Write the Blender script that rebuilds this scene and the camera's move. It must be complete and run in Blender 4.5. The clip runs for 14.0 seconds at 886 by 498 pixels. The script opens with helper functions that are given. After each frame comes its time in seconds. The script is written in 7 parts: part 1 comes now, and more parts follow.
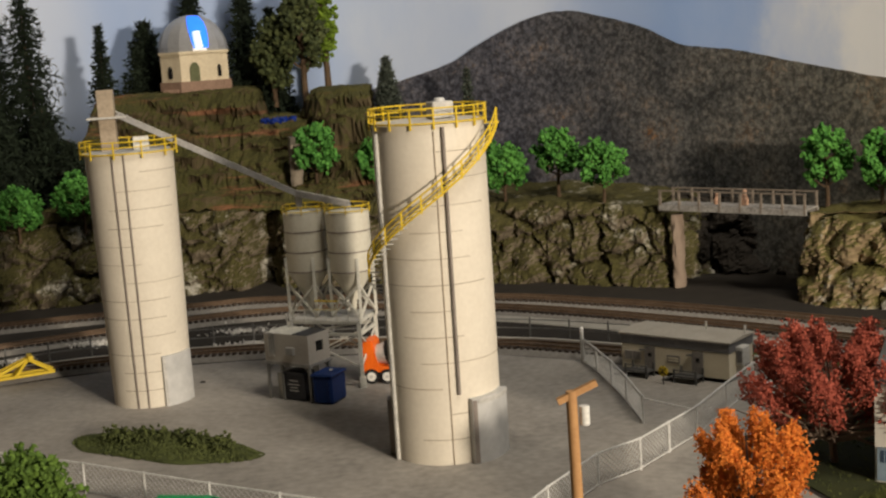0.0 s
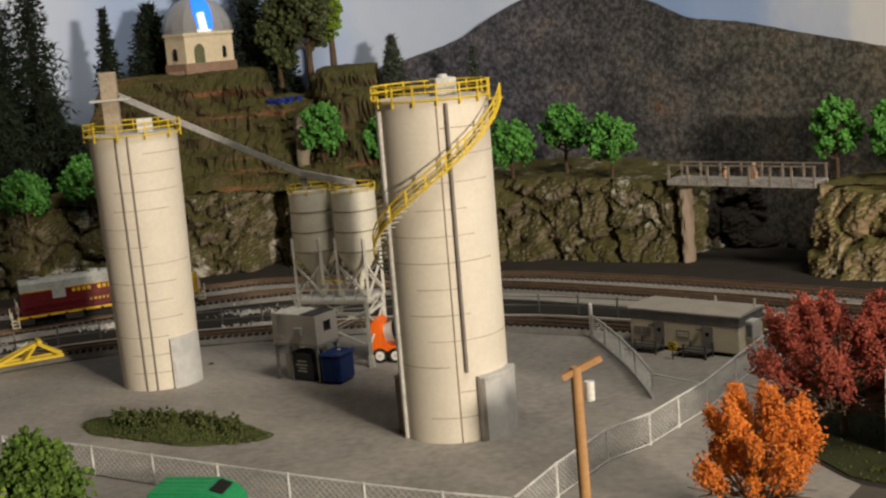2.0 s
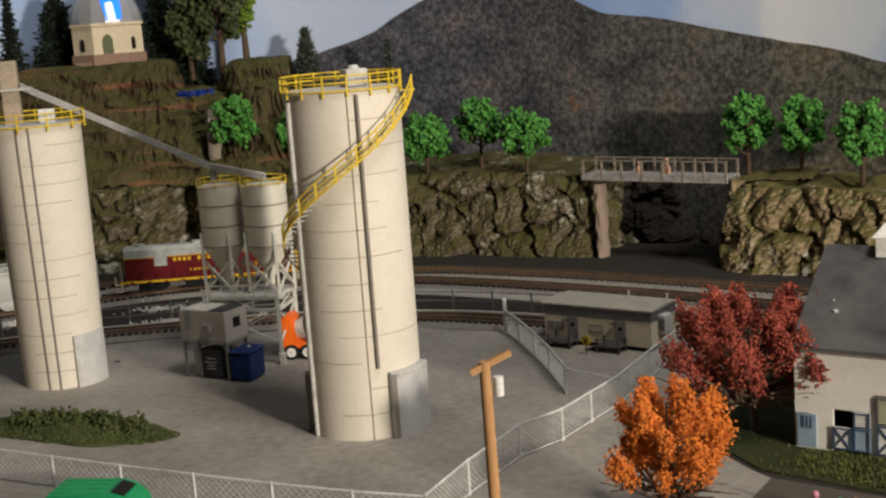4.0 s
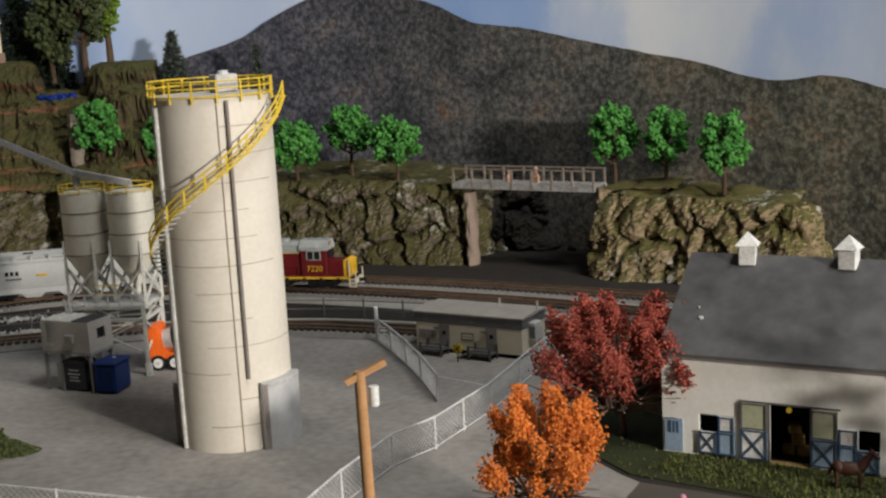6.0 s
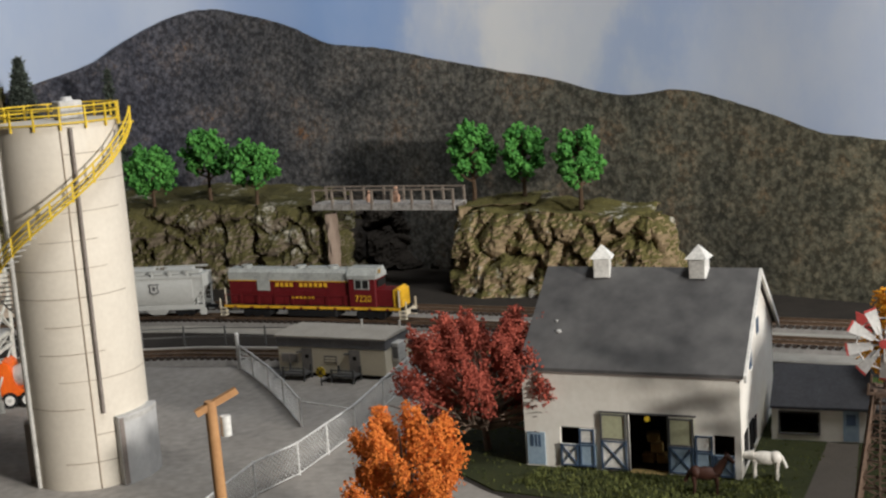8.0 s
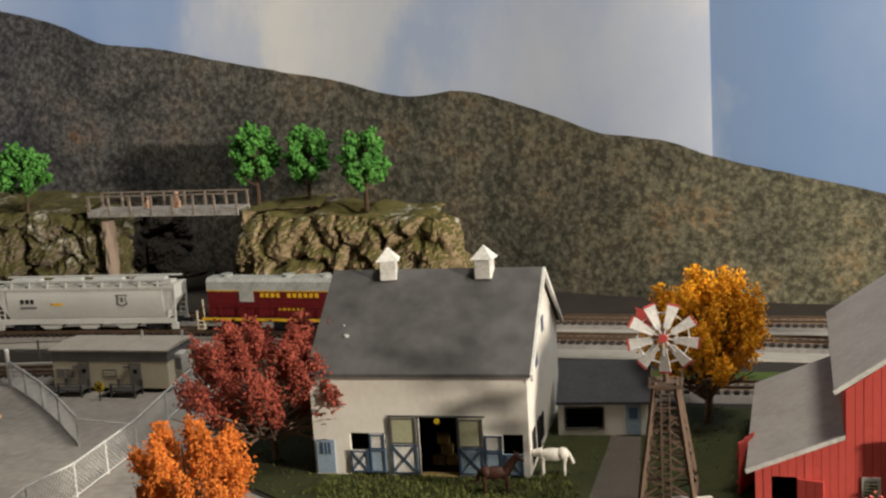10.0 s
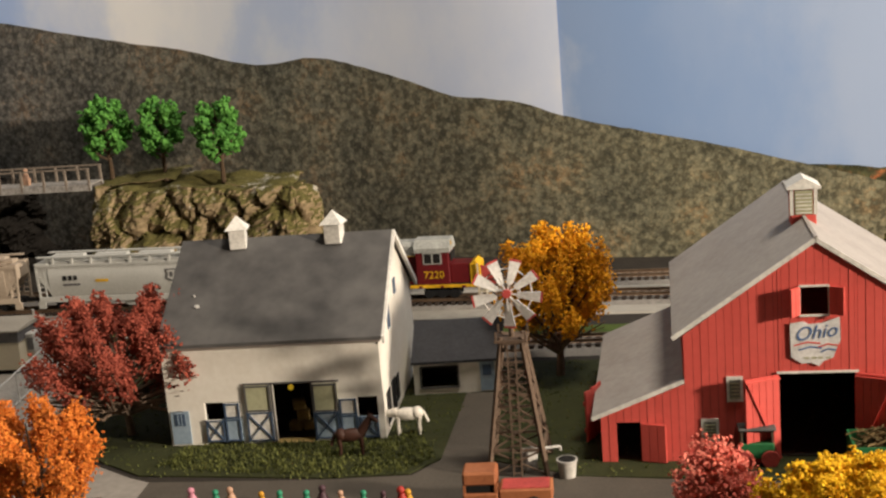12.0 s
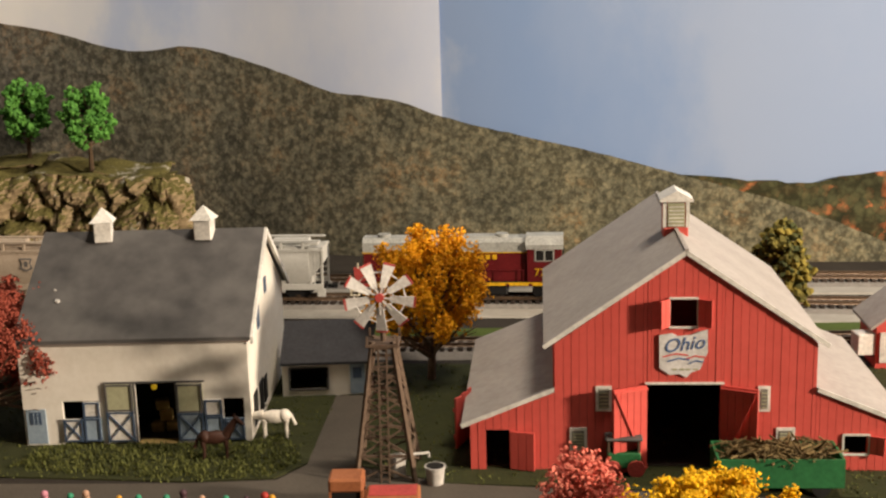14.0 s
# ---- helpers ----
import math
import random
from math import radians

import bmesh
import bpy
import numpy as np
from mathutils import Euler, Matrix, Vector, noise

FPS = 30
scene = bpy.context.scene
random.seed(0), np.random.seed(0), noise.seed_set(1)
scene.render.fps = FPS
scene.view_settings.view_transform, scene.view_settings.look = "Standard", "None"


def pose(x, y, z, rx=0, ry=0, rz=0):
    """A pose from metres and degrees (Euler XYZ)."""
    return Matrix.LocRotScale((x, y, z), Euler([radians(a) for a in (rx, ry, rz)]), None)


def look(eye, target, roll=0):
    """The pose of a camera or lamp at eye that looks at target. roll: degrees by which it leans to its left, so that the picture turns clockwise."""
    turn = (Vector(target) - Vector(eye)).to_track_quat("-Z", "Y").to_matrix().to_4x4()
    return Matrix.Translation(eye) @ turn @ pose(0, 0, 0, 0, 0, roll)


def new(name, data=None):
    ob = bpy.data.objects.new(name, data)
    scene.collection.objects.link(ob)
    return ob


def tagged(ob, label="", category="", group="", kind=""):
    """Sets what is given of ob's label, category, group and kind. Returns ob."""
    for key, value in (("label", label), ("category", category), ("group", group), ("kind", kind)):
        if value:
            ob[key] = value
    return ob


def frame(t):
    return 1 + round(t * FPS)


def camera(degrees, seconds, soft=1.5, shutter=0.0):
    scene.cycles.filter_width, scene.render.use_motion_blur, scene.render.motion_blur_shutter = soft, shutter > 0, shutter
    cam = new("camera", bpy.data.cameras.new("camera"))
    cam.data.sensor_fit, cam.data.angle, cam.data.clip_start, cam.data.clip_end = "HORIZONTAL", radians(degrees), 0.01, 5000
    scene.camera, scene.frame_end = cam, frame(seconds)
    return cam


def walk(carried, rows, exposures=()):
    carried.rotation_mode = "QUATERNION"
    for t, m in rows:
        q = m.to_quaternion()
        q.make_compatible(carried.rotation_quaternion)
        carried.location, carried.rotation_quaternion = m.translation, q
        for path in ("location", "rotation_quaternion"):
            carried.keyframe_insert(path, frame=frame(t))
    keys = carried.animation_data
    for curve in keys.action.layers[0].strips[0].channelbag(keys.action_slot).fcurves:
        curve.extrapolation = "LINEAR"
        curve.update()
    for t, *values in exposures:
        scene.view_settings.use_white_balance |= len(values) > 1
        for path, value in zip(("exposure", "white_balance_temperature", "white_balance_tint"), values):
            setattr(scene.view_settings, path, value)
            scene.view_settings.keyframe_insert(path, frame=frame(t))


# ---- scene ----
# All plan numbers below are centimetres on the layout; CM turns them into metres.
CM = 0.01

# camera path: seconds, place (m), turn to the right, tilt up, lean (degrees)
PATH = [
    (0.0, 0.0047, -0.5341, 0.1747, -0.069, -8.995, -3.737),
    (0.5, 0.0055, -0.5337, 0.1747, -0.819, -9.013, -4.180),
    (1.0, 0.0063, -0.5335, 0.1743, -1.004, -9.195, -4.510),
    (1.5, 0.0071, -0.5326, 0.1735, -0.965, -9.478, -4.745),
    (2.0, 0.0073, -0.5311, 0.1732, -0.690, -9.901, -4.707),
    (2.2, 0.0079, -0.5316, 0.1737, -0.515, -10.152, -4.636),
    (4.3, 0.0103, -0.5231, 0.1704, 4.179, -10.397, -3.708),
    (4.5, 0.0100, -0.5238, 0.1705, 4.973, -10.456, -3.399),
    (5.0, 0.0095, -0.5226, 0.1703, 6.804, -10.532, -2.978),
    (5.5, 0.0089, -0.5231, 0.1708, 8.284, -10.602, -2.814),
    (6.0, 0.0089, -0.5212, 0.1705, 9.276, -10.362, -3.011),
    (6.5, 0.0115, -0.5233, 0.1708, 10.557, -9.791, -3.436),
    (7.0, 0.0122, -0.5255, 0.1716, 12.194, -9.374, -3.649),
    (7.5, 0.0135, -0.5232, 0.1707, 13.755, -9.521, -3.770),
    (7.7, 0.0138, -0.5219, 0.1705, 14.381, -9.652, -3.840),
    (10.0, 0.0182, -0.5127, 0.1693, 25.307, -10.347, -3.518),
    (10.5, 0.0208, -0.5187, 0.1704, 27.971, -10.610, -3.391),
    (11.0, 0.0242, -0.5175, 0.1687, 29.356, -11.237, -3.600),
    (11.5, 0.0241, -0.5188, 0.1672, 30.059, -11.847, -3.988),
    (12.0, 0.0266, -0.5207, 0.1668, 30.920, -12.172, -4.712),
    (12.5, 0.0315, -0.5211, 0.1653, 31.628, -12.404, -5.412),
    (13.0, 0.0342, -0.5238, 0.1646, 32.608, -12.541, -5.130),
    (13.5, 0.0312, -0.5167, 0.1666, 34.653, -12.617, -3.627),
    (14.0, 0.0305, -0.5155, 0.1681, 36.804, -12.717, -1.650),
]
cam = camera(39.27, 14.0, soft=2.35)


def eye_pose(x, y, z, turn, tilt, lean):
    a, b = radians(turn), radians(tilt)
    way = Vector((math.sin(a) * math.cos(b), math.cos(a) * math.cos(b), math.sin(b)))
    eye = Vector((x, y, z))
    return look(eye, eye + way, lean)


walk(cam, [(t, eye_pose(*row)) for t, *row in PATH], exposures=[(0, 0.0, 6500, 10), (2.2, 0.0, 6400, 10), (5.5, 0.02, 5700, 10), (6.5, 0.05, 5550, 10), (7.6, 0.07, 5550, 10), (10, 0.24, 6150, 10), (11, 0.29, 6450, 11), (12, 0.30, 6600, 13), (14, 0.34, 7000, 15)])

# ---- world and lamps: a room at evening, a low warm lamp, an added fill ----
world = bpy.data.worlds.new("room_air")
scene.world = world
world.use_nodes = True
world.node_tree.nodes["Background"].inputs[0].default_value = (0.55, 0.6, 0.75, 1)
world.node_tree.nodes["Background"].inputs[1].default_value = 0.006


def unseen_disk_light(name, place, target, size, watts, colour):
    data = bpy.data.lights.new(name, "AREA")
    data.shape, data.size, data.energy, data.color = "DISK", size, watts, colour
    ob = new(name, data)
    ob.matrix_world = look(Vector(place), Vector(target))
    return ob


KEY = (0.99, -1.53, 0.39)
unseen_disk_light("floor_lamp_light", KEY, (0.1, 0.1, 0.05), 0.11, 35, (1.0, 0.87, 0.70))
# Overhead fill lamp added to brighten flat ground; no fixture is built.
unseen_disk_light("unseen_disk_light", (0.55, -0.62, 1.55), (0.2, -0.1, 0), 0.5, 16.5, (1.0, 0.92, 0.79))

# ---- materials ----
def mat(name, colour, rough=0.7, metal=0.0, second=None, scale=1.0, fine=8.0, amount=0.5, bump=0.15, spec=0.25, island=0.0, piece=0.0, coat=0.0):
    """A surface with stains (scale, per cm) and grain (fine, per cm) between two colours."""
    m = bpy.data.materials.new(name)
    m.use_nodes = True
    n, l = m.node_tree.nodes, m.node_tree.links
    b = n["Principled BSDF"]
    b.inputs["Roughness"].default_value, b.inputs["Metallic"].default_value = rough, metal
    b.inputs["Specular IOR Level"].default_value = spec
    b.inputs["Coat Weight"].default_value = coat
    second = second or tuple(c * 0.6 for c in colour)
    co = n.new("ShaderNodeTexCoord")
    big, small = n.new("ShaderNodeTexNoise"), n.new("ShaderNodeTexNoise")
    big.inputs["Scale"].default_value, small.inputs["Scale"].default_value = scale * 100, fine * 100
    big.inputs["Detail"].default_value, small.inputs["Detail"].default_value = 5, 4
    big.inputs["Roughness"].default_value = 0.65
    l.new(co.outputs["Object"], big.inputs["Vector"])
    l.new(co.outputs["Object"], small.inputs["Vector"])
    mix = n.new("ShaderNodeMath")
    mix.operation = "MULTIPLY_ADD"
    mix.inputs[1].default_value = 0.45
    l.new(small.outputs["Fac"], mix.inputs[0])
    half = n.new("ShaderNodeMath")
    half.operation = "MULTIPLY"
    half.inputs[1].default_value = 0.75
    l.new(big.outputs["Fac"], half.inputs[0])
    l.new(half.outputs[0], mix.inputs[2])
    fac = mix.outputs[0]
    if island or piece:
        add = n.new("ShaderNodeMath")
        add.operation = "MULTIPLY_ADD"
        if island:
            geo = n.new("ShaderNodeNewGeometry")
            l.new(geo.outputs["Random Per Island"], add.inputs[0])
        else:
            info = n.new("ShaderNodeObjectInfo")
            l.new(info.outputs["Random"], add.inputs[0])
        add.inputs[1].default_value = island or piece
        sub = n.new("ShaderNodeMath")
        sub.operation = "SUBTRACT"
        sub.inputs[1].default_value = (island or piece) / 2
        l.new(fac, sub.inputs[0])
        l.new(sub.outputs[0], add.inputs[2])
        fac = add.outputs[0]
    ramp = n.new("ShaderNodeValToRGB")
    ramp.color_ramp.elements[0].position, ramp.color_ramp.elements[1].position = 0.6 - 0.4 * amount, 0.6 + 0.35 * amount
    ramp.color_ramp.elements[0].color, ramp.color_ramp.elements[1].color = (*second, 1), (*colour, 1)
    l.new(fac, ramp.inputs[0])
    l.new(ramp.outputs[0], b.inputs["Base Color"])
    if bump:
        bp = n.new("ShaderNodeBump")
        bp.inputs["Strength"].default_value, bp.inputs["Distance"].default_value = bump, 0.0006
        l.new(mix.outputs[0], bp.inputs["Height"])
        l.new(bp.outputs[0], b.inputs["Normal"])
    return m


def glow(name, colour, strength):
    m = mat(name, colour)
    b = m.node_tree.nodes["Principled BSDF"]
    b.inputs["Emission Color"].default_value, b.inputs["Emission Strength"].default_value = (*colour, 1), strength
    return m


M = dict(
    concrete=mat("yard_concrete", (0.41, 0.375, 0.33), 0.75, second=(0.10, 0.092, 0.083), scale=0.16, fine=2.5, amount=0.95, bump=0.1),
    silo=mat("silo_cream", (0.72, 0.66, 0.55), 0.6, second=(0.56, 0.50, 0.41), scale=0.35, fine=5, amount=0.9, bump=0.08),
    seam=mat("silo_joint", (0.33, 0.26, 0.19), 0.8),
    pipe=mat("pipe_brown_grey", (0.26, 0.22, 0.19), 0.55),
    whitepipe=mat("pipe_white", (0.62, 0.60, 0.55), 0.5),
    yellow=mat("rail_yellow", (0.72, 0.52, 0.03), 0.5, second=(0.55, 0.38, 0.02), bump=0.05),
    steel=mat("plate_silver", (0.62, 0.61, 0.59), 0.42, 0.12, second=(0.34, 0.34, 0.33), scale=0.8, fine=2, amount=0.9, bump=1.0),
    cap=mat("cap_grey", (0.56, 0.54, 0.5), 0.6),
    frame=mat("frame_off_white", (0.68, 0.66, 0.58), 0.55, amount=0.5),
    dark=mat("dark_void", (0.012, 0.011, 0.01), 0.9, bump=0),
    tie=mat("tie_brown", (0.06, 0.045, 0.035), 0.9, second=(0.03, 0.022, 0.018), piece=0.4),
    rail=mat("rail_rust", (0.22, 0.15, 0.10), 0.45, 0.5),
    ballast=mat("ballast_grey", (0.27, 0.25, 0.225), 0.95, second=(0.13, 0.12, 0.105), scale=2.5, fine=7, amount=0.8, bump=0.8),
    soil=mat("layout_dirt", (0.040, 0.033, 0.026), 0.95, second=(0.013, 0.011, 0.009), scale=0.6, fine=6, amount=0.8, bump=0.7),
    gravel=mat('farm_gravel', (0.105, 0.09, 0.072), 0.95, second=(0.055, 0.047, 0.038), scale=0.4, fine=9, amount=0.8, bump=0.4),
    gravel_pale=mat('gravel_pale', (0.40, 0.38, 0.33), 0.95, second=(0.24, 0.22, 0.19), scale=0.8, fine=9, amount=0.8, bump=0.5),
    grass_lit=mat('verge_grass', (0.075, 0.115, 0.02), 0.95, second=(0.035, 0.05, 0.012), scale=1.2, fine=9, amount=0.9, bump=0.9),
    whitewall=mat("barn_white", (0.78, 0.75, 0.68), 0.65, second=(0.62, 0.58, 0.5), scale=0.5, fine=4, amount=0.8, bump=0.05),
    roofgrey=mat("roof_charcoal", (0.15, 0.144, 0.137), 0.6, second=(0.02, 0.02, 0.022), scale=0.22, fine=1.2, amount=0.9, bump=0.12),
    roofshed=mat("shed_roof_dark", (0.05, 0.05, 0.055), 0.7),
    red=mat("barn_red", (0.66, 0.105, 0.085), 0.6, second=(0.50, 0.07, 0.055), scale=0.5, fine=5, amount=0.8, bump=0.08, piece=0.14),
    tinroof=mat("red_barn_roof_grey", (0.43, 0.395, 0.36), 0.6, second=(0.27, 0.24, 0.215), scale=0.5, fine=4, amount=0.8, bump=0.1),
    roofbeige=mat("trailer_roof_beige", (0.42, 0.38, 0.32), 0.7, second=(0.33, 0.3, 0.25)),
    # Near-black for unlit interiors: the shade is put into the colour.
    inside_shade=mat("inside_shade_dark", (0.03, 0.022, 0.018), 0.9),
    louvre=mat("louvre_grey", (0.20, 0.195, 0.165), 0.6),
    signwhite=mat("sign_white", (0.75, 0.74, 0.72), 0.6),
    signblue=mat("sign_blue", (0.09, 0.17, 0.36), 0.6),
    rockpale=mat("pillar_stone", (0.42, 0.36, 0.28), 0.9, second=(0.22, 0.18, 0.14), scale=1.2, amount=0.8, bump=0.5),
    trim=mat("trim_white", (0.78, 0.76, 0.70), 0.55),
    grass=mat("grass_dark_green", (0.040, 0.042, 0.011), 0.95, second=(0.016, 0.022, 0.008), scale=1.2, fine=9, amount=0.9, bump=0.9),
    leaf_green=mat("leaf_bright_green", (0.115, 0.32, 0.055), 0.75, second=(0.03, 0.12, 0.02), fine=6, amount=0.9, island=0.5, bump=0.3),
    bark=mat("bark_brown", (0.13, 0.085, 0.05), 0.9, second=(0.06, 0.04, 0.025), scale=3),
)

# ---- mesh helpers (centimetres) ----
def thing(name, x=0, y=0, z=0, rz=0, label="", category="", group="", kind=""):
    ob = new(name)
    ob.empty_display_size = 0.01
    ob.matrix_basis = pose(x * CM, y * CM, z * CM, 0, 0, rz)
    return tagged(ob, label, category, group, kind)


def part(name, bm, material, parent=None, label="", smooth=False):
    """Links bm (cm) as one mesh object under parent."""
    me = bpy.data.meshes.new(name)
    bmesh.ops.scale(bm, vec=(CM, CM, CM), verts=bm.verts)
    bmesh.ops.recalc_face_normals(bm, faces=bm.faces)
    bm.to_mesh(me)
    bm.free()
    me.materials.append(M[material] if isinstance(material, str) else material)
    if smooth:
        me.polygons.foreach_set("use_smooth", [True] * len(me.polygons))
        me.set_sharp_from_angle(angle=radians(38))
    ob = new(name, me)
    ob.parent = parent
    return tagged(ob, label)


def piece(name, mesh, parent, m):
    ob = new(name, mesh)
    ob.parent = parent
    ob.matrix_basis = m
    return ob


def at(x, y, z, rx=0, ry=0, rz=0):
    return pose(x * CM, y * CM, z * CM, rx, ry, rz)


def faces(bm, verts, polys):
    vs = [bm.verts.new(v) for v in verts]
    for p in polys:
        bm.faces.new([vs[i] for i in p])
    return vs


def box(bm, x, y, z, sx, sy, sz, rz=0, bevel=0.0, m=None):
    """A block centred on (x, y), from z up by sz."""
    q = (m or Matrix()) @ Matrix.Translation((x, y, z + sz / 2)) @ Matrix.Rotation(radians(rz), 4, "Z") @ Matrix.Diagonal((sx, sy, sz, 1))
    r = bmesh.ops.create_cube(bm, size=1, matrix=q)
    if bevel:
        es = list({e for v in r["verts"] for e in v.link_edges})
        bmesh.ops.bevel(bm, geom=es, offset=bevel, segments=1, affect="EDGES", clamp_overlap=True)
    return bm


def tube(bm, a, b, r0, r1=None, n=8, cap=True):
    a, b = Vector(a), Vector(b)
    d = b - a
    q = Matrix.Translation((a + b) / 2) @ d.to_track_quat("Z", "Y").to_matrix().to_4x4()
    bmesh.ops.create_cone(bm, cap_ends=cap, segments=n, radius1=r0, radius2=r0 if r1 is None else r1, depth=d.length, matrix=q)
    return bm


def strut(bm, a, b, w, h=None):
    a, b = Vector(a), Vector(b)
    d = b - a
    q = Matrix.Translation((a + b) / 2) @ d.to_track_quat("Z", "Y").to_matrix().to_4x4() @ Matrix.Diagonal((w, h or w, d.length, 1))
    bmesh.ops.create_cube(bm, size=1, matrix=q)
    return bm


def prism(bm, poly, a, b, frame_m=None):
    """Extrudes a polygon of (u, v) from depth a to depth b; frame_m maps (u, depth, v) into place."""
    q = frame_m or Matrix()
    n = len(poly)
    vs = [bm.verts.new(q @ Vector((u, d, v))) for d in (a, b) for u, v in poly]
    bm.faces.new(vs[:n])
    bm.faces.new(vs[n:][::-1])
    for i in range(n):
        j = (i + 1) % n
        bm.faces.new((vs[i], vs[i + n], vs[j + n], vs[j]))
    return bm


def B():
    return bmesh.new()


def curve(points, step=0.5):
    """A smooth line through points (Catmull-Rom)."""
    p = np.array(points, float)
    p = np.vstack([2 * p[0] - p[1], p, 2 * p[-1] - p[-2]])
    out = []
    for i in range(1, len(p) - 2):
        n = max(2, int(np.linalg.norm(p[i + 1] - p[i]) / step))
        a, b, c, d = p[i - 1], p[i], p[i + 1], p[i + 2]
        for k in range(n):
            u = k / n
            out.append(0.5 * (2 * b + (c - a) * u + (2 * a - 5 * b + 4 * c - d) * u * u + (3 * b - a - 3 * c + d) * u ** 3))
    out.append(p[-2])
    return np.array(out)


def lengths(line):
    return np.r_[0, np.cumsum(np.linalg.norm(np.diff(line, axis=0), axis=1))]


def along(line, s):
    """The point and the heading (degrees) at arc length s of a line."""
    c = lengths(line)
    i = int(np.clip(np.searchsorted(c, s) - 1, 0, len(line) - 2))
    u = (s - c[i]) / (c[i + 1] - c[i])
    d = line[i + 1] - line[i]
    j = line[i] + d * u
    return float(j[0]), float(j[1]), math.degrees(math.atan2(d[1], d[0]))


def sweep(bm, line, profile):
    """Sweeps a closed profile of (across, up) along a line on the ground."""
    t = np.gradient(line, axis=0)
    t /= np.linalg.norm(t, axis=1)[:, None]
    rows = [[bm.verts.new((p[0] - d[1] * u, p[1] + d[0] * u, v)) for u, v in profile] for p, d in zip(line, t)]
    for a, b in zip(rows, rows[1:]):
        for i in range(len(profile)):
            j = (i + 1) % len(profile)
            bm.faces.new((a[i], a[j], b[j], b[i]))
    bm.faces.new(rows[0][::-1])
    bm.faces.new(rows[-1])
    return bm

# ---- the large structure ----
BACK = [(-60, 58), (-35, 63), (-10, 60), (8, 51), (20, 40.5), (30, 29.5), (38, 18.5), (46, 6.5), (57, -5), (75, -22), (95, -42)]
RIDGE = [(40, 11), (55, 14.3), (59, 15.2), (64.1, 16.5), (67, 17.9), (69.9, 19.1), (72.6, 19.9), (75.8, 20.1), (79, 19.4), (82.7, 18.4), (86.2, 16.9),
         (90.6, 16.3), (95.4, 15.3), (100.5, 14.3), (105, 13.5), (108, 12.7), (110.9, 12.3), (114.1, 12.6), (116.8, 12.1), (121.4, 10.7),
         (123.6, 9.9), (127.8, 9.4), (130.8, 8.4), (138.8, 6.5), (142.8, 5.4), (147.2, 4.2), (151, 3), (156, 0.9), (160, -1)]
back = curve(BACK, 0.6)
MID = [(-60, 8), (-45, 17), (-37, 21.5), (-29.4, 25.5), (-22, 29), (-15, 31.5), (-8, 31.8), (3.5, 28.6), (15.85, 20), (23.8, 12.9), (35.1, 2.3), (43.6, -5.5), (55, -17.5), (75, -38)]
FAR = [(-60, 25), (-40, 31), (-18.4, 35.5), (-11.7, 36.2), (3.9, 31.9), (10.5, 28.2), (15.65, 24.6), (25.4, 16.5), (37, 6), (46.8, -3), (60, -15), (75, -31)]
NEAR = [(-60, -2), (-40, 11), (-26, 18.3), (-20, 20.2), (-12.5, 20.7), (-4, 20.3), (3.4, 18), (7.7, 15.7), (15.5, 10.3), (24, 2.2), (33.7, -7.2), (36.2, -9.4), (49.75, -20.5), (70, -38)]
mid, far, near = curve(MID), curve(FAR), curve(NEAR)


def nodes_of(m):
    return m.node_tree.nodes, m.node_tree.links, m.node_tree.nodes["Principled BSDF"]


def ramp_node(n, stops):
    r = n.new("ShaderNodeValToRGB")
    while len(r.color_ramp.elements) < len(stops):
        r.color_ramp.elements.new(0.5)
    for e, (p, c) in zip(r.color_ramp.elements, stops):
        e.position, e.color = p, (*c, 1)
    return r


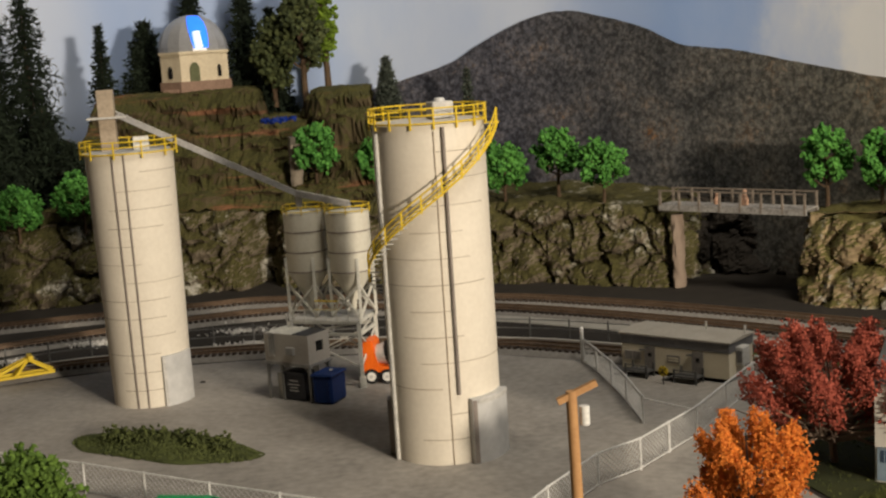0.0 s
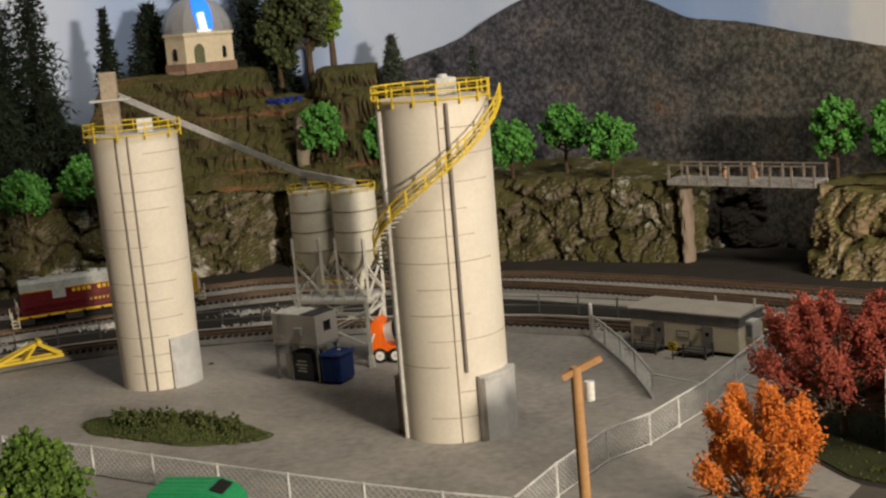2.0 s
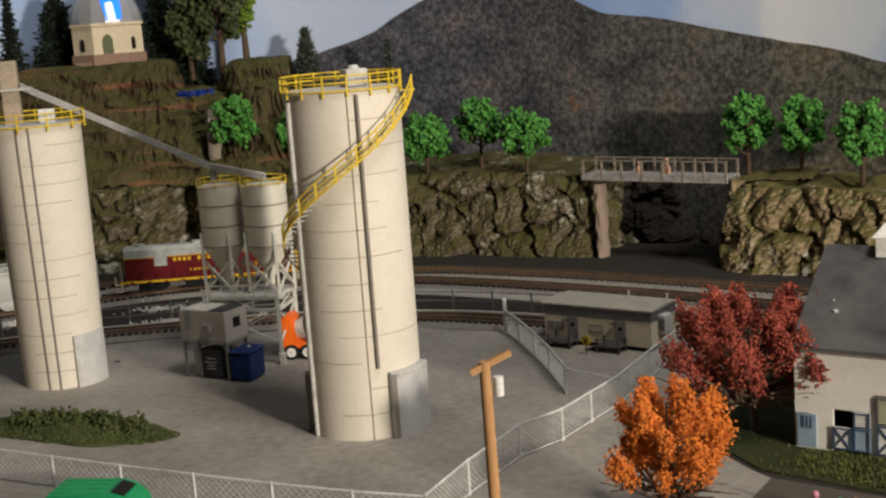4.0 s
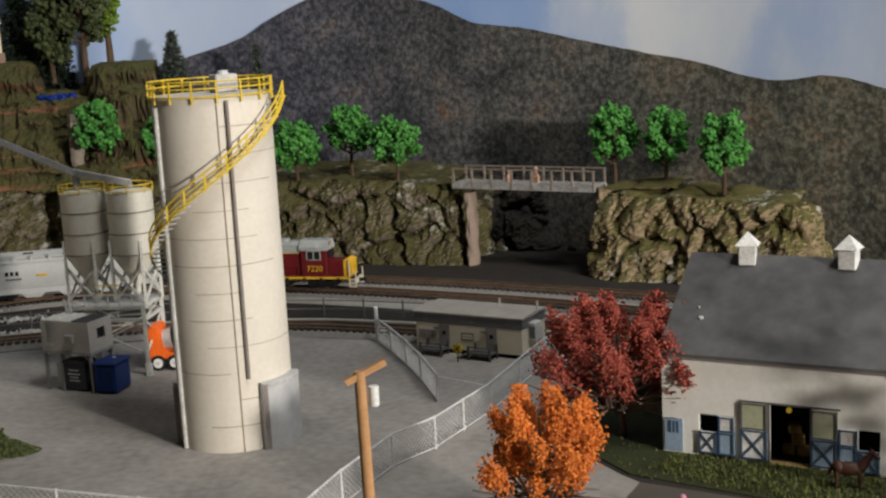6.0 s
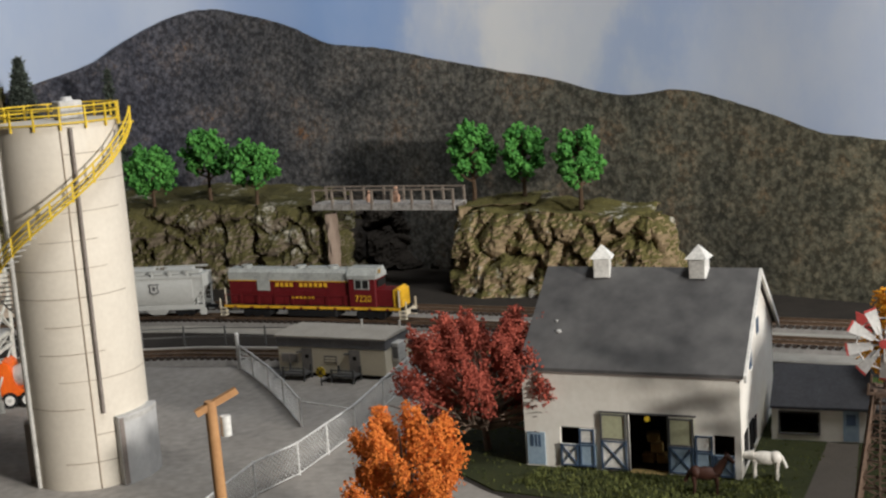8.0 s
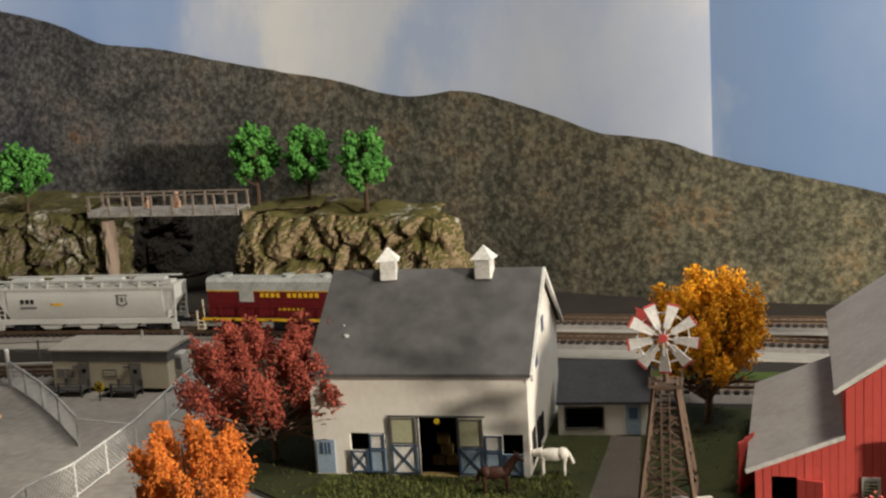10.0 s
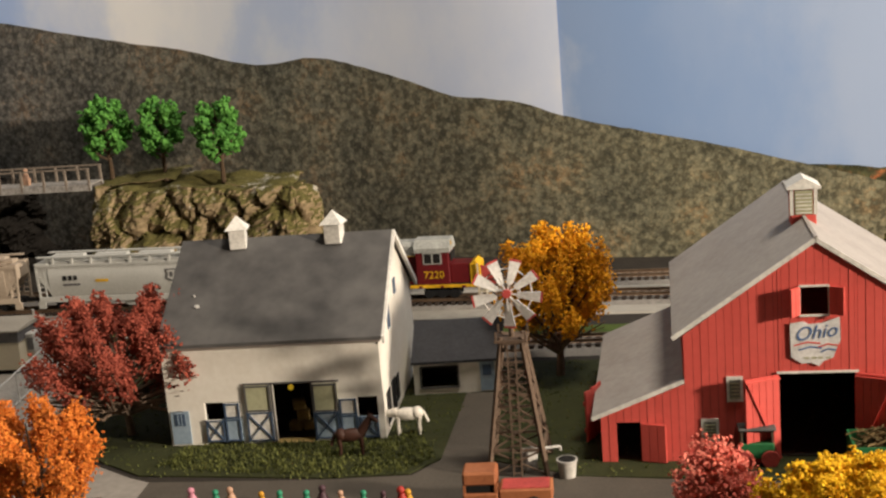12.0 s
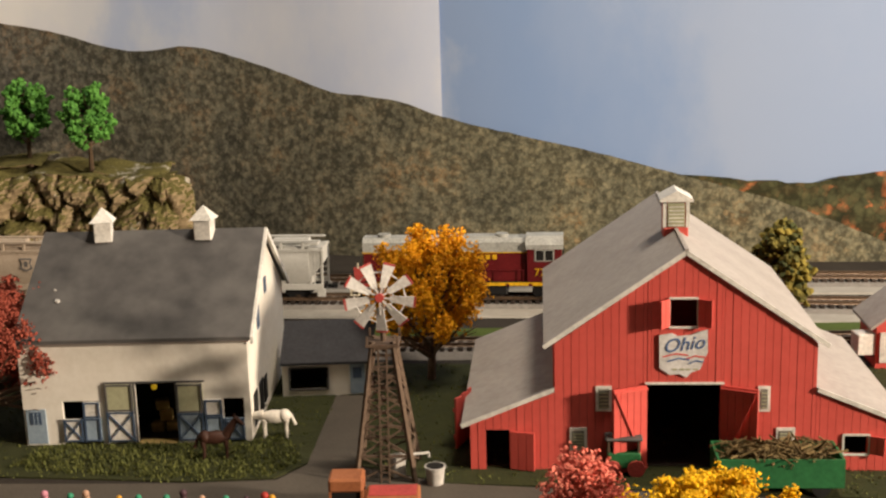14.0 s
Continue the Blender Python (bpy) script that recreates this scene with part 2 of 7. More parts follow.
def printed_sky(name, blue, cloud, banks, seed):
    """Printed sky: soft cloud banks on blue, given as (x in cm, share of cloud), broken up by ragged edges."""
    m = mat(name, blue, 0.8, bump=0, spec=0.2)
    n, l, b = nodes_of(m)
    co, mp, xyz = n.new("ShaderNodeTexCoord"), n.new("ShaderNodeMapping"), n.new("ShaderNodeSeparateXYZ")
    mp.inputs["Scale"].default_value, mp.inputs["Location"].default_value = (1, 1, 0.7), (seed, 0.3, 0.1)
    l.new(co.outputs["Object"], mp.inputs[0])
    l.new(co.outputs["Object"], xyz.inputs[0])
    t = n.new("ShaderNodeTexNoise")
    t.inputs["Scale"].default_value, t.inputs["Detail"].default_value, t.inputs["Roughness"].default_value = 7.0, 7, 0.6
    l.new(mp.outputs[0], t.inputs["Vector"])
    wob = n.new("ShaderNodeMath")
    wob.operation = "MULTIPLY_ADD"
    wob.inputs[1].default_value = 0.2
    l.new(t.outputs["Fac"], wob.inputs[0])
    l.new(xyz.outputs[0], wob.inputs[2])
    x0, x1 = banks[0][0], banks[-1][0]
    place = n.new("ShaderNodeMapRange")
    place.inputs["From Min"].default_value, place.inputs["From Max"].default_value = x0 * CM + 0.1, x1 * CM + 0.1
    l.new(wob.outputs[0], place.inputs["Value"])
    r = ramp_node(n, [((x - x0) / (x1 - x0), (c, c, c)) for x, c in banks])
    r.color_ramp.interpolation = "EASE"
    l.new(place.outputs[0], r.inputs[0])
    amount = n.new("ShaderNodeMath")
    amount.operation = "MULTIPLY_ADD"
    amount.inputs[1].default_value, amount.use_clamp = 0.5, True
    l.new(t.outputs["Fac"], amount.inputs[0])
    less = n.new("ShaderNodeMath")
    less.operation = "SUBTRACT"
    less.inputs[1].default_value = 0.25
    l.new(r.outputs[0], less.inputs[0])
    l.new(less.outputs[0], amount.inputs[2])
    mc = n.new("ShaderNodeMix")
    mc.data_type = "RGBA"
    l.new(amount.outputs[0], mc.inputs["Factor"])
    mc.inputs["A"].default_value, mc.inputs["B"].default_value = (*blue, 1), (*cloud, 1)
    l.new(mc.outputs["Result"], b.inputs["Base Color"])
    return m


def printed_forest(name, stops, east, per_cm, x0, x1):
    """Printed woods: crowns in cells, dark gaps between them, browner in the west and greener in the east."""
    m = mat(name, stops[1][1], 0.85, bump=0, spec=0.15)
    n, l, b = nodes_of(m)
    co = n.new("ShaderNodeTexCoord")
    wob = n.new("ShaderNodeTexNoise")
    wob.inputs["Scale"].default_value, wob.inputs["Detail"].default_value = per_cm * 140, 3
    l.new(co.outputs["Object"], wob.inputs["Vector"])
    push = n.new("ShaderNodeVectorMath")
    push.operation = "MULTIPLY_ADD"
    push.inputs[1].default_value = (0.006, 0.006, 0.006)
    l.new(wob.outputs["Color"], push.inputs[0])
    l.new(co.outputs["Object"], push.inputs[2])
    v = n.new("ShaderNodeTexVoronoi")
    v.inputs["Scale"].default_value = per_cm * 100
    l.new(push.outputs[0], v.inputs["Vector"])
    sep = n.new("ShaderNodeSeparateColor")
    l.new(v.outputs["Color"], sep.inputs[0])
    patch = n.new("ShaderNodeTexNoise")
    patch.inputs["Scale"].default_value, patch.inputs["Detail"].default_value, patch.inputs["Roughness"].default_value = 26, 7, 0.62
    l.new(co.outputs["Object"], patch.inputs["Vector"])
    mixv = n.new("ShaderNodeMath")
    mixv.operation = "MULTIPLY_ADD"
    mixv.inputs[1].default_value = 0.3
    l.new(sep.outputs[0], mixv.inputs[0])
    hp = n.new("ShaderNodeMath")
    hp.operation = "MULTIPLY_ADD"
    hp.inputs[1].default_value, hp.inputs[2].default_value = 1.6, -0.44
    l.new(patch.outputs["Fac"], hp.inputs[0])
    l.new(hp.outputs[0], mixv.inputs[2])
    r1, r2 = ramp_node(n, stops), ramp_node(n, east)
    l.new(mixv.outputs[0], r1.inputs[0])
    l.new(mixv.outputs[0], r2.inputs[0])
    xyz, rng = n.new("ShaderNodeSeparateXYZ"), n.new("ShaderNodeMapRange")
    l.new(co.outputs["Object"], xyz.inputs[0])
    rng.inputs["From Min"].default_value, rng.inputs["From Max"].default_value = x0 * CM, x1 * CM
    l.new(xyz.outputs[0], rng.inputs["Value"])
    mc = n.new("ShaderNodeMix")
    mc.data_type = "RGBA"
    l.new(rng.outputs[0], mc.inputs["Factor"])
    l.new(r1.outputs[0], mc.inputs["A"])
    l.new(r2.outputs[0], mc.inputs["B"])
    leafy = n.new("ShaderNodeTexNoise")
    leafy.inputs["Scale"].default_value, leafy.inputs["Detail"].default_value, leafy.inputs["Roughness"].default_value = per_cm * 60, 4, 0.55
    l.new(co.outputs["Object"], leafy.inputs["Vector"])
    both = n.new("ShaderNodeMath")
    both.operation = "MULTIPLY_ADD"
    both.inputs[1].default_value = -0.42
    l.new(v.outputs["Distance"], both.inputs[0])
    l.new(leafy.outputs["Fac"], both.inputs[2])
    gap = n.new("ShaderNodeMapRange")
    gap.inputs["From Min"].default_value, gap.inputs["From Max"].default_value = 0.14, 0.5
    gap.inputs["To Min"].default_value, gap.inputs["To Max"].default_value = 0.5, 1.48
    l.new(both.outputs[0], gap.inputs["Value"])
    mul = n.new("ShaderNodeVectorMath")
    mul.operation = "SCALE"
    l.new(mc.outputs["Result"], mul.inputs[0])
    l.new(gap.outputs[0], mul.inputs["Scale"])
    l.new(mul.outputs[0], b.inputs["Base Color"])
    return m


def stone(name, rock, moss, pale, moss_at=0.35, scale=0.55):
    """Plaster rock: tan faces, pale scuffed patches, moss on what faces up."""
    m = mat(name, rock, 0.95, second=tuple(c * 0.45 for c in rock), scale=scale, fine=5, amount=0.9, bump=0.9)
    n, l, b = nodes_of(m)
    base = b.inputs["Base Color"].links[0].from_socket
    co, geo, xyz = n.new("ShaderNodeTexCoord"), n.new("ShaderNodeNewGeometry"), n.new("ShaderNodeSeparateXYZ")
    l.new(geo.outputs["Normal"], xyz.inputs[0])
    t = n.new("ShaderNodeTexNoise")
    t.inputs["Scale"].default_value, t.inputs["Detail"].default_value, t.inputs["Roughness"].default_value = 60, 6, 0.7
    l.new(co.outputs["Object"], t.inputs["Vector"])
    up = n.new("ShaderNodeMath")
    up.operation = "MULTIPLY_ADD"
    up.inputs[1].default_value = 0.35
    l.new(xyz.outputs[2], up.inputs[0])
    l.new(t.outputs["Fac"], up.inputs[2])
    r = ramp_node(n, [(0.62 - moss_at * 0.4, (0, 0, 0)), (0.70 - moss_at * 0.3, (1, 1, 1))])
    l.new(up.outputs[0], r.inputs[0])
    g = n.new("ShaderNodeTexNoise")
    g.inputs["Scale"].default_value, g.inputs["Detail"].default_value = 900, 3
    l.new(co.outputs["Object"], g.inputs["Vector"])
    mr = ramp_node(n, [(0.35, tuple(c * 0.45 for c in moss)), (0.68, moss)])
    l.new(g.outputs["Fac"], mr.inputs[0])
    m1 = n.new("ShaderNodeMix")
    m1.data_type = "RGBA"
    l.new(r.outputs[0], m1.inputs["Factor"])
    l.new(base, m1.inputs["A"])
    l.new(mr.outputs[0], m1.inputs["B"])
    p = n.new("ShaderNodeTexNoise")
    p.inputs["Scale"].default_value, p.inputs["Detail"].default_value, p.inputs["Roughness"].default_value = 34, 8, 0.75
    l.new(co.outputs["Object"], p.inputs["Vector"])
    pr = ramp_node(n, [(0.57, (0, 0, 0)), (0.66, (0.9, 0.9, 0.9))])
    l.new(p.outputs["Fac"], pr.inputs[0])
    m2 = n.new("ShaderNodeMix")
    m2.data_type = "RGBA"
    l.new(pr.outputs[0], m2.inputs["Factor"])
    l.new(m1.outputs["Result"], m2.inputs["A"])
    m2.inputs["B"].default_value = (*pale, 1)
    l.new(m2.outputs["Result"], b.inputs["Base Color"])
    return m


M["sky"] = printed_sky("printed_sky_west", (0.34, 0.50, 0.86), (0.94, 0.95, 0.96), [(-58.1, 0.3), (-38.6, 0.6), (-27.7, 0.2), (-10.9, 0.25), (1.0, 0.45), (8.2, 0.55), (13.2, 0.2), (17.8, 0.05), (23.3, 0.1), (26.5, 0.5), (30.6, 0.95), (33.7, 0.75), (36.7, 0.3), (39.4, 0.5), (42.7, 0.6), (45.1, 0.75)], 0.37)
M["sky_east"] = printed_sky("printed_sky_east", (0.225, 0.345, 0.59), (0.52, 0.58, 0.68), [(44.3, 0.5), (45.9, 0.1), (50.3, 0.0), (54.8, 0.05), (59.3, 0.35), (63.2, 0.3)], 2.1)
M["mountain"] = printed_forest("printed_mountain", [(0.1, (0.042, 0.044, 0.058)), (0.45, (0.078, 0.079, 0.098)), (0.68, (0.114, 0.112, 0.132)), (0.9, (0.16, 0.134, 0.128)), (0.99, (0.24, 0.14, 0.085))],
                               [(0.1, (0.07, 0.07, 0.05)), (0.42, (0.15, 0.143, 0.095)), (0.66, (0.215, 0.195, 0.122)), (0.9, (0.27, 0.19, 0.10)), (0.99, (0.40, 0.19, 0.07))], 3.5, 6, 50)
M["hill"] = printed_forest("printed_far_hill", [(0.1, (0.03, 0.035, 0.02)), (0.45, (0.075, 0.075, 0.035)), (0.58, (0.11, 0.085, 0.04)), (0.66, (0.38, 0.13, 0.05)), (0.99, (0.42, 0.16, 0.06))],
                           [(0.1, (0.03, 0.035, 0.02)), (0.42, (0.07, 0.07, 0.035)), (0.52, (0.10, 0.08, 0.04)), (0.6, (0.36, 0.12, 0.05)), (0.99, (0.42, 0.16, 0.06))], 2.0, 60, 70)
M["rock"] = stone("cliff_rock", (0.24, 0.195, 0.135), (0.095, 0.085, 0.028), (0.48, 0.45, 0.38), 0.55)
M["rock_east"] = stone("cliff_rock_tan", (0.36, 0.27, 0.155), (0.13, 0.115, 0.035), (0.55, 0.53, 0.48), 0.2)
M["earth"] = stone("hill_earth", (0.115, 0.088, 0.046), (0.085, 0.080, 0.024), (0.20, 0.085, 0.045), 0.42)
# thin red seams between the ledges
for t_ in M["earth"].node_tree.nodes:
    if t_.type == "TEX_NOISE" and t_.inputs["Scale"].default_value == 34:
        seam = M["earth"].node_tree.nodes.new("ShaderNodeMapping")
        seam.inputs["Scale"].default_value = (0.25, 0.25, 3.2)
        M["earth"].node_tree.links.new(t_.inputs["Vector"].links[0].from_socket, seam.inputs["Vector"])
        M["earth"].node_tree.links.new(seam.outputs[0], t_.inputs["Vector"])


def strip(line, low, high, rows=1):
    bm = B()
    g = []
    for i, p in enumerate(line):
        h = high(i) if callable(high) else high
        g.append([bm.verts.new((p[0], p[1], low + (h - low) * k / rows)) for k in range(rows + 1)])
    for a, b in zip(g, g[1:]):
        for k in range(rows):
            bm.faces.new((a[k], b[k], b[k + 1], a[k + 1]))
    return bm


def off(line, d):
    t = np.gradient(line, axis=0)
    t /= np.linalg.norm(t, axis=1)[:, None]
    return line + np.stack([-t[:, 1], t[:, 0]], 1) * d


sb = lengths(back)
SEAM = 130.5
tagged(part("backdrop", strip(back[sb <= SEAM + 0.5], -2, 48), "sky"), "printed paper backdrop of cloudy blue sky", "backdrop", kind="structure")
tagged(part("backdrop_sheet", strip(off(back, 0.12)[sb >= SEAM - 2], -2, 48), "sky_east"), "second sky sheet lapped at a seam", "backdrop", kind="structure")
ridge = curve(RIDGE, 0.6)


def range_strip(name, line, crest, material, label, rough):
    keep = [i for i in range(len(line)) if crest[0, 0] <= sb[i] <= crest[-1, 0]]
    def top(i):
        s = sb[keep[i]]
        return float(np.interp(s, crest[:, 0], crest[:, 1])) + rough * noise.noise((s * 1.7, 0.3, 1.1)) + rough * 0.6 * noise.noise((s * 5.1, 2.3, 1.1))
    return tagged(part(name, strip(line[keep], -2, top, 4), material), label, "backdrop", kind="structure")


HILL = [(138, 4.6), (144.1, 5.0), (146.9, 4.8), (151, 4.5), (153.5, 4.9), (157, 5.1), (165, 4.4), (175, 5.2), (190, 4.5)]
range_strip("backdrop_far_hill", off(back, -0.15), curve(HILL, 0.6), "hill", "printed far hill with orange autumn trees", 0.12)
range_strip("backdrop_mountain", off(back, -0.3), ridge, "mountain", "printed wooded autumn mountain on the backdrop", 0.06)

bm = B()
faces(bm, [(-300, -300, -0.03), (300, -300, -0.03), (300, 300, -0.03), (-300, 300, -0.03)], [(0, 1, 2, 3)])
tagged(part("ground", bm, "soil"), "dark scenic dirt of the layout board", "ground", kind="structure")
FLAT = Matrix(((1, 0, 0, 0), (0, 0, 1, 0), (0, 1, 0, 0), (0, 0, 0, 1)))


def slab(name, outline, low, high, material, label, category):
    bm = B()
    prism(bm, outline, low, high, FLAT)
    return tagged(part(name, bm, material), label, category, kind="structure")


yard = [(-45, -14), (-45, 5.5), (-27, 16.4), (-20, 18.6), (-12.5, 19.1), (-4, 18.7), (3.2, 16.6), (7.2, 14.3), (14.8, 9), (17.5, 5.5), (15.6, 2.4), (12.2, -2.5), (14.2, -9.5), (14.6, -10.4), (8, -20), (0, -30), (-30, -30)]
slab("yard_pavement", yard, -0.3, 0.0, "concrete", "worn grey concrete yard", "pavement")
slab("farm_road", [(14.6, -10.4), (19.5, -14.6), (22.0, -16.4), (23.5, -15.9), (28.2, -10.3), (29.2, -11.3), (24.9, -17.3), (26.4, -20.6), (30, -24.5), (38, -33), (34, -42), (14, -30), (6, -22)], -0.3, 0.01, "gravel", "grey gravel farm road", "road")


def track_set(ln, label):
    bm = B()
    sweep(bm, ln, [(-1.35, -0.02), (-0.95, 0.2), (0.95, 0.2), (1.35, -0.02)])
    tagged(part("roadbed", bm, "ballast"), "grey ballasted roadbed", "roadbed", kind="structure")
    tr = thing("railway_track", label=label, category="track", kind="structure")
    for k in (-0.45, 0.45):
        bm = B()
        sweep(bm, ln, [(k - 0.075, 0.33), (k - 0.03, 0.37), (k - 0.05, 0.5), (k + 0.05, 0.5), (k + 0.03, 0.37), (k + 0.075, 0.33)])
        part("rail", bm, "rail", tr)
    total, verts, polys, s = lengths(ln)[-1], [], [], 0.0
    while s < total:
        x, y, h = along(ln, s)
        q = Matrix.Translation((x, y, 0.27)) @ Matrix.Rotation(radians(h + random.uniform(-1.5, 1.5)), 4, "Z") @ Matrix.Diagonal((0.11, 0.82, 0.075, 1))
        k = len(verts)
        verts += [tuple((q @ Vector((a, b, c))) * CM) for a in (-1, 1) for b in (-1, 1) for c in (-1, 1)]
        polys += [tuple(k + i for i in f) for f in ((0, 1, 3, 2), (4, 6, 7, 5), (0, 4, 5, 1), (2, 3, 7, 6), (1, 5, 7, 3), (0, 2, 6, 4))]
        s += 0.42
    me = bpy.data.meshes.new("ties")
    me.from_pydata(verts, [], polys)
    me.materials.append(M["tie"])
    ob = new("ties", me)
    ob.parent = tr
    tagged(ob, "dark brown wooden ties", kind="stuff")


track_set(far, "dark weathered model railway track at the cliff foot")
track_set(mid, "dark weathered model railway main track")
track_set(near, "dark weathered model siding along the yard")

# grass strips and pale ballast shoulders between the tracks
for a, b, mt, nm, lab, s0, s1 in ((mid, -1.9, "gravel_pale", "ballast_shoulder", "pale gravel shoulder beside the track", 62, 150), (far, -1.75, "gravel_pale", "ballast_shoulder", "pale gravel shoulder beside the track", 66, 150),
                                  (near, 2.6, "grass_lit", "grass_verge", "green grass verge beside the siding", 80, 150)):
    ln = off(a, b)
    c = lengths(ln)
    bm = B()
    sweep(bm, ln[(c > s0) & (c < s1)], [(-0.75, -0.02), (-0.65, 0.06), (0.65, 0.06), (0.75, -0.02)])
    tagged(part(nm, bm, mt), lab, "verge", kind="structure")


def rock_wall(name, base, top, depth, material, label, seed, shade_notch=(), lean=0.6, grain=(0.37, 0.36)):
    """A carved cliff: a face with boulders and clefts, and a rough top that runs back."""
    ln = curve(base, 0.17)
    t = np.gradient(ln, axis=0)
    t /= np.linalg.norm(t, axis=1)[:, None]
    nrm = np.stack([t[:, 1], -t[:, 0]], 1)
    # soften the corners' normals
    for _ in range(6):
        nrm[1:-1] = (nrm[:-2] + nrm[1:-1] * 2 + nrm[2:]) / 4
    bm, rows, c = B(), [], lengths(ln)
    for i, p in enumerate(ln):
        row, h = [], float(np.interp(c[i], [q[0] for q in top], [q[1] for q in top])) + 0.35 * noise.noise((c[i] * 0.5, seed, 0))
        steps = [(0.0, h * k / 36 - 0.05) for k in range(37)] + [(0.25 + depth * (k / 13) ** 1.4, h) for k in range(1, 14)]
        cut = sum(d * math.exp(-((c[i] - s) / w) ** 2) for s, w, d in shade_notch)
        for k, (back_by, z) in enumerate(steps):
            q = Vector((p[0], p[1], z))
            face = min(1, k / 36)
            wob = 0.45 * noise.noise((c[i] * 0.45, z * 0.5, seed)) + 0.2 * noise.noise((c[i] * 1.3, z * 1.2, seed + 4))
            v, where = noise.voronoi(Vector((c[i] * grain[0] + wob, z * grain[1] + wob * 0.6, seed)))
            edge = min(1.0, (v[1] - v[0]) * 4.2)
            tilt = math.sin(where[0][0] * 12.9 + where[0][1] * 7.3)
            local = (c[i] * grain[0] + wob - where[0][0]) * tilt - (z * grain[1] - where[0][1]) * 0.55
            big = edge ** 0.5 * (0.62 + 0.38 * abs(tilt)) + 0.45 * local
            d = 1.1 * big + 0.30 * noise.noise(q * 1.1) + 0.20 * abs(noise.noise(q * 2.3)) + 0.17 * noise.noise(q * 4.7) + 0.09 * noise.noise(q * 10.0) - lean * face
            if k > 36:
                d *= max(0.0, 1 - back_by / 1.5)
                z += 0.25 * noise.noise((p[0] * 0.7, back_by, seed)) + 0.1 * noise.noise((p[0] * 2.7, back_by * 2, seed)) + 0.05 * back_by
            elif k > 30:
                d -= 0.5 * ((k - 30) / 6) ** 2
            d -= 0.5 + cut
            row.append(bm.verts.new((p[0] + nrm[i][0] * (d - back_by), p[1] + nrm[i][1] * (d - back_by), z)))
        rows.append(row)
    for a, b in zip(rows, rows[1:]):
        for k in range(len(a) - 1):
            bm.faces.new((a[k], b[k], b[k + 1], a[k + 1]))
    return tagged(part(name, bm, material), label, "cliff", kind="structure")


# The notch is carved where the tall silo's shadow darkens the cliff.
rock_wall("cliff_west", [(-48, 35), (-38, 38.5), (-30, 40.8), (-22, 42.4), (-15, 43.0), (-9, 42.3), (-2, 41), (5, 38.9), (11, 36.2), (15.6, 33.5), (16.9, 34.2), (18.6, 36.5), (21, 39.5)],
          [(0, 5.6), (25, 6.2), (45, 6.2), (60, 5.9), (68, 5.5), (90, 5.4)], 9, "rock", "mossy carved rock cliff behind the tracks", 3.1, shade_notch=((35.3, 1.1, 3.2),))
rock_wall("cliff_east", [(28.2, 33.0), (25.6, 29.0), (23.6, 26.3), (24.4, 24.9), (27, 22.6), (31, 18.8), (33.6, 16.4), (35.0, 17.0), (36.4, 18.8)],
          [(0, 5.6), (8, 5.55), (14, 5.2), (30, 4.9)], 5, "rock_east", "tan carved rock cliff with pale scuffs", 8.7, grain=(0.44, 0.23))

# Added backing in dark soil colour; hides the mountain print behind the gap.
rock_wall("cliff_recess", [(17.4, 38.5), (20.5, 37.6), (24.5, 35.6), (28.5, 32.0), (30, 29.5)], [(0, 5.5), (25, 5.5)], 5, "soil", "dark soil backing added behind the bridge gap", 5.3)

LEDGES = ((0.3, 5.9), (1.7, 6.5), (1.9, 7.3), (3.3, 7.8), (3.5, 8.9), (5.0, 9.5), (5.2, 10.4), (6.4, 10.9), (6.6, 11.7), (7.5, 12.2), (7.7, 12.5), (8.7, 15.2), (9.5, 15.6), (30, 15.7))


def hill_height(x, y):
    """Carved ledges: sloping shelves with steep risers, a tall mossy band below the flat top, and a knoll beyond a cleft."""
    f = float(np.interp(x, [-48, -30, -22, -15, -9, 5], [35, 40.8, 42.4, 43, 42.3, 38.9]))
    q = Vector((x, y, 0))
    rag = 0.9 * noise.noise(q * 0.33) + 0.3 * noise.noise(q * 0.9) + 0.06 * noise.noise(q * 2.1)
    d = y - f + rag
    west = 1 / (1 + math.exp((x + 13.8 + 0.7 * noise.noise((y * 0.8, 3, 1))) / 0.25))
    west *= 1 / (1 + math.exp(-(x + 29.2 + 0.8 * noise.noise((y * 0.6, 7, 1)) + 0.25 * (50 - y)) / 0.4))
    z = 5.9 + west * (float(np.interp(d, [p[0] for p in LEDGES], [p[1] for p in LEDGES])) - 5.9)
    wob = 1 + 0.16 * noise.noise(q * 0.55) + 0.1 * noise.noise(q * 1.6)
    for cx, cy, rx, ry, top, sharp in ((-7.3, 52.8, 3.8, 4.4, 15.2, 9), (-6.6, 51.0, 4.3, 4.6, 13.4, 8), (-5.8, 49.6, 4.8, 4.8, 10.6, 6), (-8.4, 46.4, 5.2, 3.4, 8.1, 3)):
        k = math.hypot((x - cx) / rx, (y - cy) / ry) * wob
        if k < 1:
            z = max(z, 6 + (top - 6) * (1 - k ** sharp))
    if -15.5 < x < -9.5:
        z = max(z, float(np.interp(y, [44, 46, 48, 50, 52], [6.0, 7.6, 10.4, 12.5, 13.0])))
    if x < -26:
        z = max(z, float(np.interp(y - 0.25 * (x + 26), [46, 52, 58], [6.0, 8.5, 10.5])))
    flat = 1.0 if z < 15.0 else 0.35
    return z + flat * (0.25 * noise.noise(q * 0.7) + 0.2 * noise.noise(q * 1.7) + 0.16 * noise.noise(q * 3.6) + 0.09 * noise.noise(q * 8))


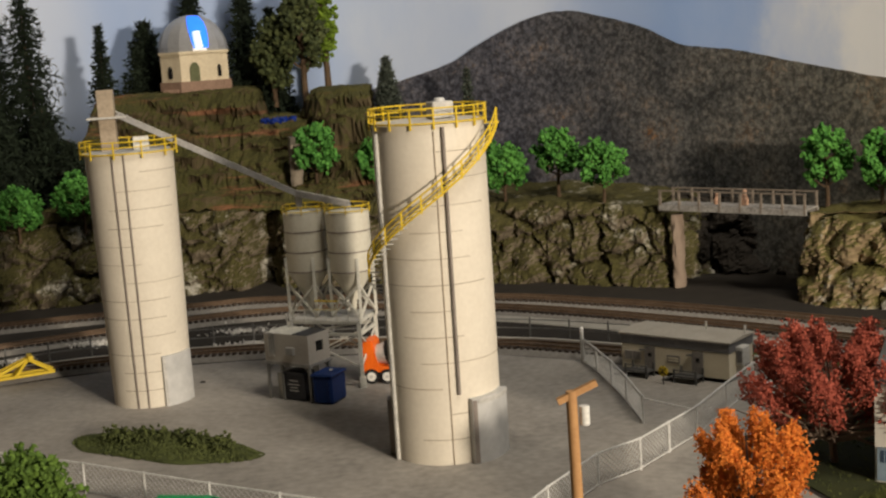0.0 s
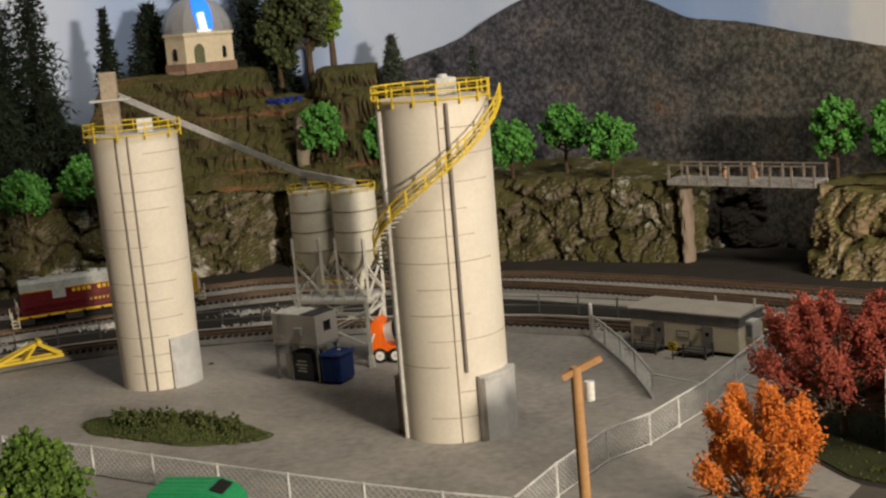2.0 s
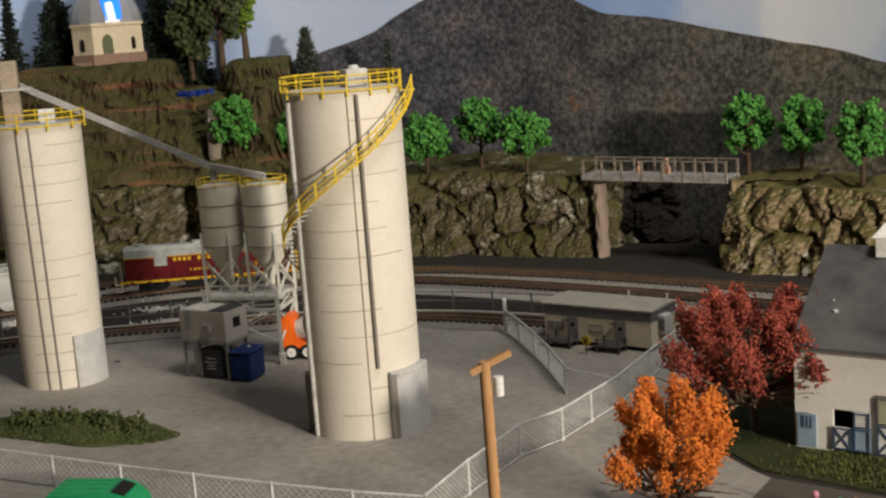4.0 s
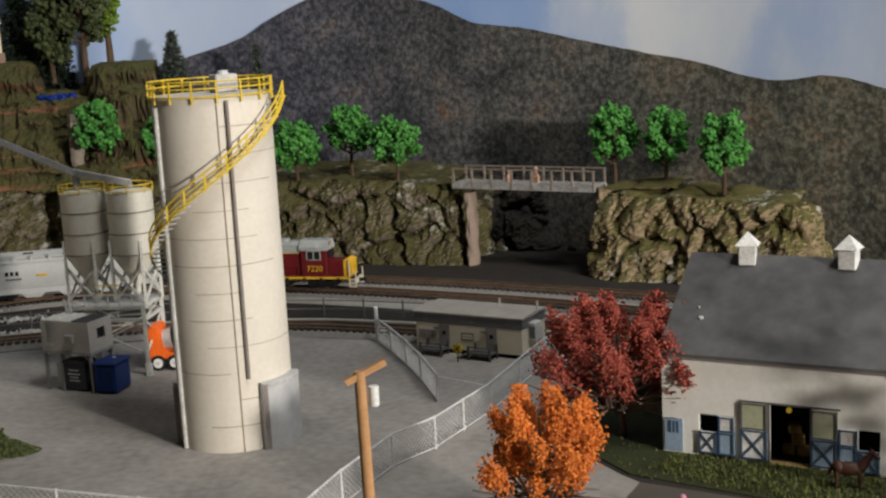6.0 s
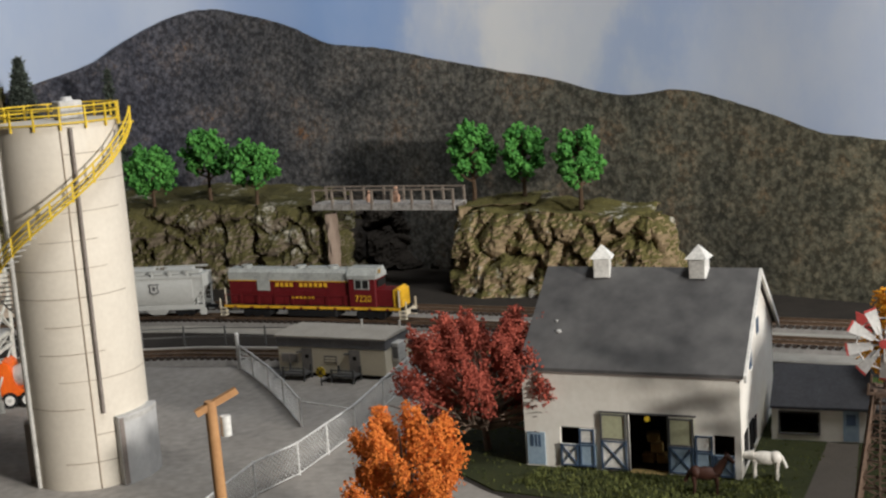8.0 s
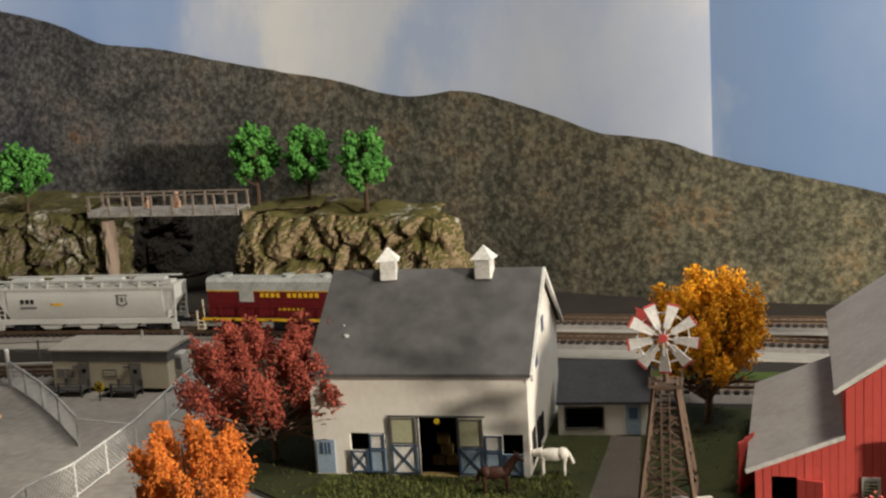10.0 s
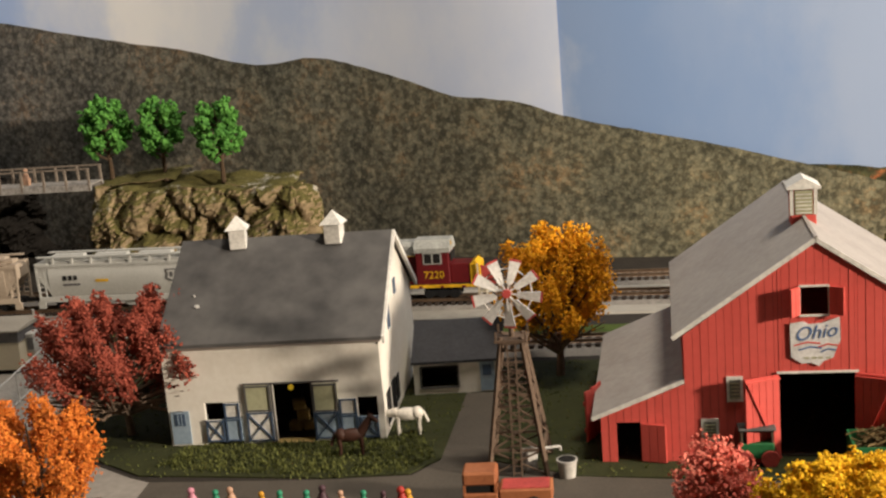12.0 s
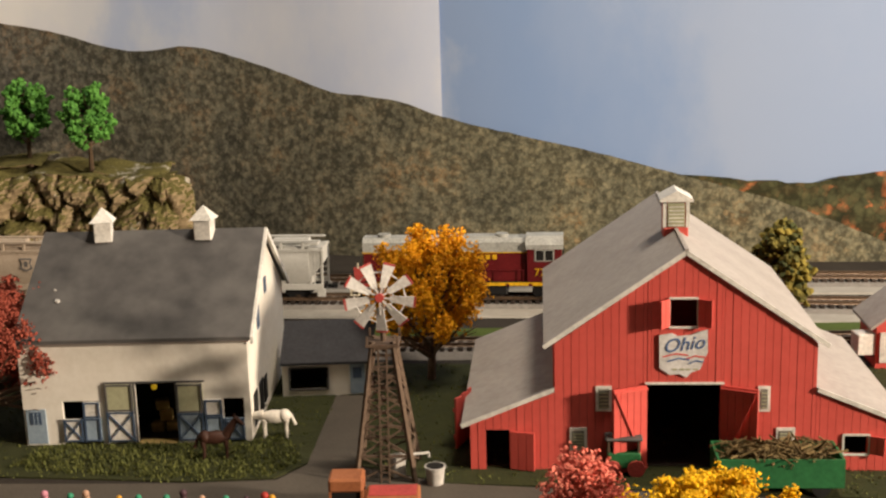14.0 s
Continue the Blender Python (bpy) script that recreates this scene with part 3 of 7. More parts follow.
bm, rows = B(), []
for i in range(212):
    x = -47 + i * 0.2
    f = float(np.interp(x, [-48, -30, -22, -15, -9, 5], [35, 40.8, 42.4, 43, 42.3, 38.9])) + 1.2
    row = []
    for k in range(112):
        y, z = f + k * 0.17, hill_height(x, f + k * 0.17)
        # the faces bulge and undercut
        e = 0.9 * noise.noise((x * 0.4, z * 1.1, 5)) + 0.6 * noise.noise((x * 0.7, z * 2.5, 6)) + 0.45 * abs(noise.noise((x * 1.2, z * 4.4, 7))) + 0.12 * noise.noise((x * 5, z * 7, y))
        e += 0.8 * math.exp(-((z - 14.3) / 0.7) ** 2)
        row.append(bm.verts.new((x + 0.25 * noise.noise((y * 1.3, z * 1.5, 9)), y - e * min(1.0, k / 6), z)))
    rows.append(row)
for a, b in zip(rows, rows[1:]):
    for k in range(111):
        bm.faces.new((a[k], b[k], b[k + 1], a[k + 1]))
tagged(part("hillside", bm, "earth"), "terraced brown earth hillside with moss", "hill", kind="structure")


# ---- trees ----
_g = (1 + 5 ** 0.5) / 2
ICO = np.array([(-1, _g, 0), (1, _g, 0), (-1, -_g, 0), (1, -_g, 0), (0, -1, _g), (0, 1, _g), (0, -1, -_g), (0, 1, -_g), (_g, 0, -1), (_g, 0, 1), (-_g, 0, -1), (-_g, 0, 1)]) / math.hypot(1, _g)
ICO_F = np.array([(0, 11, 5), (0, 5, 1), (0, 1, 7), (0, 7, 10), (0, 10, 11), (1, 5, 9), (5, 11, 4), (11, 10, 2), (10, 7, 6), (7, 1, 8), (3, 9, 4), (3, 4, 2), (3, 2, 6), (3, 6, 8), (3, 8, 9), (4, 9, 5), (2, 4, 11), (6, 2, 10), (8, 6, 7), (9, 8, 1)])


def clump_part(name, centres, size, material, parent, seed, squash=0.75, rough=0.35, label=""):
    """Many small ragged tufts, one island each, as one mesh."""
    rng = np.random.default_rng(seed)
    c = np.array([tuple(p) for p in centres], float)
    n = len(c)
    q = rng.normal(size=(n, 4))
    q /= np.linalg.norm(q, axis=1)[:, None]
    w, x, y, z = q.T
    rot = np.stack([1 - 2 * (y * y + z * z), 2 * (x * y - z * w), 2 * (x * z + y * w), 2 * (x * y + z * w), 1 - 2 * (x * x + z * z), 2 * (y * z - x * w), 2 * (x * z - y * w), 2 * (y * z + x * w), 1 - 2 * (x * x + y * y)], 1).reshape(n, 3, 3)
    s = size * rng.uniform(0.55, 1.35, (n, 3)) * np.array([1, 1, squash])
    v = ICO[None] * s[:, None, :] + rng.uniform(-rough, rough, (n, 12, 3)) * size
    v = (np.einsum("nij,nkj->nki", rot, v) + c[:, None]) * CM
    f = (ICO_F[None] + 12 * np.arange(n)[:, None, None]).reshape(-1, 3)
    me = bpy.data.meshes.new(name)
    me.from_pydata(v.reshape(-1, 3).tolist(), [], f.tolist())
    me.materials.append(M[material])
    ob = new(name, me)
    ob.parent = parent
    return tagged(ob, label)


def broadleaf(name, x, y, z, height, width, crown_from, leaf, bark, label, seed, count=240, size=0.3, limbs=9, group="", lean=0.0, lobe=0.15, tall=1.0, plume=1.0):
    """A tapered, slightly bent trunk with limbs, and a crown of loose tufts gathered in uneven lobes with gaps."""
    rnd = random.Random(seed)
    tr = thing(name, x, y, z, rnd.uniform(0, 360), label, "tree", group)
    bm = B()
    pts = [Vector((lean * (k / 5) ** 2 + rnd.uniform(-0.06, 0.06), rnd.uniform(-0.06, 0.06), height * 0.86 * k / 5 - (0.3 if k == 0 else 0))) for k in range(6)]
    r = height * 0.03
    for k in range(5):
        tube(bm, pts[k], pts[k + 1], r * (1 - k * 0.17), r * (1 - (k + 1) * 0.17), 7, cap=False)
    part("trunk", bm, bark, tr, smooth=True)
    centres, span = [], height - crown_from
    for j in range(limbs):
        a = j * 2.4 + rnd.uniform(-0.35, 0.35)
        u = (j + 0.5) / limbs
        reach = width * 0.5 * (1 - lobe * 1.6) * math.sin(math.pi * (0.22 + 0.72 * u) * tall) ** 0.6 * rnd.uniform(0.8, 1.05)
        if plume > 1:
            reach *= rnd.uniform(0.1, 1.0) ** 0.4
        zz = crown_from + span * (0.16 + 0.72 * u)
        s = Vector((lean * (zz / height) ** 2, 0, max(0.5 * crown_from, zz - (0.5 if plume > 1 else 0.22) * span)))
        e = Vector((math.cos(a) * reach + s.x, math.sin(a) * reach, zz))
        bm = B()
        m_ = (s + e) / 2 + Vector((0, 0, -0.03 * height))
        tube(bm, s, m_, r * 0.42, r * 0.3, 5, cap=False)
        tube(bm, m_, e, r * 0.3, r * 0.12, 5, cap=False)
        part("limb", bm, bark, tr, smooth=True)
        rad = width * lobe * rnd.uniform(0.75, 1.2)
        for _ in range(count // limbs):
            d = Vector((rnd.gauss(0, 1), rnd.gauss(0, 1), rnd.gauss(0, 1))).normalized()
            p = m_.lerp(e, rnd.random() ** 0.4) + d * rad * rnd.uniform(0.35, 1.0)
            # plumes: the lobe narrows as it rises
            if plume > 1:
                q = rnd.random()
                p += Vector((-d.x, -d.y, 0)) * rad * 0.45 * q + Vector((0, 0, rad * plume * q * 0.8))
            p.z = min(p.z, height - 0.3 * size)
            if p.z > crown_from - 0.25 * rad:
                centres.append(p)
    clump_part("crown", centres, size, leaf, tr, seed, 0.55 if size < 0.12 else 0.75, 0.7 if size < 0.12 else 0.4)
    return tr


for k, (x, y, z0, z1, w) in enumerate(((25.95, 27.95, 5.4, 11.5, 3.7), (28.85, 25.8, 5.3, 11.2, 3.5), (31.2, 21.9, 5.1, 10.9, 3.8), (9.4, 40.2, 6.2, 11.6, 4.2), (12.4, 37.2, 5.8, 10.6, 4.5),
                                       (5.3, 40.6, 6.0, 10.6, 4.4), (-9.3, 45.0, 7.9, 12.8, 4.6), (-4.4, 45.2, 7.0, 11.4, 4.2), (-27, 41.4, 6.0, 10.4, 4.8), (-31.8, 40.6, 5.6, 9.6, 4.8))):
    h = z1 - z0
    broadleaf("cliff_tree", x, y, z0 - 0.2, h + 0.2, w, h * (0.33 if k < 5 else 0.22), "leaf_green", "bark", "bright green model tree with clumped foam leaves", 40 + k, 900, 0.155, 20, "green trees on the cliffs", lobe=0.13, tall=1.0)

# ---- the cement yard ----
def pipe_line(bm, pts, r, n=6):
    """One bent tube through pts."""
    p = [Vector(q) for q in pts]
    closed = (p[0] - p[-1]).length < 1e-6
    if closed:
        p = p[:-1]
    rows = []
    for i, q in enumerate(p):
        d = (p[(i + 1) % len(p)] - p[i - 1]) if closed or 0 < i < len(p) - 1 else (p[1] - p[0] if i == 0 else p[-1] - p[-2])
        d.normalize()
        u = d.cross(Vector((0, 0, 1))) if abs(d.z) < 0.95 else d.cross(Vector((1, 0, 0)))
        u.normalize()
        v = d.cross(u)
        rows.append([bm.verts.new(q + u * r * math.cos(math.tau * k / n) + v * r * math.sin(math.tau * k / n)) for k in range(n)])
    for a, b in zip(rows, rows[1:] + (rows[:1] if closed else [])):
        for k in range(n):
            bm.faces.new((a[k], a[(k + 1) % n], b[(k + 1) % n], b[k]))
    if not closed:
        bm.faces.new(rows[0][::-1])
        bm.faces.new(rows[-1])
    return bm


def ring_pts(r, z, n=28, a0=0, a1=360):
    return [(r * math.cos(radians(a0 + (a1 - a0) * k / n)), r * math.sin(radians(a0 + (a1 - a0) * k / n)), z) for k in range(n + 1)]


def curved_plate(bm, r0, r1, a0, a1, z0, z1, n=10):
    rows = []
    for k in range(n + 1):
        a = radians(a0 + (a1 - a0) * k / n)
        c, s = math.cos(a), math.sin(a)
        rows.append([bm.verts.new((r * c, r * s, z)) for r, z in ((r0, z0), (r1, z0), (r1, z1), (r0, z1))])
    for a, b in zip(rows, rows[1:]):
        for i in range(4):
            j = (i + 1) % 4
            bm.faces.new((a[i], a[j], b[j], b[i]))
    bm.faces.new(rows[0][::-1])
    bm.faces.new(rows[-1])
    return bm


def silo_body(s, r_low, r_high, h, joints, seed, cam_a):
    """A cast body with shallow grooves, and the pencilled joints that run part of the way round."""
    rnd = random.Random(seed)
    bm = B()
    tube(bm, (0, 0, 0), (0, 0, h), r_low, r_high, 72)
    part("body", bm, "silo", s, smooth=True)
    for k in range(1, joints):
        z = h * k / joints
        r = r_low + (r_high - r_low) * z / h
        a0 = cam_a + rnd.uniform(-85, 10)
        a1 = min(cam_a + 88, a0 + rnd.uniform(45, 120))
        bm = B()
        curved_plate(bm, r - 0.05, r + 0.012, a0, a1, z - rnd.uniform(0.008, 0.016), z + 0.012, 16)
        part("joint", bm, "seam", s)


def silo_rail(s, r, z, posts, a_off=0):
    bm = B()
    curved_plate(bm, r - 0.12, r + 0.10, 0, 360, z - 0.08, z - 0.02, 40)
    part("deck_rim", bm, "yellow", s)
    for dz in (0.28, 0.56):
        bm = B()
        pipe_line(bm, ring_pts(r + 0.08, z + dz, 36), 0.035)
        part("rail", bm, "yellow", s)
    post = B()
    box(post, 0, 0, -0.3, 0.07, 0.07, 0.9)
    first = part("post", post, "yellow", s)
    for k in range(posts):
        a = radians(a_off + 360 * k / posts)
        m = at((r + 0.08) * math.cos(a), (r + 0.08) * math.sin(a), z, 0, 0, math.degrees(a))
        if k == 0:
            first.matrix_basis = m
        else:
            piece("post", first.data, s, m)


def vertical_line(s, name, r, a, z0, z1, w, material, round_=True, r_low=None):
    bm = B()
    c, q = math.cos(radians(a)), math.sin(radians(a))
    r_low = r_low or r
    if round_:
        tube(bm, (r_low * c, r_low * q, z0), (r * c, r * q, z1), w, n=8)
    else:
        strut(bm, (r_low * c, r_low * q, z0), (r * c, r * q, z1), w)
    part(name, bm, material, s, smooth=round_)


def big_silo():
    s = thing("cement_silo", 0.1, 0.1, 0, 0, "tall cream cement silo with yellow spiral stair", "silo", "cement silos")
    R, H = 2.42, 14.55
    silo_body(s, R, R, H, 13, 5, -90)
    bm = B()
    tube(bm, (0, 0, H), (0, 0, H + 0.1), R - 0.12, R - 0.2, 48)
    part("roof", bm, "silo", s, smooth=True)
    silo_rail(s, R + 0.02, H + 0.12, 16, 6)
    bm = B()
    box(bm, 0.55, 0.3, H + 0.1, 0.95, 0.9, 0.75, 20, 0.05)
    part("vent_box", bm, "cap", s, "grey vent box")
    bm = B()
    tube(bm, (0.55, 0.3, H + 0.85), (0.55, 0.3, H + 1.0), 0.26, 0.2, 14)
    part("vent_cap", bm, "steel", s, "silver cap")
    vertical_line(s, "crack_line", R + 0.01, -85, 0.0, H - 0.25, 0.045, "seam", False)
    vertical_line(s, "downpipe", R + 0.09, -76, 3.1, H - 0.1, 0.075, "pipe")
    vertical_line(s, "white_pipe", R + 0.06, -153, 0.0, H - 0.3, 0.10, "whitepipe")
    bm = B()
    curved_plate(bm, R - 0.02, R + 0.34, -66, -14, 0, 2.85, 12)
    p = part("door_plate", bm, "steel", s, "brushed silver loading door plate")
    bm = B()
    curved_plate(bm, R + 0.33, R + 0.38, -65.5, -61.5, 0.05, 2.8, 3)
    part("edge_strip", bm, "pipe", p)
    bm = B()
    curved_plate(bm, R + 0.33, R + 0.37, -60, -15, 2.62, 2.8, 10)
    part("top_strip", bm, "cap", p)
    bm = B()
    curved_plate(bm, R - 0.02, R + 0.2, -186, -171, 0, 2.5, 4)
    part("side_plate", bm, "pipe", s)
    # spiral stair
    def helix(a, r, dz=0.0):
        return (r * math.cos(radians(a)), r * math.sin(radians(a)), 14.5 + 6.5 * (a + 10) / 170 + dz)
    bm = B()
    box(bm, 0.27, 0, 0, 0.56, 0.17, 0.035)
    tread = part("tread", bm, "cap", s)
    n = 0
    a = -14.0
    while a > -275:
        x, y, z = helix(a, R + 0.02)
        m = at(x, y, z, 0, 0, a)
        if n == 0:
            tread.matrix_basis = m
        else:
            piece("tread", tread.data, s, m)
        n += 1
        a -= 6.2
    for nm, r, dz, w in (("stringer", R + 0.58, 0.0, 0.05), ("stringer", R + 0.58, 0.16, 0.03), ("handrail", R + 0.58, 0.62, 0.04), ("handrail", R + 0.58, 0.36, 0.028)):
        bm = B()
        pipe_line(bm, [helix(-13 - 172 * k / 40, r, dz) for k in range(41)], w)
        part(nm, bm, "yellow", s)
    bm = B()
    pipe_line(bm, [helix(-185 - 90 * k / 40, R + 0.58, 0.0) for k in range(41)], 0.035)
    part("stringer", bm, "cap", s)
    for k in range(11):
        x, y, z = helix(-13 - 17.2 * k, R + 0.58)
        bm = B()
        strut(bm, (x, y, z - 0.12), (x, y, z + 0.64), 0.075)
        part("stair_post", bm, "yellow", s)
    for k in range(27):
        a0 = -15 - 6.2 * k
        bm = B()
        strut(bm, helix(a0, R + 0.58, 0.0), helix(a0 - 6.2 * (1 if k % 2 else 0.2), R + 0.58, 0.17), 0.025)
        part("lattice_bar", bm, "yellow", s)
    bm = B()
    box(bm, 2.75, -0.3, 14.35, 0.55, 0.75, 0.06, -8)
    part("landing", bm, "yellow", s)


def small_silo():
    s = thing("cement_silo", -15.75, 12.0, 0, 0, "cream cement silo with elevator tower on top", "silo", "cement silos")
    lo, hi, H = 2.08, 2.28, 13.4
    silo_body(s, lo, hi, H, 14, 11, -76)
    silo_rail(s, hi + 0.12, H + 0.05, 11, 4)
    bm = B()
    tube(bm, (0, 0, H), (0, 0, H + 0.08), hi - 0.1, hi - 0.2, 48)
    part("roof", bm, "cap", s)
    for a in (-99, -84):
        vertical_line(s, "downpipe", hi + 0.03, a, 0.0, H, 0.05, "pipe", r_low=lo + 0.03)
    bm = B()
    curved_plate(bm, lo - 0.02, lo + 0.2, -61, -8, 0, 2.7, 12)
    p = part("door_plate", bm, "steel", s, "brushed silver loading door plate")
    bm = B()
    curved_plate(bm, lo + 0.19, lo + 0.23, -61, -57, 0.05, 2.65, 3)
    part("edge_strip", bm, "cap", p)
    bm = B()
    box(bm, -1.05, 0.35, H, 0.85, 0.8, 3.25, 8, 0.04)
    tw = part("elevator_tower", bm, "tower", s, "tan elevator tower")
    bm = B()
    box(bm, -1.0, 0.2, H + 1.75, 2.0, 1.3, 0.1, 8)
    part("platform", bm, "cap", tw)
    bm = B()
    box(bm, 0.75, -0.3, H, 0.8, 0.75, 0.75, 12, 0.03)
    part("vent_box", bm, "trim", s, "white vent box")
    return s


M["tower"] = mat("tower_tan", (0.42, 0.34, 0.25), 0.7)
M["conveyor"] = mat("conveyor_grey", (0.33, 0.32, 0.31), 0.5, 0.2)
big_silo()
small_silo()

conv = thing("conveyor", 0, 0, 0, 0, "long grey inclined conveyor tube between silos", "conveyor")
for a, b in (((-16.2, 12.0, 15.35), (-7.3, 13.95, 10.35)), ((-7.4, 13.93, 10.4), (-4.5, 13.0, 9.75))):
    bm = B()
    strut(bm, a, b, 0.34, 0.30)
    part("tube_section", bm, "conveyor", conv)
    bm = B()
    strut(bm, Vector(a) + Vector((0, -0.1, 0.17)), Vector(b) + Vector((0, -0.1, 0.17)), 0.10, 0.06)
    part("cover_strip", bm, "cap", conv)
for x, y, z0, z1 in ((-7.3, 14.0, 9.4, 10.3), (-4.6, 13.02, 9.35, 9.7)):
    bm = B()
    tube(bm, (x, y, z1), (x, y, z0), 0.2, 0.16, 8)
    part("spout", bm, "conveyor", conv)


def hopper_bin(x, y, r, label):
    s = thing("hopper_bin", x, y, 0, 0, label, "hopper", "hopper bins")
    bm, rows = B(), []
    prof = [(0.16, 3.9), (0.18, 4.45), (r, 6.05), (r + 0.02, 6.1), (r + 0.02, 9.35), (r - 0.05, 9.38), (0.0, 9.55)]
    for q, z in prof[:-1]:
        rows.append([bm.verts.new((q * math.cos(k * math.tau / 36), q * math.sin(k * math.tau / 36), z)) for k in range(36)])
    tip = bm.verts.new((0, 0, 9.5))
    for a, b in zip(rows, rows[1:]):
        for k in range(36):
            bm.faces.new((a[k], a[(k + 1) % 36], b[(k + 1) % 36], b[k]))
    for k in range(36):
        bm.faces.new((rows[-1][k], rows[-1][(k + 1) % 36], tip))
    bm.faces.new(rows[0][::-1])
    part("bin", bm, "bin", s, smooth=True)
    for z in (6.12, 7.2, 8.3):
        bm = B()
        curved_plate(bm, r, r + 0.045, 0, 360, z, z + 0.07, 30)
        part("band", bm, "pipe", s, "dark steel band")
    for dz, nm in ((9.45, "rim_rail"), (9.72, "rim_rail")):
        bm = B()
        pipe_line(bm, ring_pts(r + 0.05, dz, 26), 0.03)
        part(nm, bm, "yellow", s)
    for k in range(8):
        a = k * math.tau / 8
        bm = B()
        strut(bm, ((r + 0.05) * math.cos(a), (r + 0.05) * math.sin(a), 9.3), ((r + 0.05) * math.cos(a), (r + 0.05) * math.sin(a), 9.74), 0.05)
        part("rim_post", bm, "yellow", s)
    for k in range(4):
        a0, a1 = radians(20 + 90 * k), radians(110 + 90 * k)
        p, q = (math.cos(a0) * (r + 0.08), math.sin(a0) * (r + 0.08)), (math.cos(a1) * (r + 0.08), math.sin(a1) * (r + 0.08))
        bm = B()
        strut(bm, (*p, 3.55), (*p, 6.9), 0.15)
        part("leg", bm, "frame", s)
        for u, v in ((p, q), (q, p)):
            bm = B()
            strut(bm, (*u, 3.7), (*v, 5.5), 0.1)
            part("brace", bm, "frame", s)
    return s


M["bin"] = mat("bin_pale_grey", (0.66, 0.63, 0.53), 0.6, second=(0.5, 0.46, 0.37), scale=0.5, fine=5, amount=0.8, bump=0.06)
hopper_bin(-7.1, 14.1, 1.12, "pale grey cement hopper bin with dark bands")
hopper_bin(-4.65, 13.1, 1.16, "pale cream cement hopper bin with dark bands")
st = thing("loading_stand", -5.9, 13.2, 0, 0, "off-white steel stand with cross braces under the bins", "stand")
corners = [(-2.2, -0.6), (1.55, -1.9), (2.3, 0.9), (-1.4, 2.2)]
for x, y in corners:
    bm = B()
    strut(bm, (x, y, 0), (x, y, 3.6), 0.2)
    part("column", bm, "frame", st)
    bm = B()
    box(bm, x, y, 0, 0.34, 0.34, 0.6, 15)
    part("footing", bm, "frame", st)
for (x, y), (u, v) in zip(corners, corners[1:] + corners[:1]):
    for z in (3.55, 2.9):
        bm = B()
        strut(bm, (x, y, z), (u, v, z), 0.16)
        part("beam", bm, "frame", st)
    for z0, z1 in ((1.1, 2.9), (2.9, 1.1), (2.9, 3.55)):
        bm = B()
        strut(bm, (x, y, z0), (u, v, z1), 0.08)
        part("brace", bm, "frame", st)
bm = B()
prism(bm, corners, 3.6, 3.66, FLAT)
part("grating", bm, "cap", st)
for k in range(7):
    x = -2.0 + 0.6 * k
    bm = B()
    strut(bm, (x, -0.75 - 0.33 * k * 0.6, 3.6), (x, -0.75 - 0.33 * k * 0.6, 4.25), 0.05)
    part("rail_post", bm, "frame", st)
bm = B()
strut(bm, (-2.1, -0.7, 4.22), (1.7, -1.95, 4.22), 0.05)
part("guard_rail", bm, "frame", st)
for z in (4.1, 4.6):
    bm = B()
    strut(bm, (-0.9, -0.4, z), (0.4, -0.9, z), 0.06)
    part("pipe_run", bm, "yellow", st, "yellow pipe")

# control hut on stilts
M["hutwall"] = mat("hut_grey_beige", (0.45, 0.42, 0.37), 0.7, second=(0.33, 0.3, 0.26), scale=0.6, amount=0.7)
M["hutframe"] = mat("stilt_grey", (0.30, 0.29, 0.27), 0.6)
M["fencegrey"] = mat("track_fence_grey", (0.17, 0.165, 0.155), 0.6)
M["bin_dark"] = mat("dumpster_charcoal", (0.045, 0.045, 0.05), 0.55)
M["bin_blue"] = mat("dumpster_blue", (0.012, 0.04, 0.17), 0.5, second=(0.008, 0.025, 0.11), bump=0.05)
hut = thing("control_hut", -9.3, 10.4, 0, -33.7, "grey beige control hut raised on steel stilts", "hut")
W, D, z0, z1 = 2.95, 1.75, 2.05, 3.55
for nm, a in (("front", (W / 2, 0.04, W, 0.08)), ("back", (W / 2, D - 0.04, W, 0.08)), ("side", (0.04, D / 2, 0.08, D - 0.16))):
    bm = B()
    box(bm, a[0], a[1], z0, a[2], a[3], z1 - z0)
    part("wall", bm, "hutwall", hut)
bm = B()
for y, sy, zz, sz in ((0.35, 0.55, z0, z1 - z0), (1.45, 0.45, z0, z1 - z0), (0.92, 0.62, z0, 0.55), (0.92, 0.62, 3.15, 0.4)):
    box(bm, W - 0.04, y, zz, 0.08, sy, sz)
part("wall", bm, "hutwall", hut)
bm = B()
box(bm, W - 0.1, 0.92, z0 + 0.5, 0.02, 0.66, 0.62)
part("window", bm, "dark", hut, "dark window opening")
bm = B()
box(bm, W * 0.36, D / 2, z1 - 0.03, W * 0.68, D - 0.18, 0.05)
part("roof", bm, "frame", hut)
bm = B()
box(bm, W * 0.80, D / 2, z1 - 0.01, W * 0.32, D - 0.1, 0.06)
part("roof_panel", bm, "bin_dark", hut, "dark roof panel")
bm = B()
box(bm, W / 2, D / 2, z0 - 0.14, W + 0.1, D + 0.1, 0.14)
part("floor_deck", bm, "hutframe", hut)
bm = B()
box(bm, W * 0.62, -0.12, z0 + 0.45, 0.5, 0.22, 0.42, 0, 0.03)
part("window_unit", bm, "hutframe", hut, "grey window air unit")
bm = B()
box(bm, 0.45, -0.02, z0 + 0.25, 0.4, 0.04, 0.95)
part("shutter", bm, "cap", hut)
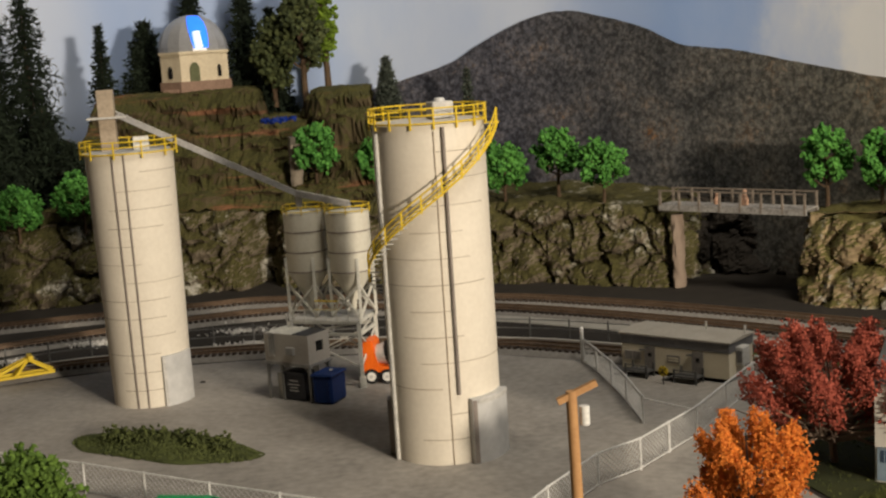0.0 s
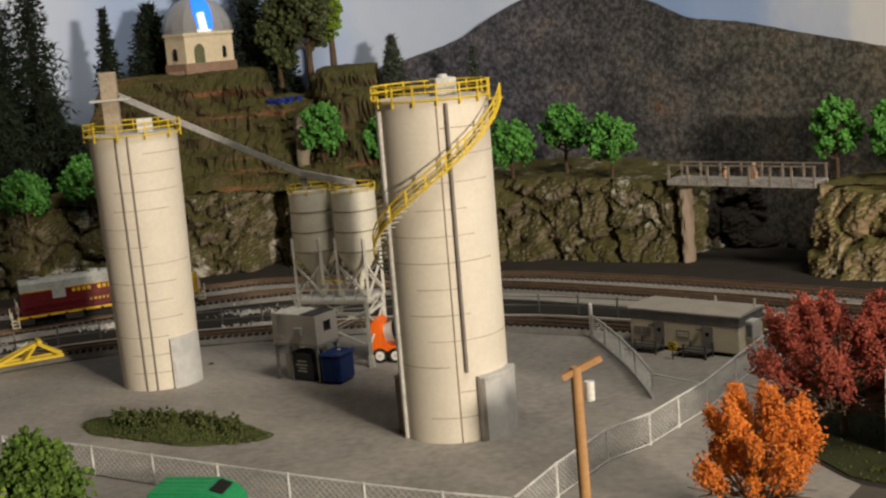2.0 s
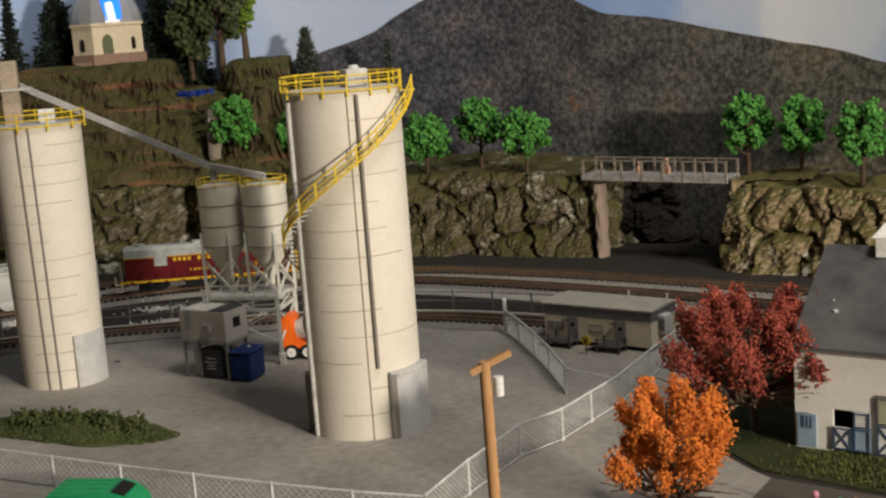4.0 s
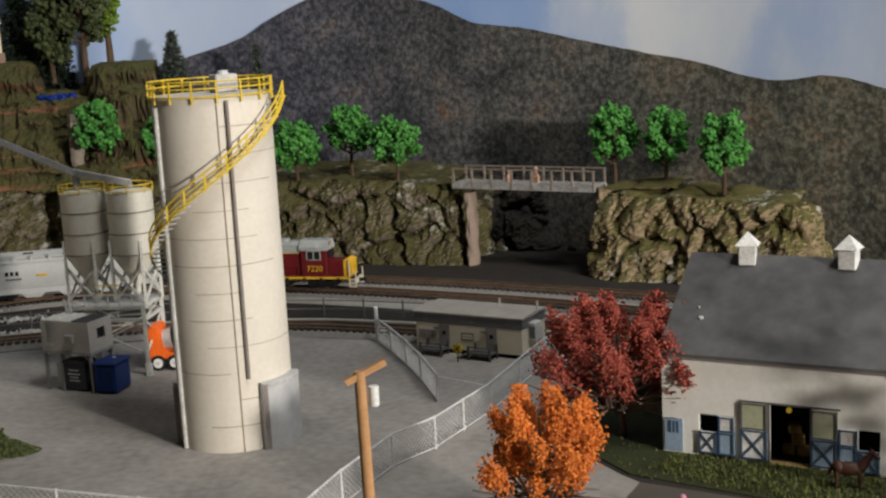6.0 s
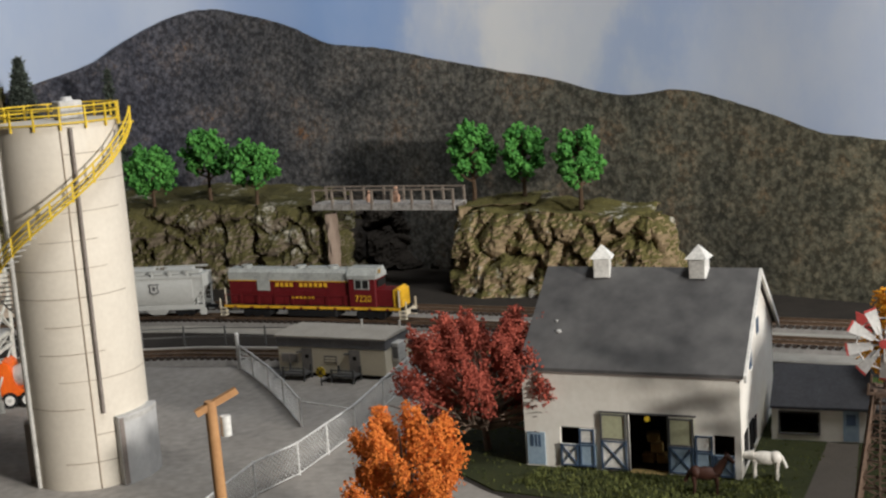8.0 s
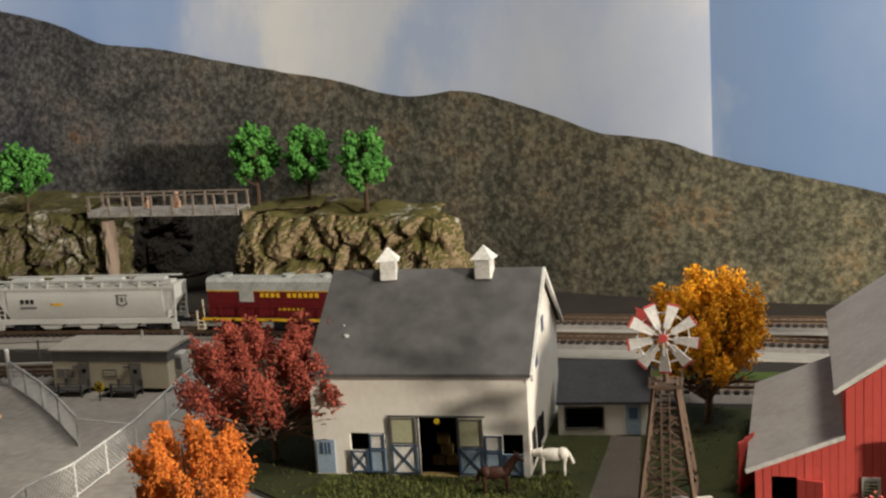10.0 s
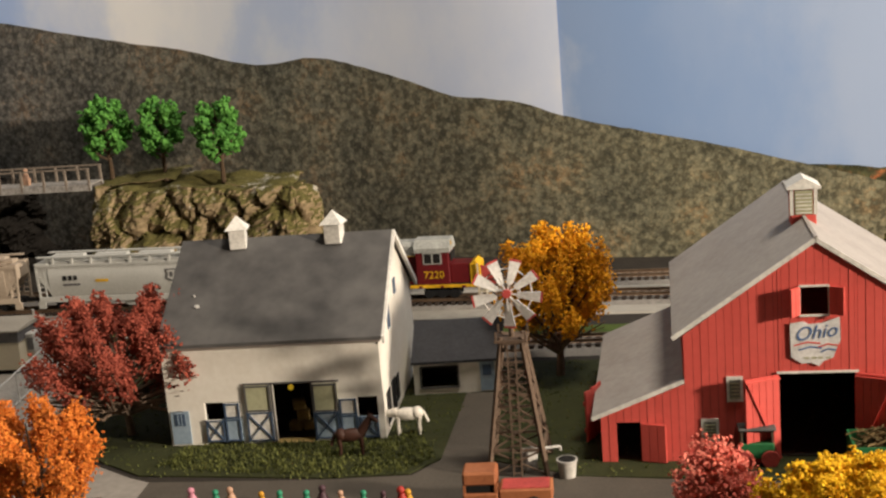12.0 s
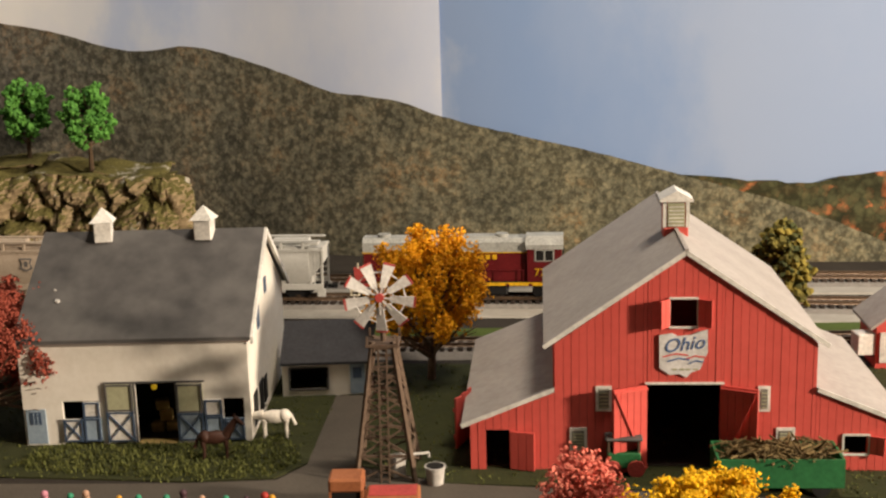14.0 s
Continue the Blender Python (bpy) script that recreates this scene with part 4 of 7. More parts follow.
for k in range(3):
    bm = B()
    tube(bm, (0.4 + 0.14 * k, -0.06, z0 + 0.4), (0.4 + 0.14 * k, -0.06, z1 + 0.05), 0.03)
    part("conduit", bm, "hutframe", hut)
for k, x in enumerate((0.5, 0.75)):
    bm = B()
    tube(bm, (x, D - 0.3, z1), (x - 0.12, D - 0.3, z1 + 0.75), 0.06)
    part("roof_pipe", bm, "cap", hut)
for x in (0.08, 1.05, W - 0.08):
    for y in (0.08, D - 0.08):
        bm = B()
        strut(bm, (x, y, 0), (x, y, z0 - 0.1), 0.13)
        part("stilt", bm, "hutframe", hut)
        bm = B()
        strut(bm, (x, y, z0 - 0.5), (x + (0.4 if x < 2 else -0.4), y, z0 - 0.12), 0.07)
        part("knee_brace", bm, "hutframe", hut)


def at_hut(u, v):
    a = radians(-33.7)
    return -9.3 + u * math.cos(a) - v * math.sin(a), 10.4 + u * math.sin(a) + v * math.cos(a)


x, y = at_hut(1.75, 0.55)
d = thing("dumpster", x, y, 0, -33.7, "charcoal steel dumpster under the hut", "dumpster")
bm = B()
box(bm, 0, 0, 0.05, 1.35, 0.95, 1.4, 0, 0.05)
part("container", bm, "bin_dark", d)
bm = B()
box(bm, 0, -0.05, 1.42, 1.42, 1.0, 0.12, 0, 0.04)
part("lid", bm, "bin_dark", d)
for k, (zz, w) in enumerate(((1.05, 0.6), (0.85, 0.75), (0.68, 0.5), (0.52, 0.62))):
    bm = B()
    box(bm, -0.02, -0.485, zz, w, 0.02, 0.06)
    part("marking", bm, "cap", d, "faint white marking")
x, y = at_hut(0.62, 0.4)
d = thing("door_panel", x, y, 0, -33.7, "white panel leaning beneath the hut", "panel")
bm = B()
box(bm, 0, 0, 0, 0.45, 0.08, 1.35, 0, 0.02)
part("sheet", bm, "frame", d)
x, y = at_hut(3.55, 0.75)
d = thing("dumpster", x, y, 0, -33.7 + 8, "dark blue plastic dumpster beside the hut", "dumpster")
bm = B()
box(bm, 0, 0, 0.06, 1.15, 1.5, 1.4, 0, 0.09)
part("container", bm, "bin_blue", d)
bm = B()
box(bm, 0, 0, 1.44, 1.28, 1.62, 0.16, 0, 0.06)
part("lid", bm, "bin_blue", d)
bm = B()
box(bm, 0.1, 0.1, 1.6, 0.2, 0.18, 0.1, 20, 0.04)
part("cap", bm, "cap", d)
for sx in (-0.4, 0.4):
    bm = B()
    box(bm, sx, -0.77, 0.2, 0.12, 0.06, 1.1, 0, 0.02)
    part("rib", bm, "bin_blue", d)

# mixer truck
M["orange"] = mat("truck_orange", (0.85, 0.16, 0.012), 0.35, second=(0.7, 0.11, 0.01), bump=0.0, amount=0.4, coat=0.3)
M["rubber"] = mat("tyre_black", (0.015, 0.015, 0.015), 0.8)
truck = thing("mixer_truck", -3.0, 12.6, 0, -12, "toy cement mixer truck with an orange cab", "truck")
bm = B()
prism(bm, [(-1.25, 0.55), (1.9, 0.55), (1.9, 0.85), (-0.35, 0.85), (-0.5, 1.2), (-0.62, 2.25), (-0.95, 2.42), (-1.25, 2.2)], -0.75, 0.75)
bmesh.ops.bevel(bm, geom=bm.edges[:], offset=0.08, segments=2, affect="EDGES")
part("cab", bm, "orange", truck, smooth=True)
bm = B()
tube(bm, (-0.6, 0, 1.45), (0.9, 0, 1.7), 0.5, 0.78, 20)
tube(bm, (0.9, 0, 1.7), (2.0, 0, 1.95), 0.78, 0.3, 20)
dr = part("drum", bm, "cap", truck, "grey white drum", smooth=True)
bm = B()
tube(bm, (0.0, 0, 1.56), (0.55, 0, 1.65), 0.64, 0.75, 20)
part("stripe", bm, "dark", dr)
bm = B()
box(bm, -1.27, 0, 1.5, 0.04, 1.1, 0.45)
part("windscreen", bm, "dark", truck)
for x in (-0.75, 0.12, 1.35):
    for y in (-0.72, 0.72):
        bm = B()
        tube(bm, (x, y - 0.14, 0.4), (x, y + 0.14, 0.4), 0.4, n=20)
        ty = part("tyre", bm, "rubber", truck, smooth=True)
        bm = B()
        tube(bm, (x, y - 0.16, 0.4), (x, y + 0.16, 0.4), 0.25, n=16)
        rm = part("rim", bm, "trim", ty)
        bm = B()
        tube(bm, (x, y - 0.18, 0.4), (x, y + 0.18, 0.4), 0.1, n=8)
        part("hub", bm, "cap", ty)

# office trailer
M["cream"] = mat("trailer_cream", (0.62, 0.56, 0.42), 0.6, second=(0.5, 0.44, 0.33), scale=0.6, amount=0.6)
M["band"] = mat("trailer_band_grey", (0.155, 0.15, 0.15), 0.6)
M["doorgrey"] = mat("trailer_door_grey", (0.24, 0.22, 0.2), 0.6)
M["deck"] = mat("deck_grey", (0.10, 0.097, 0.092), 0.7)
tra = thing("office_trailer", 9.58, 11.25, 0, -39.6, "cream office trailer with a grey band and steps", "trailer")
L, D = 6.25, 2.7
bm = B()
box(bm, L / 2, D / 2, 0.22, L, D, 1.35, 0, 0.03)
part("body", bm, "cream", tra)
bm = B()
box(bm, L / 2, D / 2, 1.57, L + 0.06, D + 0.06, 0.52, 0, 0.02)
part("fascia", bm, "band", tra, "dark grey fascia band")
bm = B()
prism(bm, [(-0.1, 2.09), (D + 0.1, 2.09), (D + 0.1, 2.17), (D / 2, 2.27), (-0.1, 2.17)], -0.1, L + 0.1, Matrix(((0, 1, 0, 0), (1, 0, 0, 0), (0, 0, 1, 0), (0, 0, 0, 1))))
part("roof", bm, "roofbeige", tra, "pale beige roof")
bm = B()
box(bm, L / 2, D / 2, 0, L - 0.3, D - 0.3, 0.25)
part("skirt", bm, "dark", tra)
for k, u in enumerate((1.72, 4.5)):
    bm = B()
    box(bm, u, -0.03, 0.3, 0.62, 0.06, 1.22)
    dd_ = part("door", bm, "doorgrey", tra, "grey door")
    bm = B()
    box(bm, u + 0.02, -0.07, 1.0, 0.2, 0.02, 0.2)
    part("pane", bm, "dark", dd_)
    bm = B()
    box(bm, u - 0.4, -0.12, 1.3, 0.3, 0.16, 0.06, 10)
    part("door_lamp", bm, "deck", tra)
bm = B()
box(bm, 0.68, -0.02, 0.72, 1.0, 0.05, 0.5)
w_ = part("window", bm, "hutwall", tra, "grey shuttered window")
for u in (0.45, 0.92):
    bm = B()
    box(bm, u, -0.05, 0.76, 0.42, 0.02, 0.42)
    part("pane", bm, "doorgrey", w_)
bm = B()
box(bm, 3.1, -0.02, 0.78, 0.75, 0.04, 0.4)
sg = part("notice_board", bm, "doorgrey", tra)
for zz in (0.86, 1.0):
    bm = B()
    box(bm, 3.1, -0.05, zz, 0.62, 0.02, 0.08)
    part("line", bm, "cream", sg)
bm = B()
box(bm, L + 0.22, D * 0.4, 0.85, 0.42, 0.8, 0.95, 0, 0.04)
ac = part("air_conditioner", bm, "cap", tra, "white end-wall air conditioner")
bm = B()
box(bm, L + 0.24, D * 0.4 - 0.405, 1.0, 0.3, 0.02, 0.6)
part("grille", bm, "band", ac)
bm = B()
box(bm, L + 0.02, D * 0.75, 0.35, 0.04, 0.5, 1.0)
part("end_door", bm, "doorgrey", tra)
for u in (3.9, 6.1):
    bm = B()
    tube(bm, (u, D * 0.8, 2.2), (u, D * 0.8, 2.6), 0.06)
    part("roof_vent", bm, "trim", tra)
for u in (1.35, 4.2):
    bm = B()
    box(bm, u, -0.5, 0.3, 1.35, 0.85, 0.07)
    pl = part("porch", bm, "deck", tra, "grey timber porch")
    for du in (-0.62, 0.62):
        for dv in (-0.12, -0.88):
            bm = B()
            box(bm, u + du, dv, 0, 0.09, 0.09, 0.72)
            part("post", bm, "deck", pl)
    for zz in (0.5, 0.68):
        bm = B()
        strut(bm, (u - 0.62, -0.9, zz), (u + 0.62, -0.9, zz), 0.05)
        part("rail", bm, "deck", pl)
    for k in range(3):
        bm = B()
        box(bm, u - 0.85 - 0.2 * k, -0.5, 0.2 - 0.09 * k, 0.22, 0.7, 0.05)
        part("step", bm, "deck", pl)
sgn = thing("crossing_sign", 11.2, 8.1, 0, -40, "round yellow crossing sign with a black cross", "sign")
bm = B()
tube(bm, (0, 0, 0), (0, 0, 1.0), 0.035)
part("post", bm, "deck", sgn)
bm = B()
tube(bm, (0, -0.03, 0.7), (0, 0.03, 0.7), 0.27, n=20)
fc = part("face", bm, "yellow", sgn)
for s_ in (-1, 1):
    bm = B()
    strut(bm, (-0.19, -0.045, 0.7 - s_ * 0.19), (0.19, -0.045, 0.7 + s_ * 0.19), 0.08, 0.03)
    part("cross_bar", bm, "dark", fc)

# chain-link fences
M["galv"] = mat("galvanised_grey", (0.66, 0.65, 0.62), 0.5, 0.1)


def fence(points, label, height=1.3, cell=0.24, group="", wire=0.015, material="galv"):
    f = thing("chain_link_fence", points[0][0], points[0][1], 0, 0, label, "fence", group)
    ox, oy = points[0]
    for x, y in points:
        bm = B()
        tube(bm, (x - ox, y - oy, 0), (x - ox, y - oy, height + 0.06), 0.055)
        part("post", bm, material, f)
    for (x, y), (u, v) in zip(points, points[1:]):
        a, b = Vector((x - ox, y - oy, 0)), Vector((u - ox, v - oy, 0))
        d = b - a
        n = d.length
        bm = B()
        for zz, r in ((height, 0.045), (0.08, 0.03)):
            tube(bm, a + Vector((0, 0, zz)), b + Vector((0, 0, zz)), r, n=6)
        part("rail", bm, material, f)
        bm = B()
        k = -height
        while k < n:
            for up in (0, 1):
                s0, s1 = max(k, 0), min(k + height, n)
                if s1 - s0 > 0.05:
                    z0_, z1_ = 0.1 + (s0 - k), 0.1 + (s1 - k)
                    if up:
                        z0_, z1_ = height + 0.1 - z0_, height + 0.1 - z1_
                    p = a + d * (s0 / n) + Vector((0, 0, min(max(z0_, 0.08), height)))
                    q = a + d * (s1 / n) + Vector((0, 0, min(max(z1_, 0.08), height)))
                    strut(bm, p, q, wire)
            k += cell
        part("wire_mesh", bm, material, f)
    return f


fence([(2.0, -12.4), (3.7, -9.4), (6.0, -6.0), (7.95, -4.45), (9.5, -2.5), (11.1, -0.5), (13.2, 2.9), (15.3, 6.2), (16.8, 7.4)], "silver chain-link fence along the yard edge", 1.35, group="fences")
fence([(7.8, 13.7), (8.2, 11.4), (8.6, 8.5), (8.9, 5.5), (9.1, 1.8)], "silver chain-link fence beside the office trailer", 1.3, group="fences")
fence([(-20, -0.4), (-17.7, -1.5), (-15.4, -2.8), (-12.4, -4.6), (-9.4, -6.4), (-6.4, -8.1), (-3.4, -9.8), (-0.5, -11.3), (2.0, -12.4)], "grey chain-link fence across the yard front", 1.3, 0.3, group="fences")
gr = thing("gate_rail", 9.1, 1.8, 0, 0, "thin grey top rail across the fence gap", "rail")
bm = B()
tube(bm, (0, 0, 1.2), (2.0, -2.3, 1.18), 0.04, n=6)
part("bar", bm, "galv", gr)
bm = B()
post = thing("fence_post", 7.75, 13.75, 0, 0, "tall grey fence end post", "post")
tube(bm, (0, 0, 0), (0.0, 0, 1.9), 0.11, n=10)
part("shaft", bm, "galv", post)
bm = B()
tube(bm, (0, 0, 1.9), (0, 0, 1.98), 0.13, 0.05, n=10)
part("cap", bm, "galv", post)

# low pipe fence between the siding and the main track
lf = thing("track_fence", 0, 0, 0, 0, "low grey pipe fence between the tracks", "fence", "fences")
lowline = off(near, 3.2)
c = lengths(lowline)
sel = lowline[(c > 22) & (c < 104)]
bm = B()
sweep(bm, sel, [(-0.025, 1.03), (-0.025, 1.085), (0.025, 1.085), (0.025, 1.03)])
part("top_rail", bm, "fencegrey", lf)
bm = B()
sweep(bm, sel, [(-0.025, 0.5), (-0.025, 0.56), (0.025, 0.56), (0.025, 0.5)])
part("lower_rail", bm, "fencegrey", lf)
bm = B()
sweep(bm, off(sel, -0.9), [(-0.12, 0), (-0.12, 0.14), (0.12, 0.14), (0.12, 0)])
part("curb", bm, "hutwall", lf)
s = 0.5
while s < lengths(sel)[-1]:
    x, y, h = along(sel, s)
    bm = B()
    tube(bm, (x, y, 0), (x, y, 1.22), 0.06, n=6)
    part("post", bm, "fencegrey", lf)
    s += 2.55

# timber pole near the camera
M["pole"] = mat("pole_wood", (0.46, 0.26, 0.11), 0.75, second=(0.33, 0.17, 0.07), scale=1.5, amount=0.6)
po = thing("utility_pole", 3.45, -22.76, 0, 0, "tan wooden utility pole with a short crossarm", "pole")
bm = B()
tube(bm, (0.1, 0, 0), (0, 0, 8.75), 0.17, 0.14, n=12)
part("shaft", bm, "pole", po, smooth=True)
bm = B()
strut(bm, (-0.36, -0.05, 8.5), (0.66, 0.05, 8.92), 0.17, 0.16)
part("crossarm", bm, "pole", po)
bm = B()
tube(bm, (0.32, -0.02, 7.85), (0.32, -0.02, 8.35), 0.13, n=12)
part("insulator", bm, "trim", po, "white ceramic insulator", smooth=True)

# planted island in the yard
M["moss"] = mat("island_moss", (0.085, 0.10, 0.028), 0.95, second=(0.026, 0.032, 0.011), scale=1.0, fine=8, amount=0.9, bump=0.9, island=0.3)
isl = thing("planted_island", -13.3, 2.7, 0, -26, "low dark green mossy island with shrubs", "shrubs")
bm, rows = B(), []
for i in range(25):
    r = i / 24
    rows.append([bm.verts.new((5.4 * r * math.cos(a) * (1 + 0.05 * math.sin(3 * a)), 1.75 * r * math.sin(a) * (1 + 0.12 * math.sin(5 * a + 1)), 0.02 + 0.34 * (1 - r * r) ** 0.8 + (0.12 * noise.noise((r * 6 * math.cos(a), r * 6 * math.sin(a), 2)) if i < 24 else 0))) for a in [k * math.tau / 48 for k in range(48)]])
for a, b in zip(rows, rows[1:]):
    for k in range(48):
        bm.faces.new((a[k], b[k], b[(k + 1) % 48], a[(k + 1) % 48]))
part("mound", bm, "moss", isl)
rnd = random.Random(4)
for k in range(9):
    cx, cy = -2.6 + 0.72 * k + rnd.uniform(-0.2, 0.2), rnd.uniform(-0.3, 0.55)
    clump_part("shrub", [Vector((cx + rnd.gauss(0, 0.32), cy + rnd.gauss(0, 0.26), 0.36 + abs(rnd.gauss(0, 0.2)))) for _ in range(150)], 0.10, "moss", isl, k)

clump_part("turf", [Vector((5.2 * r * math.cos(a), 1.65 * r * math.sin(a), 0.05 + 0.34 * (1 - r * r))) for r, a in [(rnd.random() ** 0.5, rnd.uniform(0, 6.283)) for _ in range(2600)]], 0.085, "moss", isl, 40, 0.9, 0.6)

# green skip by the front fence
M["green"] = mat("skip_green", (0.02, 0.28, 0.10), 0.45, second=(0.015, 0.2, 0.07), bump=0.05)
sk = thing("skip", -9.6, -9.4, 0, -12, "green plastic skip with a sloped open top", "skip")
bm = B()
prism(bm, [(-1.6, 0.1), (1.5, 0.1), (1.65, 1.0), (1.2, 1.45), (0.6, 1.62), (-1.6, 1.62)], -0.9, 0.9)
bmesh.ops.bevel(bm, geom=bm.edges[:], offset=0.07, segments=2, affect="EDGES")
part("tub", bm, "green", sk, smooth=True)
bm = B()
prism(bm, [(0.72, 1.63), (1.18, 1.47), (1.24, 1.5), (0.76, 1.66)], -0.55, 0.55)
part("opening", bm, "dark", sk)
for y in (-0.6, -0.2, 0.2, 0.6):
    bm = B()
    strut(bm, (-1.5, y, 1.63), (0.4, y, 1.63), 0.09, 0.06)
    part("rib", bm, "green", sk)

# yellow buffer stop on the siding
bs = thing("buffer_stop", -24.4, 17.2, 0.42, 26, "yellow steel buffer stop on the siding", "buffer stop")
for sy in (-0.4, 0.4):
    for a, b in (((-2.2, sy, 0.1), (0.2, sy * 0.5, 1.0)), ((1.6, sy, 0.1), (0.2, sy * 0.5, 1.0)), ((-0.6, sy, 0.1), (0.2, sy * 0.5, 1.0)), ((-2.2, sy, 0.1), (1.6, sy, 0.1))):
        bm = B()
        strut(bm, a, b, 0.16)
        part("strut", bm, "yellow", bs)
bm = B()
box(bm, 0.35, 0, 0.85, 0.3, 0.9, 0.35, 0, 0.04)
part("bumper", bm, "yellow", bs)
for k, (x, y, rz) in enumerate(((-13.6, 14.6, 20), (-10.7, 2.9, 70))):
    st_ = thing("yard_scrap", x, y, 0, rz, "small dark scrap lying on the yard", "scrap")
    bm = B()
    box(bm, 0, 0, 0, 0.3, 0.12, 0.06, 0, 0.02)
    box(bm, 0.05, 0.05, 0, 0.12, 0.3, 0.05, 20, 0.02)
    part("bit", bm, "dark", st_)

# pale spilled powder beside the sidings
rnd = random.Random(77)
spill = thing("spilled_powder", -20, 26, 0.02, 0, "white powder spilled in patches beside the sidings", "powder")
spots = []
for x, y, rx, ry, n in ((-28.5, 22.6, 2.4, 0.8, 220), (-23.0, 26.4, 1.6, 0.9, 160), (-16.5, 31.0, 2.6, 0.7, 120), (-13.2, 27.4, 2.2, 0.9, 130), (-12.0, 23.6, 2.0, 0.5, 90)):
    for _ in range(n):
        spots.append(Vector((x + 20 + rnd.gauss(0, rx * 0.5), y - 26 + rnd.gauss(0, ry * 0.5), 0.06)))
M["powder"] = mat("white_powder", (0.68, 0.66, 0.62), 0.95, second=(0.4, 0.38, 0.35), scale=2)
tagged(clump_part("powder", spots, 0.085, "powder", spill, 31, 0.3, 0.5), kind="stuff")

# ---- the farm ----
SIDE = Matrix(((0, 1, 0, 0), (1, 0, 0, 0), (0, 0, 1, 0), (0, 0, 0, 1)))


def lettering(text, size, material, parent, m, label="", slant=0.0):
    cu = bpy.data.curves.new("lettering", "FONT")
    cu.body, cu.size, cu.extrude, cu.align_x, cu.resolution_u, cu.shear = text, size * CM, 0.006 * CM, "CENTER", 3, slant
    tmp = bpy.data.objects.new("tmp", cu)
    me = bpy.data.meshes.new_from_object(tmp)
    bpy.data.objects.remove(tmp)
    me.materials.append(M[material])
    ob = new("lettering", me)
    ob.parent, ob.matrix_basis = parent, m
    return tagged(ob, label)


lawn = [(14.5, -9.5), (12.6, -2.6), (15.8, 2.2), (18.2, 4.6), (25, -1.4), (33, -9.3), (44, -19.4), (56, -31), (48, -40), (38, -32.6), (30, -24.2), (26.2, -20.4), (24.8, -17.2), (29.1, -11.2), (28.2, -10.4), (23.6, -15.8), (22, -16.2), (19.5, -14.4)]
slab("lawn", lawn, -0.3, 0.03, "grass", "dark green scatter grass of the farmyard", "grass")


def inside(x, y, poly):
    hit = False
    for (a, b), (c, d) in zip(poly, poly[1:] + poly[:1]):
        if (b > y) != (d > y) and x < (c - a) * (y - b) / (d - b) + a:
            hit = not hit
    return hit


def tufts(name, poly, count, height, material, label, seed, also=None):
    rnd = random.Random(seed)
    xs, ys = [p[0] for p in poly], [p[1] for p in poly]
    verts, polys = [], []
    while len(polys) < count:
        x, y = rnd.uniform(min(xs), max(xs)), rnd.uniform(min(ys), max(ys))
        if not inside(x, y, poly):
            continue
        for _ in range(5):
            a, h, w = rnd.uniform(0, 6.283), height * rnd.uniform(0.4, 1.2), rnd.uniform(0.02, 0.045)
            px_, py_ = x + rnd.gauss(0, 0.09), y + rnd.gauss(0, 0.09)
            c, s, lean = math.cos(a), math.sin(a), rnd.uniform(0.1, 0.7) * h
            k = len(verts)
            verts += [((px_ - s * w) * CM, (py_ + c * w) * CM, 0), ((px_ + s * w) * CM, (py_ - c * w) * CM, 0), ((px_ + c * lean * 0.5 + s * w * 0.7) * CM, (py_ + s * lean * 0.5 - c * w * 0.7) * CM, h * 0.6 * CM), ((px_ + c * lean) * CM, (py_ + s * lean) * CM, h * CM)]
            polys += [(k, k + 1, k + 2), (k, k + 2, k + 3)]
    me = bpy.data.meshes.new(name)
    me.from_pydata(verts, [], polys)
    me.materials.append(M[material])
    return tagged(new(name, me), label, "grass", kind="stuff")


M["blade"] = mat("grass_blade", (0.13, 0.14, 0.035), 0.85, second=(0.045, 0.055, 0.015), fine=5, amount=0.9, island=0.6, bump=0)
tufts("grass", [(15.2, -9.2), (17.0, -8.1), (23.2, -12.9), (24.5, -12.8), (23.4, -15.6), (21.9, -16.0), (19.4, -14.2)], 12000, 0.17, "blade", "loose olive grass tufts before the white barn", 3)
tufts("grass", lawn, 26000, 0.11, "blade", "short grass fibres over the farmyard", 4)

# white barn with painted stable front
M["bluepaint"] = mat("stable_blue", (0.065, 0.10, 0.16), 0.6, second=(0.035, 0.055, 0.09), scale=1.5, amount=0.7)
M["bluepale"] = mat("stable_pale_blue", (0.30, 0.38, 0.45), 0.6, second=(0.2, 0.27, 0.34), scale=1.5)
M["pane"] = mat("pane_grey_green", (0.42, 0.42, 0.27), 0.4, second=(0.30, 0.30, 0.2), scale=1.2)
M["hay"] = mat("hay_tan", (0.34, 0.24, 0.09), 0.9, second=(0.2, 0.13, 0.05), island=0.5, fine=4)
wb = thing("white_barn", 16.53, -7.49, 0, -38, "white barn with charcoal roof and blue stable doors", "barn")
WW, WD, WE, WR = 8.38, 9.0, 3.95, 7.0
for u0, u1, a, b in ((0, WW, 2.38, WE), (0, 1.44, 0, 2.38), (2.86, 4.16, 0, 2.38), (5.66, 7.37, 0, 2.38), (8.15, WW, 0, 2.38), (1.44, 2.86, 1.7, 2.38), (7.37, 8.15, 1.7, 2.38)):
    bm = B()
    box(bm, (u0 + u1) / 2, 0.1, a, u1 - u0, 0.2, b - a)
    part("wall_panel", bm, "whitewall", wb)
